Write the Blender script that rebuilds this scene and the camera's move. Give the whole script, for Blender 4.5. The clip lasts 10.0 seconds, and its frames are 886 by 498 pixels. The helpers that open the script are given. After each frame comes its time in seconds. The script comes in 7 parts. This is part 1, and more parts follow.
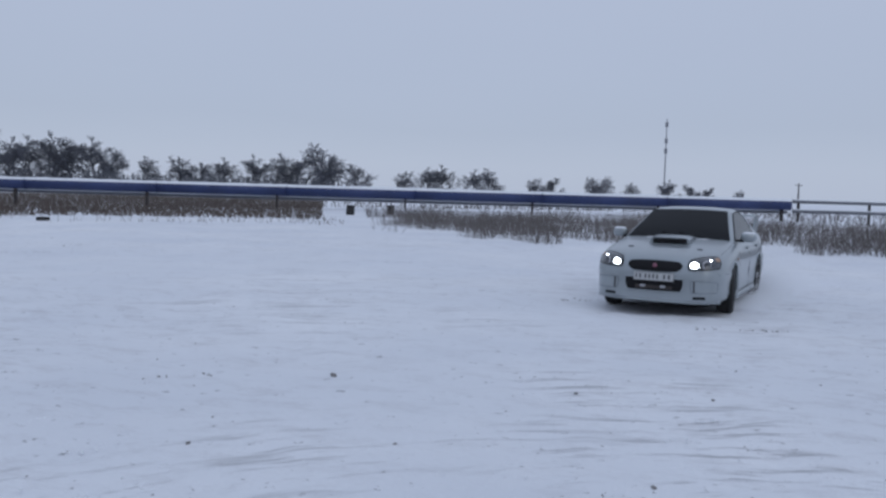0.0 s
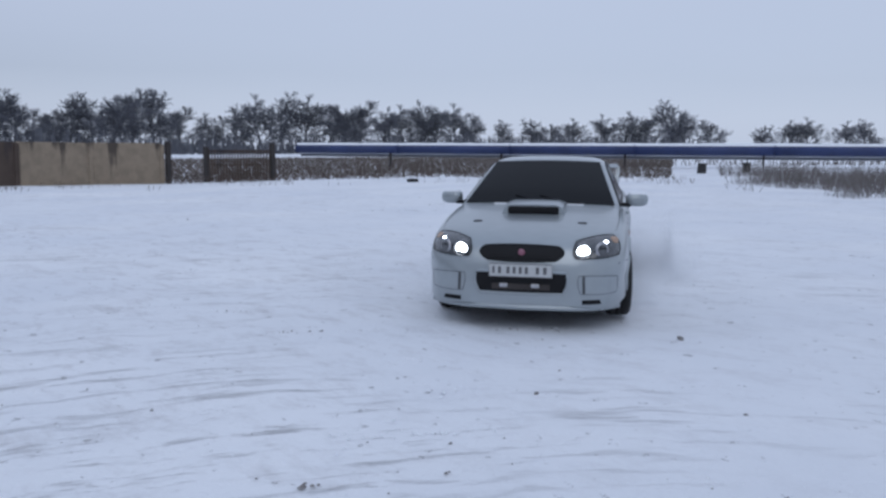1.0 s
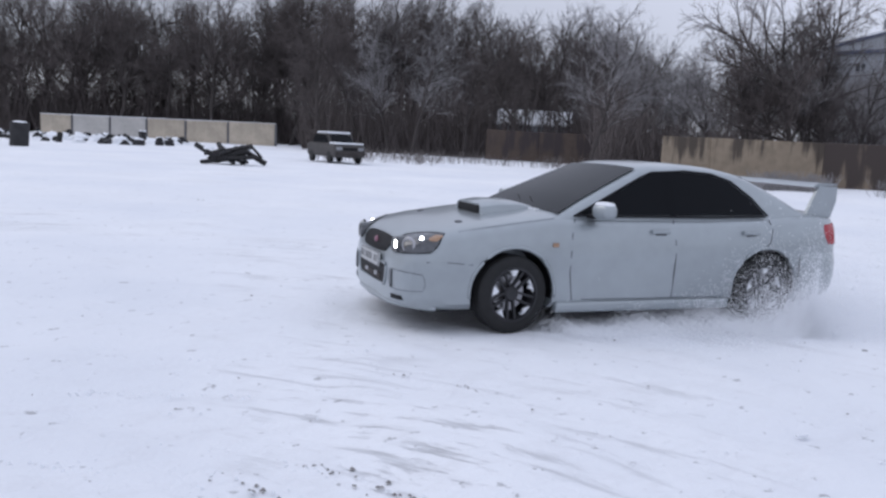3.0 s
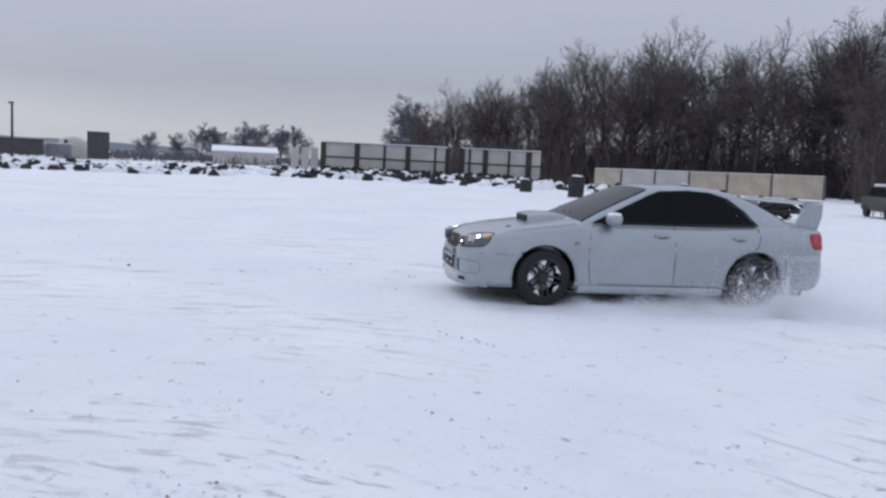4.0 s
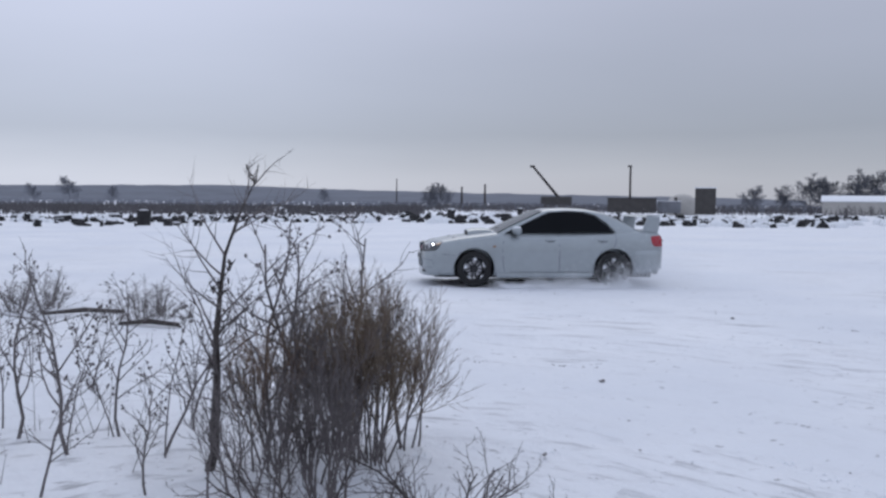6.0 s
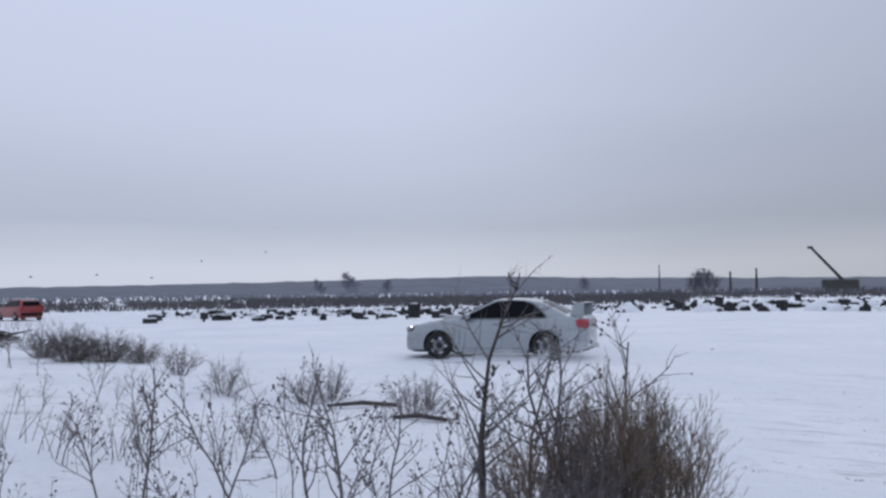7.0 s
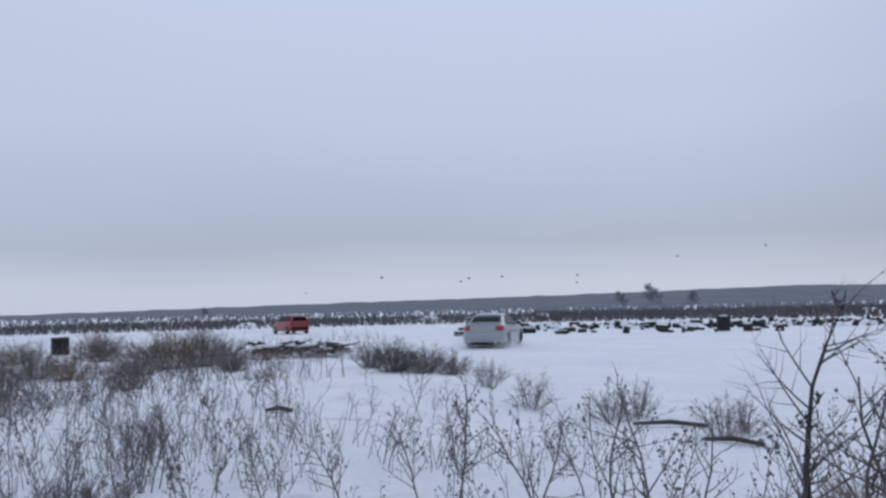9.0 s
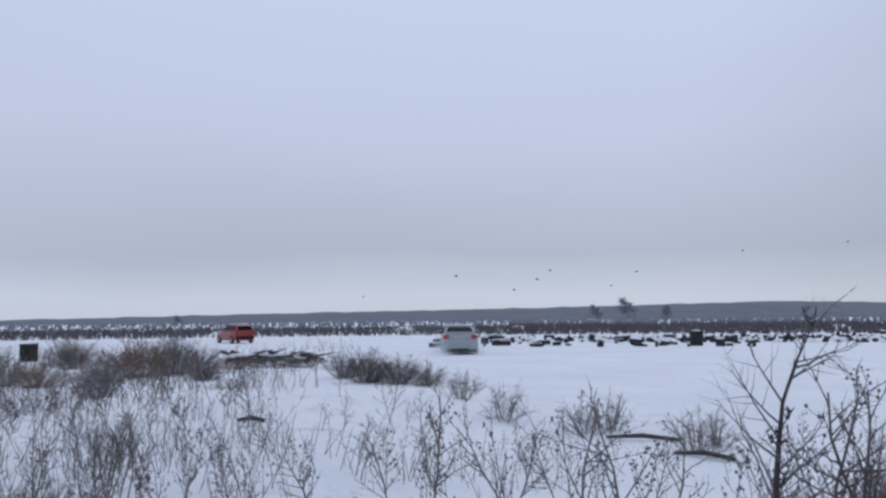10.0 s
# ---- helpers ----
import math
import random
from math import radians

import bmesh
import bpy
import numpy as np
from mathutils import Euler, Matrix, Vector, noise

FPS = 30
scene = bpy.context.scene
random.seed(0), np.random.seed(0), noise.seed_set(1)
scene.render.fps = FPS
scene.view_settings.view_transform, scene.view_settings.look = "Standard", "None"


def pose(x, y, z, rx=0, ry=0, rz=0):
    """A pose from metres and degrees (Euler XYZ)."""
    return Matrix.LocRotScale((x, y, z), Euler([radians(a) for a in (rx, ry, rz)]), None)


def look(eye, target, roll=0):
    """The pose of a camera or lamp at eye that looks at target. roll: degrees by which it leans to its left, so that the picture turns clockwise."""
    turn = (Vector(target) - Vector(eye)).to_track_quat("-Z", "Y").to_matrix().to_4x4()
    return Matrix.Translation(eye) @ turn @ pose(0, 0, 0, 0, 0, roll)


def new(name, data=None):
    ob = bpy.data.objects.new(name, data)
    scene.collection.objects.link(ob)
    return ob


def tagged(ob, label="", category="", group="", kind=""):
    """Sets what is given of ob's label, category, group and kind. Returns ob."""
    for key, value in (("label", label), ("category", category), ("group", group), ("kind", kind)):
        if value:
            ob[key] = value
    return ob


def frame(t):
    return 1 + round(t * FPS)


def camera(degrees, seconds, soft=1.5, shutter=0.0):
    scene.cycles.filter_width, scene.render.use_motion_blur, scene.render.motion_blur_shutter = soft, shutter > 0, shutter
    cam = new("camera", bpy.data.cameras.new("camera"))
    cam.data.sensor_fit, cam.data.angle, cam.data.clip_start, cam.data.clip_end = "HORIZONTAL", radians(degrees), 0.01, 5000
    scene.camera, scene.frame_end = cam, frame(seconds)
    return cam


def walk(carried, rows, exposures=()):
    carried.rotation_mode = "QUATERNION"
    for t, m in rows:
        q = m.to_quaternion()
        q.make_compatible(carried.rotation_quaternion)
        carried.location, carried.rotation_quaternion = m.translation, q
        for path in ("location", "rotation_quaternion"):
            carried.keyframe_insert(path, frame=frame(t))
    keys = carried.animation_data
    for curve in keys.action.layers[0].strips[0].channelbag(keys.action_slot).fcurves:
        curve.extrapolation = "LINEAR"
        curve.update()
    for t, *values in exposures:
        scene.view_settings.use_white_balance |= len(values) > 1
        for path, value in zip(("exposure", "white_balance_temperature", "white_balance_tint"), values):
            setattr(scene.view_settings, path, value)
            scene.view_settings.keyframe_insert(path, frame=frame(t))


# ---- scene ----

from mathutils.bvhtree import BVHTree

# The place turns round a person's standing point at the origin. Bearings run anticlockwise from +y.
PATH = [
    # seconds, yaw, pitch, roll, eye height
    (0.0, 15.61, -3.86, 1.64, 1.51),
    (0.2, 16.44, -4.33, 1.67, 1.51),
    (0.5, 22.14, -5.67, 1.36, 1.51),
    (0.8, 31.48, -6.77, 0.75, 1.51),
    (1.0, 39.38, -7.04, 0.21, 1.51),
    (1.2, 48.30, -7.13, -0.11, 1.51),
    (1.5, 63.24, -7.07, -0.01, 1.51),
    (1.7, 74.69, -6.93, 0.55, 1.51),
    (2.0, 93.47, -6.98, 1.50, 1.51),
    (2.2, 105.52, -7.40, 2.25, 1.51),
    (3.3, 154.04, -6.89, 3.02, 1.51),
    (3.5, 160.91, -6.48, 2.92, 1.51),
    (3.8, 171.97, -5.99, 2.64, 1.51),
    (4.0, 179.29, -5.77, 2.86, 1.51),
    (4.2, 185.19, -6.38, 2.82, 1.51),
    (4.5, 191.75, -6.46, 2.26, 1.51),
    (5.0, 202.82, -5.91, 0.28, 1.51),
    (5.2, 207.60, -5.73, 0.47, 1.51),
    (6.3, 223.49, -1.45, -0.20, 1.51),
    (6.5, 226.57, 0.13, -0.76, 1.51),
    (6.8, 232.68, 1.92, -0.93, 1.56),
    (7.0, 237.54, 2.90, -0.75, 1.60),
    (7.2, 241.97, 3.60, -0.64, 1.63),
    (7.5, 248.26, 4.47, -0.53, 1.65),
    (8.0, 254.94, 5.28, -1.09, 1.65),
    (8.5, 257.86, 5.13, -1.63, 1.65),
    (9.0, 258.15, 4.11, -1.31, 1.65),
    (9.5, 257.81, 4.58, -0.24, 1.65),
    (10.0, 256.49, 4.86, -0.53, 1.65),
]
DRIVE = [
    # seconds, x, y, heading
    (0.0, 0.23, 13.2, 258.0),
    (0.2, -0.94, 12.08, 265.0),
    (0.5, -2.57, 10.32, 278.4),
    (0.8, -4.03, 8.77, 290.5),
    (1.0, -4.75, 7.55, 296.8),
    (1.2, -5.33, 6.29, 301.8),
    (1.5, -6.19, 4.48, 309.8),
    (1.7, -6.47, 3.14, 314.6),
    (2.0, -6.82, 1.06, 322.3),
    (2.2, -6.86, -0.31, 325.9),
    (3.3, -5.03, -7.04, 353.4),
    (3.5, -4.39, -8.12, 358.9),
    (3.8, -3.27, -9.47, 363.9),
    (4.2, -1.47, -10.82, 374.4),
    (4.5, -0.04, -11.92, 378.2),
    (5.2, 3.87, -13.31, 390.7),
    (6.3, 10.55, -12.98, 406.2),
    (6.5, 11.91, -12.70, 404.6),
    (6.8, 14.15, -12.12, 403.2),
    (7.2, 18.00, -11.44, 391.0),
    (7.5, 20.18, -10.33, 373.8),
    (8.0, 24.08, -9.05, 353.0),
    (8.5, 28.91, -8.71, 343.9),
    (9.0, 33.76, -9.24, 331.9),
    (10.0, 39.52, -10.25, 347.2),
]

cam = camera(56.4, 10.0, soft=2.6, shutter=0.0)
walk(cam, [(t, pose(0, 0, h, 90 + p, 0, y) @ pose(0, 0, 0, 0, 0, r)) for t, y, p, r, h in PATH],
     exposures=[(0.0, -0.28, 6120, 9), (0.4, -0.12, 6110, 9), (0.8, -0.08, 6100, 9), (1.5, -0.02, 6150, 10), (2.2, 0.26, 6400, 11), (3.3, 0.40, 6700, 12), (4.5, 0.19, 6550, 11), (5.2, 0.11, 6500, 11), (6.5, 0.10, 6450, 11), (7.0, 0.04, 6400, 11), (8.0, -0.06, 6280, 10), (10.0, -0.03, 6250, 10)])


# ---- light: an overcast winter sky ----
def make_world():
    w = bpy.data.worlds.new("overcast_sky")
    scene.world = w
    w.use_nodes = True
    nt = w.node_tree
    nt.nodes.clear()
    out = nt.nodes.new("ShaderNodeOutputWorld")
    bg = nt.nodes.new("ShaderNodeBackground")
    sky = nt.nodes.new("ShaderNodeTexSky")
    sky.sky_type = "NISHITA"
    sky.sun_disc = False
    sky.sun_elevation, sky.sun_rotation = radians(50), radians(146)
    bgs = nt.nodes.new("ShaderNodeBackground")
    bgs.inputs["Strength"].default_value = 0.008
    nt.links.new(sky.outputs[0], bgs.inputs["Color"])
    tc = nt.nodes.new("ShaderNodeTexCoord")
    sep = nt.nodes.new("ShaderNodeSeparateXYZ")
    nt.links.new(tc.outputs["Generated"], sep.inputs[0])
    # large soft cloud banks
    mp = nt.nodes.new("ShaderNodeMapping")
    mp.inputs["Scale"].default_value = (1.2, 1.2, 6.0)
    nt.links.new(tc.outputs["Generated"], mp.inputs[0])
    nz = nt.nodes.new("ShaderNodeTexNoise")
    nz.inputs["Scale"].default_value = 1.6
    nz.inputs["Detail"].default_value = 4
    nt.links.new(mp.outputs[0], nz.inputs["Vector"])
    ma = nt.nodes.new("ShaderNodeMath")
    ma.operation = "MULTIPLY_ADD"
    ma.inputs[1].default_value, ma.inputs[2].default_value = 0.07, -0.035
    nt.links.new(nz.outputs[0], ma.inputs[0])
    ad = nt.nodes.new("ShaderNodeMath")
    ad.operation = "ADD"
    nt.links.new(sep.outputs[2], ad.inputs[0])
    nt.links.new(ma.outputs[0], ad.inputs[1])
    ramp = nt.nodes.new("ShaderNodeValToRGB")
    el = ramp.color_ramp.elements
    el[0].position, el[0].color = 0.0, (0.53, 0.57, 0.67, 1)
    el[1].position, el[1].color = 1.0, (0.60, 0.67, 0.84, 1)
    for p, c in ((0.030, (0.53, 0.57, 0.67, 1)), (0.085, (0.40, 0.44, 0.535, 1)), (0.22, (0.52, 0.56, 0.69, 1)), (0.40, (0.57, 0.63, 0.78, 1))):
        e = el.new(p)
        e.color = c
    nt.links.new(ad.outputs[0], ramp.inputs[0])
    # the low dark bank fades out towards the north
    north = nt.nodes.new("ShaderNodeMapRange")
    north.interpolation_type = "SMOOTHSTEP"
    north.inputs[1].default_value, north.inputs[2].default_value = 0.0, 0.85
    north.inputs[3].default_value, north.inputs[4].default_value = 0.0, 0.75
    nt.links.new(sep.outputs[1], north.inputs[0])
    pale = nt.nodes.new("ShaderNodeMix")
    pale.data_type = "RGBA"
    pale.inputs[7].default_value = (0.525, 0.575, 0.70, 1)
    nt.links.new(north.outputs[0], pale.inputs[0])
    nt.links.new(ramp.outputs[0], pale.inputs[6])
    nt.links.new(pale.outputs[2], bg.inputs["Color"])
    # a heavier bank of cloud to the south
    mr = nt.nodes.new("ShaderNodeMapRange")
    mr.interpolation_type = "SMOOTHSTEP"
    mr.inputs[1].default_value, mr.inputs[2].default_value = -1.0, -0.45
    mr.inputs[3].default_value, mr.inputs[4].default_value = 0.67, 1.0
    nt.links.new(sep.outputs[1], mr.inputs[0])
    nt.links.new(mr.outputs[0], bg.inputs["Strength"])
    addn = nt.nodes.new("ShaderNodeAddShader")
    nt.links.new(bg.outputs[0], addn.inputs[0])
    nt.links.new(bgs.outputs[0], addn.inputs[1])
    nt.links.new(addn.outputs[0], out.inputs[0])


make_world()
sun_data = bpy.data.lights.new("sun", "SUN")
sun_data.energy, sun_data.angle, sun_data.color = 0.4, radians(40), (1.0, 0.97, 0.93)
sun = new("sun", sun_data)
sun.matrix_world = look((40, -60, 60), (0, 0, 0))


# ---- materials ----
def mat(name, color, rough=0.6, metal=0.0, scale=4.0, var=0.25, bump=0.0, fine=40.0, tint=None, emit=None, coat=0.0, spec=0.5, rand=0.0, stretch=1.0):
    """A surface with variation at two scales: blotches of `scale` and a grain of `fine` cycles a metre."""
    m = bpy.data.materials.new(name)
    m.use_nodes = True
    nt = m.node_tree
    b = nt.nodes["Principled BSDF"]
    b.inputs["Roughness"].default_value = rough
    b.inputs["Metallic"].default_value = metal
    b.inputs["Coat Weight"].default_value = coat
    b.inputs["Specular IOR Level"].default_value = spec
    b.inputs["Coat Roughness"].default_value = 0.08
    tc = nt.nodes.new("ShaderNodeTexCoord")
    n1 = nt.nodes.new("ShaderNodeTexNoise")
    n1.inputs["Scale"].default_value, n1.inputs["Detail"].default_value = scale, 5
    n2 = nt.nodes.new("ShaderNodeTexNoise")
    n2.inputs["Scale"].default_value, n2.inputs["Detail"].default_value = fine, 3
    mp = nt.nodes.new("ShaderNodeMapping")
    mp.inputs["Scale"].default_value = (1, 1, stretch)
    nt.links.new(tc.outputs["Object"], mp.inputs[0])
    for n in (n1, n2):
        nt.links.new(mp.outputs[0], n.inputs["Vector"])
    mix = nt.nodes.new("ShaderNodeMix")
    mix.data_type = "FLOAT"
    mix.inputs[0].default_value = 0.35
    nt.links.new(n1.outputs[0], mix.inputs[2])
    nt.links.new(n2.outputs[0], mix.inputs[3])
    ramp = nt.nodes.new("ShaderNodeValToRGB")
    dark = tint or tuple(c * (1 - var) for c in color)
    ramp.color_ramp.elements[0].position, ramp.color_ramp.elements[0].color = 0.36, (*dark, 1)
    ramp.color_ramp.elements[1].position, ramp.color_ramp.elements[1].color = 0.64, (*color, 1)
    nt.links.new(mix.outputs[0], ramp.inputs[0])
    col = ramp.outputs[0]
    if rand:
        info = nt.nodes.new("ShaderNodeObjectInfo")
        hsv = nt.nodes.new("ShaderNodeHueSaturation")
        mr = nt.nodes.new("ShaderNodeMapRange")
        mr.inputs[3].default_value, mr.inputs[4].default_value = 1 - rand, 1 + rand
        nt.links.new(info.outputs["Random"], mr.inputs[0])
        nt.links.new(mr.outputs[0], hsv.inputs["Value"])
        nt.links.new(col, hsv.inputs["Color"])
        col = hsv.outputs[0]
    nt.links.new(col, b.inputs["Base Color"])
    if bump:
        bp = nt.nodes.new("ShaderNodeBump")
        bp.inputs["Strength"].default_value, bp.inputs["Distance"].default_value = min(1.0, bump * 20), bump
        nt.links.new(mix.outputs[0], bp.inputs["Height"])
        nt.links.new(bp.outputs[0], b.inputs["Normal"])
    if emit:
        b.inputs["Emission Color"].default_value = (*emit[:3], 1)
        b.inputs["Emission Strength"].default_value = emit[3]
    return m


def snow_ground_material():
    m = bpy.data.materials.new("trodden_snow")
    m.use_nodes = True
    nt = m.node_tree
    N, L = nt.nodes.new, nt.links.new
    b = nt.nodes["Principled BSDF"]
    b.inputs["Roughness"].default_value = 0.75
    b.inputs["Specular IOR Level"].default_value = 0.25
    geo = N("ShaderNodeNewGeometry")
    # rings round the turning circle, for the drawn-out tyre streaks
    off = N("ShaderNodeVectorMath")
    off.operation = "ADD"
    off.inputs[1].default_value = (-2.0, 1.0, 0)
    L(geo.outputs["Position"], off.inputs[0])
    sep = N("ShaderNodeSeparateXYZ")
    L(off.outputs[0], sep.inputs[0])
    ln = N("ShaderNodeVectorMath")
    ln.operation = "LENGTH"
    L(off.outputs[0], ln.inputs[0])
    at = N("ShaderNodeMath")
    at.operation = "ARCTAN2"
    L(sep.outputs[0], at.inputs[0])
    L(sep.outputs[1], at.inputs[1])
    comb = N("ShaderNodeCombineXYZ")
    rm = N("ShaderNodeMath")
    rm.operation = "MULTIPLY"
    rm.inputs[1].default_value = 3.4
    L(ln.outputs["Value"], rm.inputs[0])
    L(rm.outputs[0], comb.inputs[0])
    am = N("ShaderNodeMath")
    am.operation = "MULTIPLY"
    am.inputs[1].default_value = 2.2
    L(at.outputs[0], am.inputs[0])
    L(am.outputs[0], comb.inputs[1])
    streak = N("ShaderNodeTexNoise")
    streak.inputs["Scale"].default_value, streak.inputs["Detail"].default_value = 3.0, 8
    streak.inputs["Roughness"].default_value = 0.72
    L(comb.outputs[0], streak.inputs["Vector"])
    r1 = N("ShaderNodeValToRGB")
    r1.color_ramp.elements[0].position, r1.color_ramp.elements[0].color = 0.555, (0, 0, 0, 1)
    r1.color_ramp.elements[1].position, r1.color_ramp.elements[1].color = 0.70, (1, 1, 1, 1)
    L(streak.outputs[0], r1.inputs[0])
    # broad patches where the streaks show
    patch = N("ShaderNodeTexNoise")
    patch.inputs["Scale"].default_value, patch.inputs["Detail"].default_value = 0.28, 3
    L(geo.outputs["Position"], patch.inputs["Vector"])
    r2 = N("ShaderNodeValToRGB")
    r2.color_ramp.elements[0].position, r2.color_ramp.elements[0].color = 0.42, (0, 0, 0, 1)
    r2.color_ramp.elements[1].position, r2.color_ramp.elements[1].color = 0.62, (1, 1, 1, 1)
    L(patch.outputs[0], r2.inputs[0])
    # crumbs of soil and dry grass
    crumb = N("ShaderNodeTexNoise")
    crumb.inputs["Scale"].default_value, crumb.inputs["Detail"].default_value = 7.5, 6
    crumb.inputs["Roughness"].default_value = 0.7
    L(geo.outputs["Position"], crumb.inputs["Vector"])
    r3 = N("ShaderNodeValToRGB")
    r3.color_ramp.elements[0].position, r3.color_ramp.elements[0].color = 0.625, (0, 0, 0, 1)
    r3.color_ramp.elements[1].position, r3.color_ramp.elements[1].color = 0.665, (1, 1, 1, 1)
    L(crumb.outputs[0], r3.inputs[0])
    mul = N("ShaderNodeMath")
    mul.operation = "MULTIPLY"
    L(r1.outputs[0], mul.inputs[0])
    L(r2.outputs[0], mul.inputs[1])
    mx = N("ShaderNodeMath")
    mx.operation = "MAXIMUM"
    L(mul.outputs[0], mx.inputs[0])
    L(r3.outputs[0], mx.inputs[1])
    sc = N("ShaderNodeMath")
    sc.operation = "MULTIPLY"
    sc.inputs[1].default_value = 0.50
    L(mx.outputs[0], sc.inputs[0])
    base = N("ShaderNodeValToRGB")
    base.color_ramp.elements[0].position, base.color_ramp.elements[0].color = 0.3, (0.74, 0.76, 0.80, 1)
    base.color_ramp.elements[1].position, base.color_ramp.elements[1].color = 0.7, (0.86, 0.87, 0.89, 1)
    L(patch.outputs[0], base.inputs[0])
    mixc = N("ShaderNodeMix")
    mixc.data_type = "RGBA"
    L(sc.outputs[0], mixc.inputs[0])
    L(base.outputs[0], mixc.inputs[6])
    mixc.inputs[7].default_value = (0.12, 0.11, 0.11, 1)
    scuff = N("ShaderNodeTexNoise")
    scuff.inputs["Scale"].default_value, scuff.inputs["Detail"].default_value = 1.7, 9
    scuff.inputs["Roughness"].default_value = 0.78
    smap = N("ShaderNodeMapping")
    smap.inputs["Scale"].default_value = (1.0, 2.0, 1.0)
    smap.inputs["Rotation"].default_value = (0, 0, radians(12))
    L(geo.outputs["Position"], smap.inputs[0])
    L(smap.outputs[0], scuff.inputs["Vector"])
    r4 = N("ShaderNodeValToRGB")
    r4.color_ramp.elements[0].position, r4.color_ramp.elements[0].color = 0.50, (0, 0, 0, 1)
    r4.color_ramp.elements[1].position, r4.color_ramp.elements[1].color = 0.70, (1, 1, 1, 1)
    L(scuff.outputs[0], r4.inputs[0])
    wide = N("ShaderNodeTexNoise")
    wide.inputs["Scale"].default_value, wide.inputs["Detail"].default_value = 0.11, 3
    L(geo.outputs["Position"], wide.inputs["Vector"])
    r5 = N("ShaderNodeValToRGB")
    r5.color_ramp.elements[0].position, r5.color_ramp.elements[0].color = 0.34, (0.15, 0.15, 0.15, 1)
    r5.color_ramp.elements[1].position, r5.color_ramp.elements[1].color = 0.58, (1, 1, 1, 1)
    L(wide.outputs[0], r5.inputs[0])
    gsep = N("ShaderNodeSeparateXYZ")
    L(geo.outputs["Position"], gsep.inputs[0])
    side = N("ShaderNodeMapRange")
    side.interpolation_type = "SMOOTHSTEP"
    side.inputs[1].default_value, side.inputs[2].default_value = -6.0, 7.0
    side.inputs[3].default_value, side.inputs[4].default_value = 0.10, 0.50
    L(gsep.outputs[1], side.inputs[0])
    m1, m2 = N("ShaderNodeMath"), N("ShaderNodeMath")
    m1.operation = m2.operation = "MULTIPLY"
    L(r4.outputs[0], m1.inputs[0])
    L(r5.outputs[0], m1.inputs[1])
    L(m1.outputs[0], m2.inputs[0])
    L(side.outputs[0], m2.inputs[1])
    soiled = N("ShaderNodeMix")
    soiled.data_type = "RGBA"
    L(m2.outputs[0], soiled.inputs[0])
    L(mixc.outputs[2], soiled.inputs[6])
    soiled.inputs[7].default_value = (0.36, 0.33, 0.335, 1)
    L(soiled.outputs[2], b.inputs["Base Color"])
    bp = N("ShaderNodeBump")
    bp.inputs["Strength"].default_value, bp.inputs["Distance"].default_value = 0.6, 0.05
    add = N("ShaderNodeMath")
    add.operation = "SUBTRACT"
    L(crumb.outputs[0], add.inputs[0])
    L(mul.outputs[0], add.inputs[1])
    L(add.outputs[0], bp.inputs["Height"])
    L(bp.outputs[0], b.inputs["Normal"])
    return m


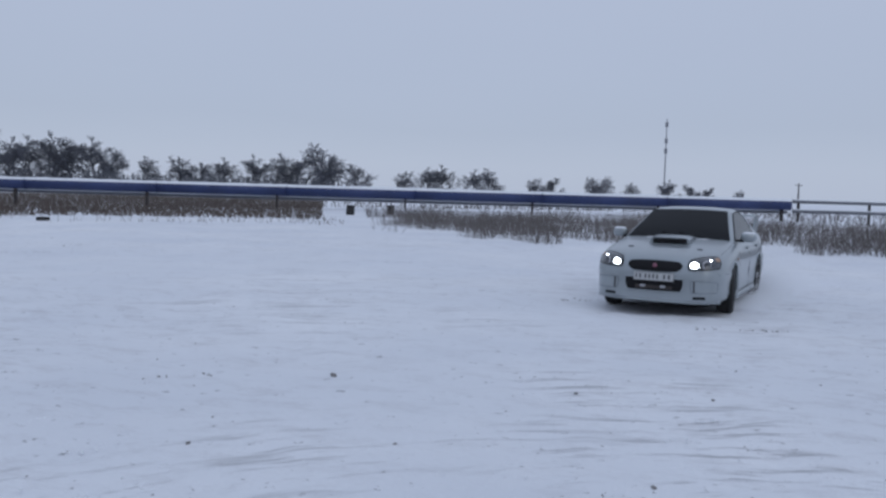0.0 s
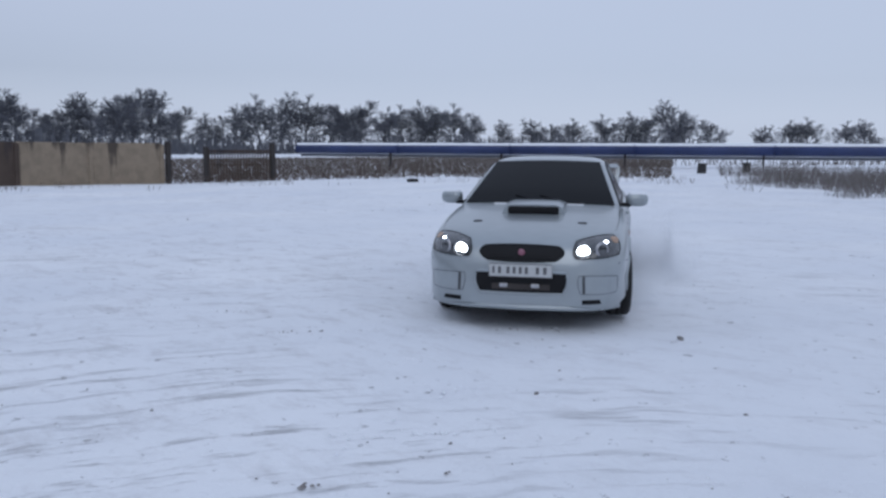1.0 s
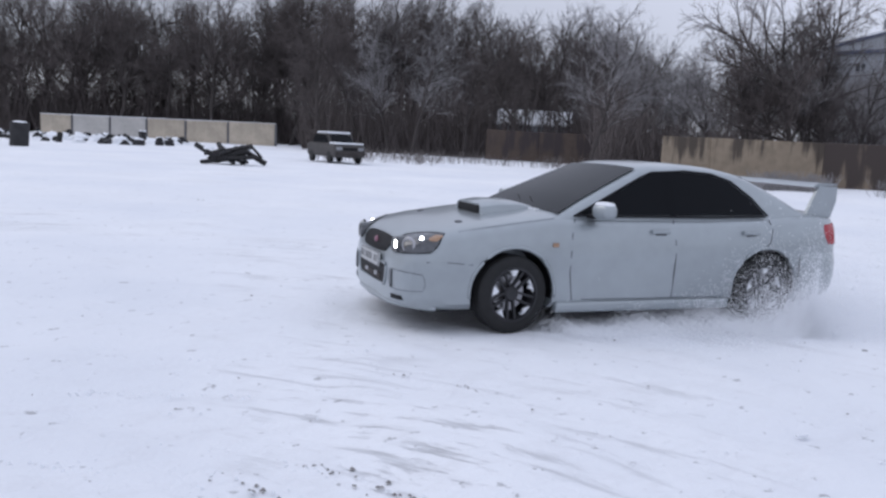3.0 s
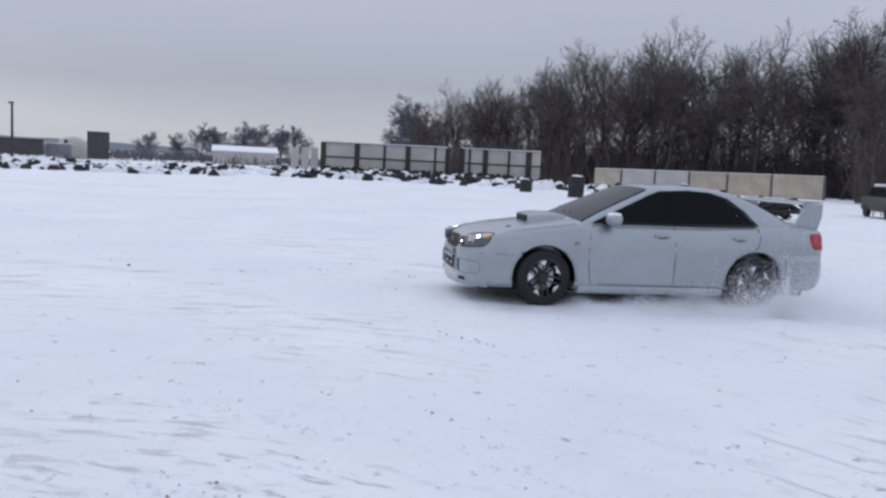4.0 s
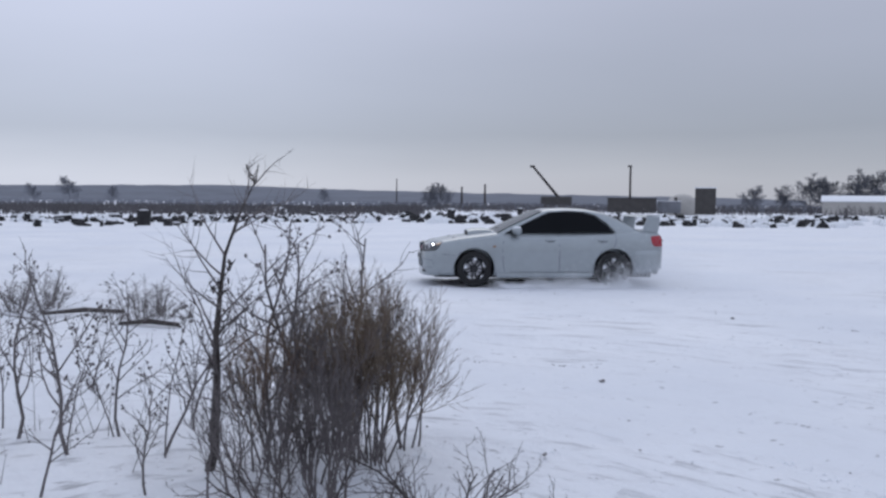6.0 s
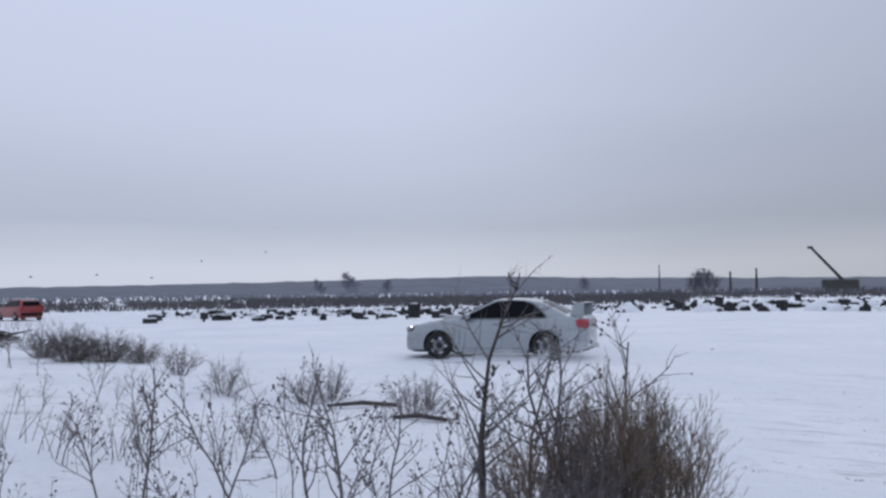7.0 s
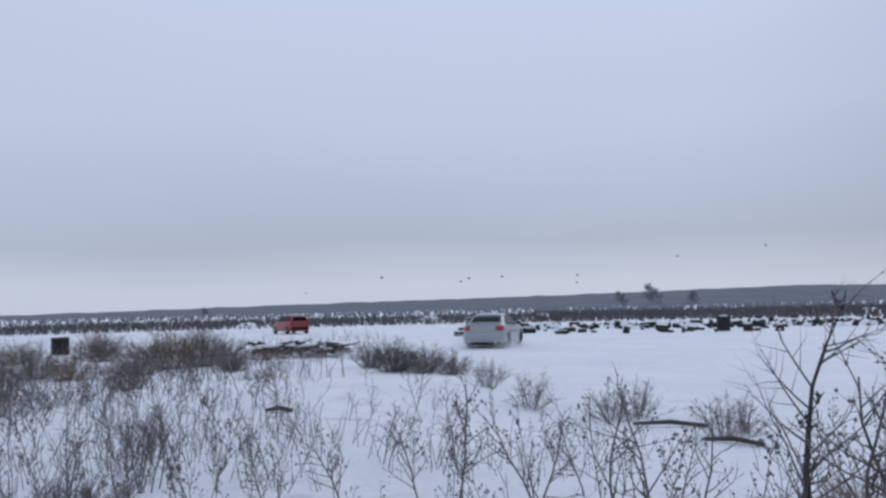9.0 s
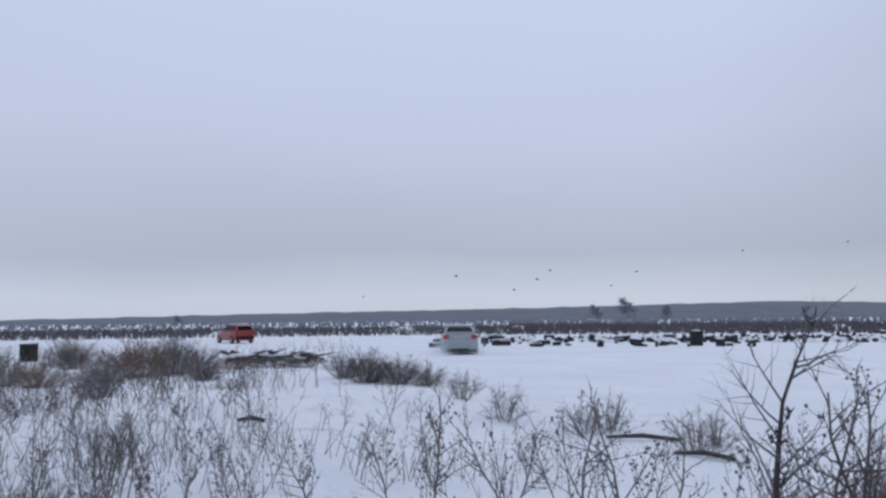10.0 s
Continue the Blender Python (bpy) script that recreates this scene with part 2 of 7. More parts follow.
def stained_wall_material(name, pale, dark, amount):
    """Old concrete with dark runs that start at the top edge; `amount` is the share that is stained."""
    m = bpy.data.materials.new(name)
    m.use_nodes = True
    nt = m.node_tree
    N, L = nt.nodes.new, nt.links.new
    b = nt.nodes["Principled BSDF"]
    b.inputs["Roughness"].default_value = 0.9
    geo = N("ShaderNodeNewGeometry")
    runs = N("ShaderNodeMapping")
    runs.inputs["Scale"].default_value = (1.5, 1.5, 0.16)
    L(geo.outputs["Position"], runs.inputs[0])
    n1 = N("ShaderNodeTexNoise")
    n1.inputs["Scale"].default_value, n1.inputs["Detail"].default_value = 1.5, 4
    L(runs.outputs[0], n1.inputs["Vector"])
    n2 = N("ShaderNodeTexNoise")
    n2.inputs["Scale"].default_value, n2.inputs["Detail"].default_value = 0.55, 5
    L(geo.outputs["Position"], n2.inputs["Vector"])
    n3 = N("ShaderNodeTexNoise")
    n3.inputs["Scale"].default_value, n3.inputs["Detail"].default_value = 2.5, 6
    L(geo.outputs["Position"], n3.inputs["Vector"])
    sep = N("ShaderNodeSeparateXYZ")
    L(geo.outputs["Position"], sep.inputs[0])
    drop = N("ShaderNodeMapRange")
    drop.inputs[1].default_value, drop.inputs[2].default_value = -0.2, 1.9
    drop.inputs[3].default_value, drop.inputs[4].default_value = -0.10, 0.08
    L(sep.outputs[2], drop.inputs[0])
    mixn = N("ShaderNodeMix")
    mixn.data_type = "FLOAT"
    mixn.inputs[0].default_value = 0.35
    L(n1.outputs[0], mixn.inputs[2])
    L(n2.outputs[0], mixn.inputs[3])
    add = N("ShaderNodeMath")
    add.operation = "ADD"
    L(mixn.outputs[0], add.inputs[0])
    L(drop.outputs[0], add.inputs[1])
    r = N("ShaderNodeValToRGB")
    r.color_ramp.elements[0].position, r.color_ramp.elements[0].color = 0.62 - amount, (0, 0, 0, 1)
    r.color_ramp.elements[1].position, r.color_ramp.elements[1].color = 0.70 - amount, (1, 1, 1, 1)
    L(add.outputs[0], r.inputs[0])
    base = N("ShaderNodeValToRGB")
    base.color_ramp.elements[0].position, base.color_ramp.elements[0].color = 0.35, (*[c * 0.80 for c in pale], 1)
    base.color_ramp.elements[1].position, base.color_ramp.elements[1].color = 0.65, (*pale, 1)
    L(n3.outputs[0], base.inputs[0])
    mx = N("ShaderNodeMix")
    mx.data_type = "RGBA"
    L(r.outputs[0], mx.inputs[0])
    L(base.outputs[0], mx.inputs[6])
    mx.inputs[7].default_value = (*dark, 1)
    L(mx.outputs[2], b.inputs["Base Color"])
    bp = N("ShaderNodeBump")
    bp.inputs["Strength"].default_value, bp.inputs["Distance"].default_value = 0.3, 0.02
    L(n3.outputs[0], bp.inputs["Height"])
    L(bp.outputs[0], b.inputs["Normal"])
    return m


SNOW_GROUND = snow_ground_material()
SNOW = mat("lying_snow", (0.84, 0.86, 0.89), 0.8, scale=6, var=0.08, bump=0.01, spec=0.2)
PAINT = mat("silver_white_car_paint", (0.35, 0.385, 0.405), 0.32, 0.45, scale=1.5, var=0.12, coat=0.5, fine=9)
PLASTIC = mat("black_plastic", (0.010, 0.010, 0.012), 0.55, var=0.3, spec=0.2)
RUBBER = mat("tyre_rubber", (0.011, 0.011, 0.012), 0.75, scale=12, var=0.35)
GLASS = mat("tinted_glass", (0.006, 0.007, 0.009), 0.12, spec=0.08, var=0.1)
LENS = mat("lamp_lens", (0.34, 0.35, 0.37), 0.12, 0.4, scale=14, var=0.45, coat=0.8)
HOUSING = mat("lamp_housing", (0.085, 0.09, 0.10), 0.18, 0.3, scale=22, var=0.6, coat=0.9)
AMBER = mat("amber_lens", (0.36, 0.21, 0.12), 0.2, scale=10, coat=0.6)
BEAM = mat("lit_headlamp", (0.9, 0.9, 0.92), 0.3, emit=(0.92, 0.96, 1.0, 12.0))
TAIL = mat("red_lamp_lens", (0.40, 0.018, 0.035), 0.25, scale=10, coat=0.2)
RIM = mat("dark_alloy", (0.032, 0.032, 0.036), 0.45, 0.3, scale=15)
CHROME = mat("steel", (0.5, 0.5, 0.52), 0.3, 0.9)
PLATE = mat("plate_white", (0.52, 0.53, 0.53), 0.5, scale=10, var=0.12)
PLATE_INK = mat("plate_ink", (0.12, 0.12, 0.13), 0.6)
BADGE = mat("pink_badge", (0.32, 0.13, 0.18), 0.4)
SEAM = mat("panel_gap", (0.09, 0.095, 0.105), 0.8)
RED_PAINT = mat("red_car_paint", (0.27, 0.020, 0.020), 0.35, coat=0.5, scale=2)
BLUE = mat("blue_pipe_paint", (0.035, 0.055, 0.16), 0.55, scale=0.7, var=0.35, fine=6)
GREY_PIPE = mat("grey_pipe", (0.22, 0.23, 0.26), 0.6, scale=1, var=0.3)
CONCRETE = stained_wall_material("stained_concrete", (0.275, 0.220, 0.160), (0.075, 0.060, 0.048), 0.085)
SOOTED = stained_wall_material("sooted_concrete", (0.21, 0.165, 0.122), (0.058, 0.045, 0.040), 0.225)
RUST = stained_wall_material("rusty_fence_sheet", (0.080, 0.058, 0.046), (0.040, 0.031, 0.031), 0.10)
DARK_STEEL = mat("dark_steel", (0.05, 0.042, 0.04), 0.8, scale=2, var=0.4)
BARK = mat("dark_bark", (0.072, 0.061, 0.057), 0.9, scale=8, var=0.4, bump=0.004)
TWIGS = mat("bare_twigs", (0.112, 0.094, 0.090), 0.95, scale=1.5, var=0.35, rand=0.2)
FROSTED = mat("frosted_twigs", (0.30, 0.29, 0.295), 0.95, scale=1.2, var=0.55, rand=0.12)
# Distance haze is mixed into this grey-blue twig colour.
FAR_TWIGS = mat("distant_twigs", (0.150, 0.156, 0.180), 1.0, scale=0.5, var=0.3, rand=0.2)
STRAW = mat("dry_grass", (0.15, 0.113, 0.088), 0.95, scale=1.2, var=0.5, fine=9)
MEADOW = mat("brown_meadow_grass", (0.135, 0.108, 0.092), 0.95, scale=0.25, var=0.45, fine=3)
REED = mat("dry_reed", (0.20, 0.178, 0.168), 0.95, scale=0.7, var=0.45, fine=7)
WEED = mat("dead_weed", (0.175, 0.155, 0.155), 0.95, scale=5, var=0.4)
RUSTY_TWIG = mat("reddish_twigs", (0.235, 0.168, 0.128), 0.95, scale=3, var=0.45)
WHITE_SHEET = mat("white_sheet_metal", (0.50, 0.48, 0.45), 0.6, scale=0.6, var=0.22, fine=5)
SIDING = mat("pale_blue_siding", (0.311, 0.329, 0.355), 0.6, scale=0.4, var=0.12, fine=4)
BLUE_TRIM = mat("dark_blue_trim", (0.07, 0.082, 0.135), 0.6, scale=1)
WINDOW_DARK = mat("dark_window", (0.03, 0.035, 0.045), 0.15, scale=1)
DEBRIS = mat("dark_scrap", (0.030, 0.029, 0.031), 0.85, scale=3, var=0.5, rand=0.4)
# Wooded slope with the haze of distance painted into its base colour.
HILL = mat("hazed_hillside_tint", (0.15, 0.165, 0.20), 1.0, scale=0.02, var=0.25, fine=0.15)
BRUSH_FAR = mat("dark_scrub", (0.115, 0.108, 0.115), 1.0, scale=0.3, var=0.4, fine=3)
CABIN = mat("grey_boards", (0.075, 0.07, 0.068), 0.85, scale=2, var=0.3)
# Twigs paled towards the hill's tone; the colour alone makes the haze.
HAZE_TWIGS = mat("haze_paled_twigs", (0.205, 0.217, 0.25), 1.0, scale=0.3, var=0.2)
GREY_TWIG = mat("grey_brown_twigs", (0.165, 0.145, 0.142), 0.95, scale=2, var=0.4, rand=0.2)
SOIL = mat("frozen_soil", (0.30, 0.28, 0.275), 0.95, scale=20, var=0.4)
ASHEN_TWIG = mat("ashen_twigs", (0.22, 0.20, 0.195), 0.95, scale=2, var=0.5, rand=0.2)
OLIVE_TWIG = mat("olive_brown_twigs", (0.25, 0.195, 0.145), 0.95, scale=3, var=0.45)
DARK_WALL = mat("dark_grey_render", (0.13, 0.13, 0.14), 0.85, scale=0.5, var=0.35, fine=4)
FEATHER = mat("dark_feathers", (0.03, 0.03, 0.034), 0.8)


# ---- building blocks ----
class Geo:
    """Gathers vertices and faces of one mesh."""

    def __init__(self):
        self.v, self.f = [], []

    def box(self, c, s, rot=0.0):
        n = len(self.v)
        ca, sa = math.cos(rot), math.sin(rot)
        for dz in (-.5, .5):
            for dx, dy in ((-.5, -.5), (.5, -.5), (.5, .5), (-.5, .5)):
                x, y = dx * s[0], dy * s[1]
                self.v.append((c[0] + x * ca - y * sa, c[1] + x * sa + y * ca, c[2] + dz * s[2]))
        self.f += [(n, n + 3, n + 2, n + 1), (n + 4, n + 5, n + 6, n + 7)]
        self.f += [(n + i, n + (i + 1) % 4, n + 4 + (i + 1) % 4, n + 4 + i) for i in range(4)]
        return self

    def tube(self, pts, radii, sides=6, caps=True):
        n0 = len(self.v)
        for i, p in enumerate(pts):
            p = Vector(p)
            a, b = Vector(pts[max(i - 1, 0)]), Vector(pts[min(i + 1, len(pts) - 1)])
            d = (b - a).normalized() if (b - a).length > 1e-9 else Vector((0, 0, 1))
            u = d.orthogonal().normalized()
            w = d.cross(u)
            for k in range(sides):
                t = 2 * math.pi * k / sides
                self.v.append(tuple(p + (u * math.cos(t) + w * math.sin(t)) * radii[i]))
        for i in range(len(pts) - 1):
            for k in range(sides):
                a, b = n0 + i * sides + k, n0 + i * sides + (k + 1) % sides
                self.f.append((a, b, b + sides, a + sides))
        if caps:
            self.f.append(tuple(n0 + k for k in reversed(range(sides))))
            self.f.append(tuple(n0 + (len(pts) - 1) * sides + k for k in range(sides)))
        return self

    def lathe(self, prof, sides=28, axis="y"):
        n0, m = len(self.v), len(prof)
        for k in range(sides):
            t = 2 * math.pi * k / sides
            for r, h in prof:
                if axis == "y":
                    self.v.append((r * math.cos(t), h, r * math.sin(t)))
                else:
                    self.v.append((r * math.cos(t), r * math.sin(t), h))
        for k in range(sides):
            for i in range(m - 1):
                a, b = n0 + k * m + i, n0 + ((k + 1) % sides) * m + i
                self.f.append((a, a + 1, b + 1, b))
        return self

    def grid(self, rows):
        n0, m = len(self.v), len(rows[0])
        for r in rows:
            self.v += [tuple(p) for p in r]
        for i in range(len(rows) - 1):
            for j in range(m - 1):
                a = n0 + i * m + j
                self.f.append((a, a + 1, a + m + 1, a + m))
        return self

    def prism(self, outline, thick):
        """A plate from a closed outline of 3D points, thickened along the vector `thick`."""
        n0, m = len(self.v), len(outline)
        t = Vector(thick)
        self.v += [tuple(p) for p in outline] + [tuple(Vector(p) + t) for p in outline]
        self.f.append(tuple(n0 + i for i in reversed(range(m))))
        self.f.append(tuple(n0 + m + i for i in range(m)))
        self.f += [(n0 + i, n0 + (i + 1) % m, n0 + m + (i + 1) % m, n0 + m + i) for i in range(m)]
        return self

    def mesh(self, name, material, smooth=False):
        me = bpy.data.meshes.new(name)
        me.from_pydata(self.v, [], self.f)
        me.materials.append(material)
        if smooth:
            me.polygons.foreach_set("use_smooth", [True] * len(me.polygons))
        me.update()
        return me


def fix_normals(me):
    bm = bmesh.new()
    bm.from_mesh(me)
    bmesh.ops.recalc_face_normals(bm, faces=bm.faces)
    bm.to_mesh(me)
    bm.free()
    return me


def rbox(name, size, bevel, material, jitter=0.0, seed=0):
    """A bevelled block, centred, with optional worn-out irregularity."""
    bm = bmesh.new()
    bmesh.ops.create_cube(bm, size=1)
    for v in bm.verts:
        v.co = Vector((v.co.x * size[0], v.co.y * size[1], v.co.z * size[2]))
    if bevel:
        bmesh.ops.bevel(bm, geom=list(bm.edges), offset=bevel, segments=2, affect="EDGES", profile=0.6)
    if jitter:
        rng = random.Random(seed)
        for v in bm.verts:
            v.co += Vector((rng.uniform(-1, 1), rng.uniform(-1, 1), rng.uniform(-1, 1))) * jitter
    me = bpy.data.meshes.new(name)
    bm.to_mesh(me)
    bm.free()
    me.materials.append(material)
    return me


def part(name, data, parent, label="", m=None):
    """Links a mesh as one part under a thing or a part."""
    ob = new(name, data)
    ob.parent = parent
    if m is not None:
        ob.matrix_basis = m
    if label:
        ob["label"] = label
    return ob


def thing(name, m, label, category, group="", data=None, kind=""):
    ob = new(name, data)
    ob.matrix_basis = m
    return tagged(ob, label, category, group, kind)


def smooth01(a, b, x):
    t = min(1.0, max(0.0, (x - a) / (b - a)))
    return t * t * (3 - 2 * t)


EDGE_AZ = (0, 40, 58, 67, 98, 103, 109, 116, 128, 140, 160, 186, 200, 280, 360)
EDGE_Z = (0, -.05, -.38, -.33, -.05, .06, .22, .36, .23, .15, .12, .2, .0, .0, 0)


def hump(x, y, cx, cy, s, h):
    return h * math.exp(-((x - cx) ** 2 + (y - cy) ** 2) / (2 * s * s))


def height(x, y):
    """The height of the snow field."""
    r = math.hypot(x, y)
    az = math.degrees(math.atan2(-x, y)) % 360
    z = float(np.interp(az, EDGE_AZ, EDGE_Z)) * smooth01(12, 38, r)
    # the snowbank where the weeds grow
    z += hump(x, y, 14.5, -0.3, 2.6, 0.40) + hump(x, y, 11.0, 2.0, 2.5, 0.25) + hump(x, y, 7.5, 0.5, 1.6, 0.10)
    z += hump(x, y, 25, 4, 5, 0.25) + hump(x, y, -3, 66, 9, 0.5) + hump(x, y, -20, 58, 7, 0.3)
    return z


def at(az, d, z=0.0):
    """The place on the ground at a bearing and a distance, raised by z."""
    a = radians(az)
    x, y = -d * math.sin(a), d * math.cos(a)
    return Vector((x, y, height(x, y) + z))


def stand(az, d, z=0.0, rz=0.0, rx=0.0, ry=0.0, s=1.0):
    p = at(az, d, z)
    return pose(p.x, p.y, p.z, rx, ry, rz) @ Matrix.Scale(s, 4)


# ---- ground ----
def build_ground():
    rings = [0.0] + [0.5 + 0.16 * i for i in range(100)]
    r = rings[-1]
    while r < 3500:
        r *= 1.06
        rings.append(r)
    n = 420
    g = Geo()
    rows = []
    for r in rings:
        row = []
        for k in range(n + 1):
            a = 2 * math.pi * (k % n) / n
            x, y = -r * math.sin(a), r * math.cos(a)
            z = height(x, y)
            if 0.4 < r < 60:
                near = 1 - smooth01(30, 60, r)
                z += near * (0.034 * noise.noise((x * 0.8, y * 0.8, 0)) + 0.022 * noise.noise((x * 2.3, y * 2.3, 3)) + 0.010 * noise.noise((x * 5.2, y * 5.2, 5)))
                rr = math.hypot(x - 2, y + 1)
                th = math.atan2(x - 2, y + 1)
                z += near * 0.022 * noise.noise((rr * 3.4, th * 2.4, 7))
            if r > 400:
                z -= (r - 400) * 0.0006
            row.append((x, y, z))
        rows.append(row)
    g.grid(rows)
    me = g.mesh("ground", SNOW_GROUND, True)
    bm = bmesh.new()
    bm.from_mesh(me)
    bmesh.ops.remove_doubles(bm, verts=bm.verts, dist=0.0005)
    bmesh.ops.recalc_face_normals(bm, faces=bm.faces)
    bm.to_mesh(me)
    bm.free()
    if me.polygons[len(me.polygons) // 2].normal.z < 0:
        me.flip_normals()
    thing("ground", Matrix(), "trodden white snow field with faint tyre streaks", "ground", "", me, "structure")


build_ground()


# ---- the white saloon ----
def lerp_table(x, xs, ys):
    return float(np.interp(x, xs, ys))


HOOD_X = (-2.20, -2.12, -1.75, -1.3, -0.5, 0.5, 0.88, 1.3, 1.7, 1.92, 2.02, 2.09, 2.14, 2.18, 2.21)
HOOD_Z = (0.90, 0.985, 1.01, 0.965, 0.945, 0.94, 0.945, 0.890, 0.830, 0.785, 0.755, 0.725, 0.69, 0.62, 0.54)
PLAN_X = (-2.20, -2.14, -2.0, -1.75, -1.3, -0.6, 0.4, 1.0, 1.35, 1.7, 1.9, 2.02, 2.10, 2.16, 2.19, 2.21)
PLAN_W = (0.66, 0.75, 0.81, 0.85, 0.87, 0.855, 0.855, 0.865, 0.875, 0.858, 0.83, 0.785, 0.73, 0.66, 0.58, 0.46)
SILL_X = (-2.20, -2.0, -1.6, 1.6, 2.0, 2.21)
SILL_Z = (0.30, 0.24, 0.20, 0.19, 0.18, 0.22)
ROOF_X = (-1.78, -1.55, -1.3, -1.08, -0.8, -0.45, -0.1, 0.02, 0.35, 0.65, 0.90)
ROOF_Z = (1.00, 1.13, 1.26, 1.355, 1.405, 1.42, 1.405, 1.38, 1.225, 1.08, 0.945)


def low(z):
    """Heights above the waist line, drawn in a little."""
    return 0.945 + (z - 0.945) * 0.95 if z > 0.945 else z


def roof_z(x):
    return low(lerp_table(x, ROOF_X, ROOF_Z))


def side_y(z):
    return 0.775 - (z - 0.93) * 0.46


def car_section(x):
    w, zt, zb = lerp_table(x, PLAN_X, PLAN_W), lerp_table(x, HOOD_X, HOOD_Z), lerp_table(x, SILL_X, SILL_Z)
    k = (zt - zb) / 0.75
    half = [(0, zb), (w * 0.6, zb), (w * 0.93, zb + 0.01), (w * 0.985, zb + 0.06), (w * 0.99, zb + 0.16 * k), (w * 0.985, zb + 0.28 * k), (w, zb + 0.40 * k), (w * 0.998, zb + 0.50 * k),
            (w * 0.982, zb + 0.58 * k), (w * 0.955, zt - 0.075), (w * 0.915, zt - 0.025), (w * 0.82, zt + 0.002), (w * 0.6, zt + 0.016), (w * 0.3, zt + 0.024), (0, zt + 0.026)]
    pts = [(x, y, z) for y, z in half]
    return pts + [(x, -y, z) for y, z in reversed(half[1:-1])] + [pts[0]]


def bool_cut(ob, cutters):
    for c in cutters:
        md = ob.modifiers.new("cut", "BOOLEAN")
        md.operation, md.object, md.solver = "DIFFERENCE", c, "EXACT"
    dg = bpy.context.evaluated_depsgraph_get()
    me = bpy.data.meshes.new_from_object(ob.evaluated_get(dg))
    ob.modifiers.clear()
    for c in cutters:
        bpy.data.objects.remove(c)
    return me


def body_mesh(paint):
    g = Geo()
    xs = sorted(set([round(-2.2 + 0.1 * i, 3) for i in range(44)] + [2.05, 2.08, 2.12, 2.15, 2.17, 2.185, 2.2, 2.21, -2.18, -2.15]))
    rows = [car_section(x) for x in xs]
    g.grid(rows)
    m = len(rows[0]) - 1
    g.f.append(tuple(range(m)))
    g.f.append(tuple(reversed(range((len(rows) - 1) * (m + 1), (len(rows) - 1) * (m + 1) + m))))
    me = g.mesh("body", paint)
    bm = bmesh.new()
    bm.from_mesh(me)
    bmesh.ops.remove_doubles(bm, verts=bm.verts, dist=0.0005)
    bmesh.ops.recalc_face_normals(bm, faces=bm.faces)
    bm.to_mesh(me)
    bm.free()
    tmp = new("shell", me)
    cutters = []
    for x in (1.30, -1.24):
        for s in (1, -1):
            c = Geo().lathe([(0.0, -0.25), (0.368, -0.25), (0.368, 0.25), (0.0, 0.25)], 36)
            cm = fix_normals(c.mesh("cutter", PLASTIC))
            co = new("cutter", cm)
            co.location = (x, s * 0.80, 0.325)
            cutters.append(co)
    out = bool_cut(tmp, cutters)
    bpy.data.objects.remove(tmp)
    out.polygons.foreach_set("use_smooth", [True] * len(out.polygons))
    out.materials.clear()
    out.materials.append(paint)
    return out


def patch(tree, corners, way, nu, nv, material, name, off=0.008, back=0.03, rnd=0.0):
    """A plate moulded to the body: four corners (low inner, low outer, top outer, top inner) cast along `way`."""
    a, b, c, d = [Vector(p) for p in corners]
    w = Vector(way).normalized()
    rows, inner = [], []
    for j in range(nv + 1):
        row, rin = [], []
        for i in range(nu + 1):
            p2, q2 = 2 * i / nu - 1, 2 * j / nv - 1
            # rnd rounds the four corners off
            u, v = 0.5 + 0.5 * p2 * math.sqrt(1 - rnd * q2 * q2 / 2), 0.5 + 0.5 * q2 * math.sqrt(1 - rnd * p2 * p2 / 2)
            p = (a * (1 - u) + b * u) * (1 - v) + (d * (1 - u) + c * u) * v
            loc, nor, _, _ = tree.ray_cast(p - w * 1.5, w)
            loc = loc if loc is not None else p
            row.append(loc - w * off)
            rin.append(loc + w * back)
        rows.append(row)
        inner.append(rin)
    g = Geo().grid(rows)
    rim = rows[0] + [r[-1] for r in rows[1:]] + rows[-1][-2::-1] + [r[0] for r in rows[-2::-1]]
    rin = inner[0] + [r[-1] for r in inner[1:]] + inner[-1][-2::-1] + [r[0] for r in inner[-2::-1]]
    g.grid([rim, rin])
    me = fix_normals(g.mesh(name, material))
    return me, [tuple(p) for p in rim]


def pebble(name, size, material, power=0.7):
    """A smooth rounded block."""
    g = Geo()
    rows = []
    sg = lambda q: math.copysign(abs(q) ** power, q)
    for i in range(11):
        la = -math.pi / 2 + math.pi * i / 10
        rows.append([(size[0] / 2 * sg(math.cos(la)) * sg(math.cos(k * math.pi / 10)), size[1] / 2 * sg(math.cos(la)) * sg(math.sin(k * math.pi / 10)), size[2] / 2 * sg(math.sin(la))) for k in range(21)])
    return fix_normals(g.grid(rows).mesh(name, material, True))


def edge_split(ob, deg=38):
    md = ob.modifiers.new("edges", "EDGE_SPLIT")
    md.split_angle = radians(deg)


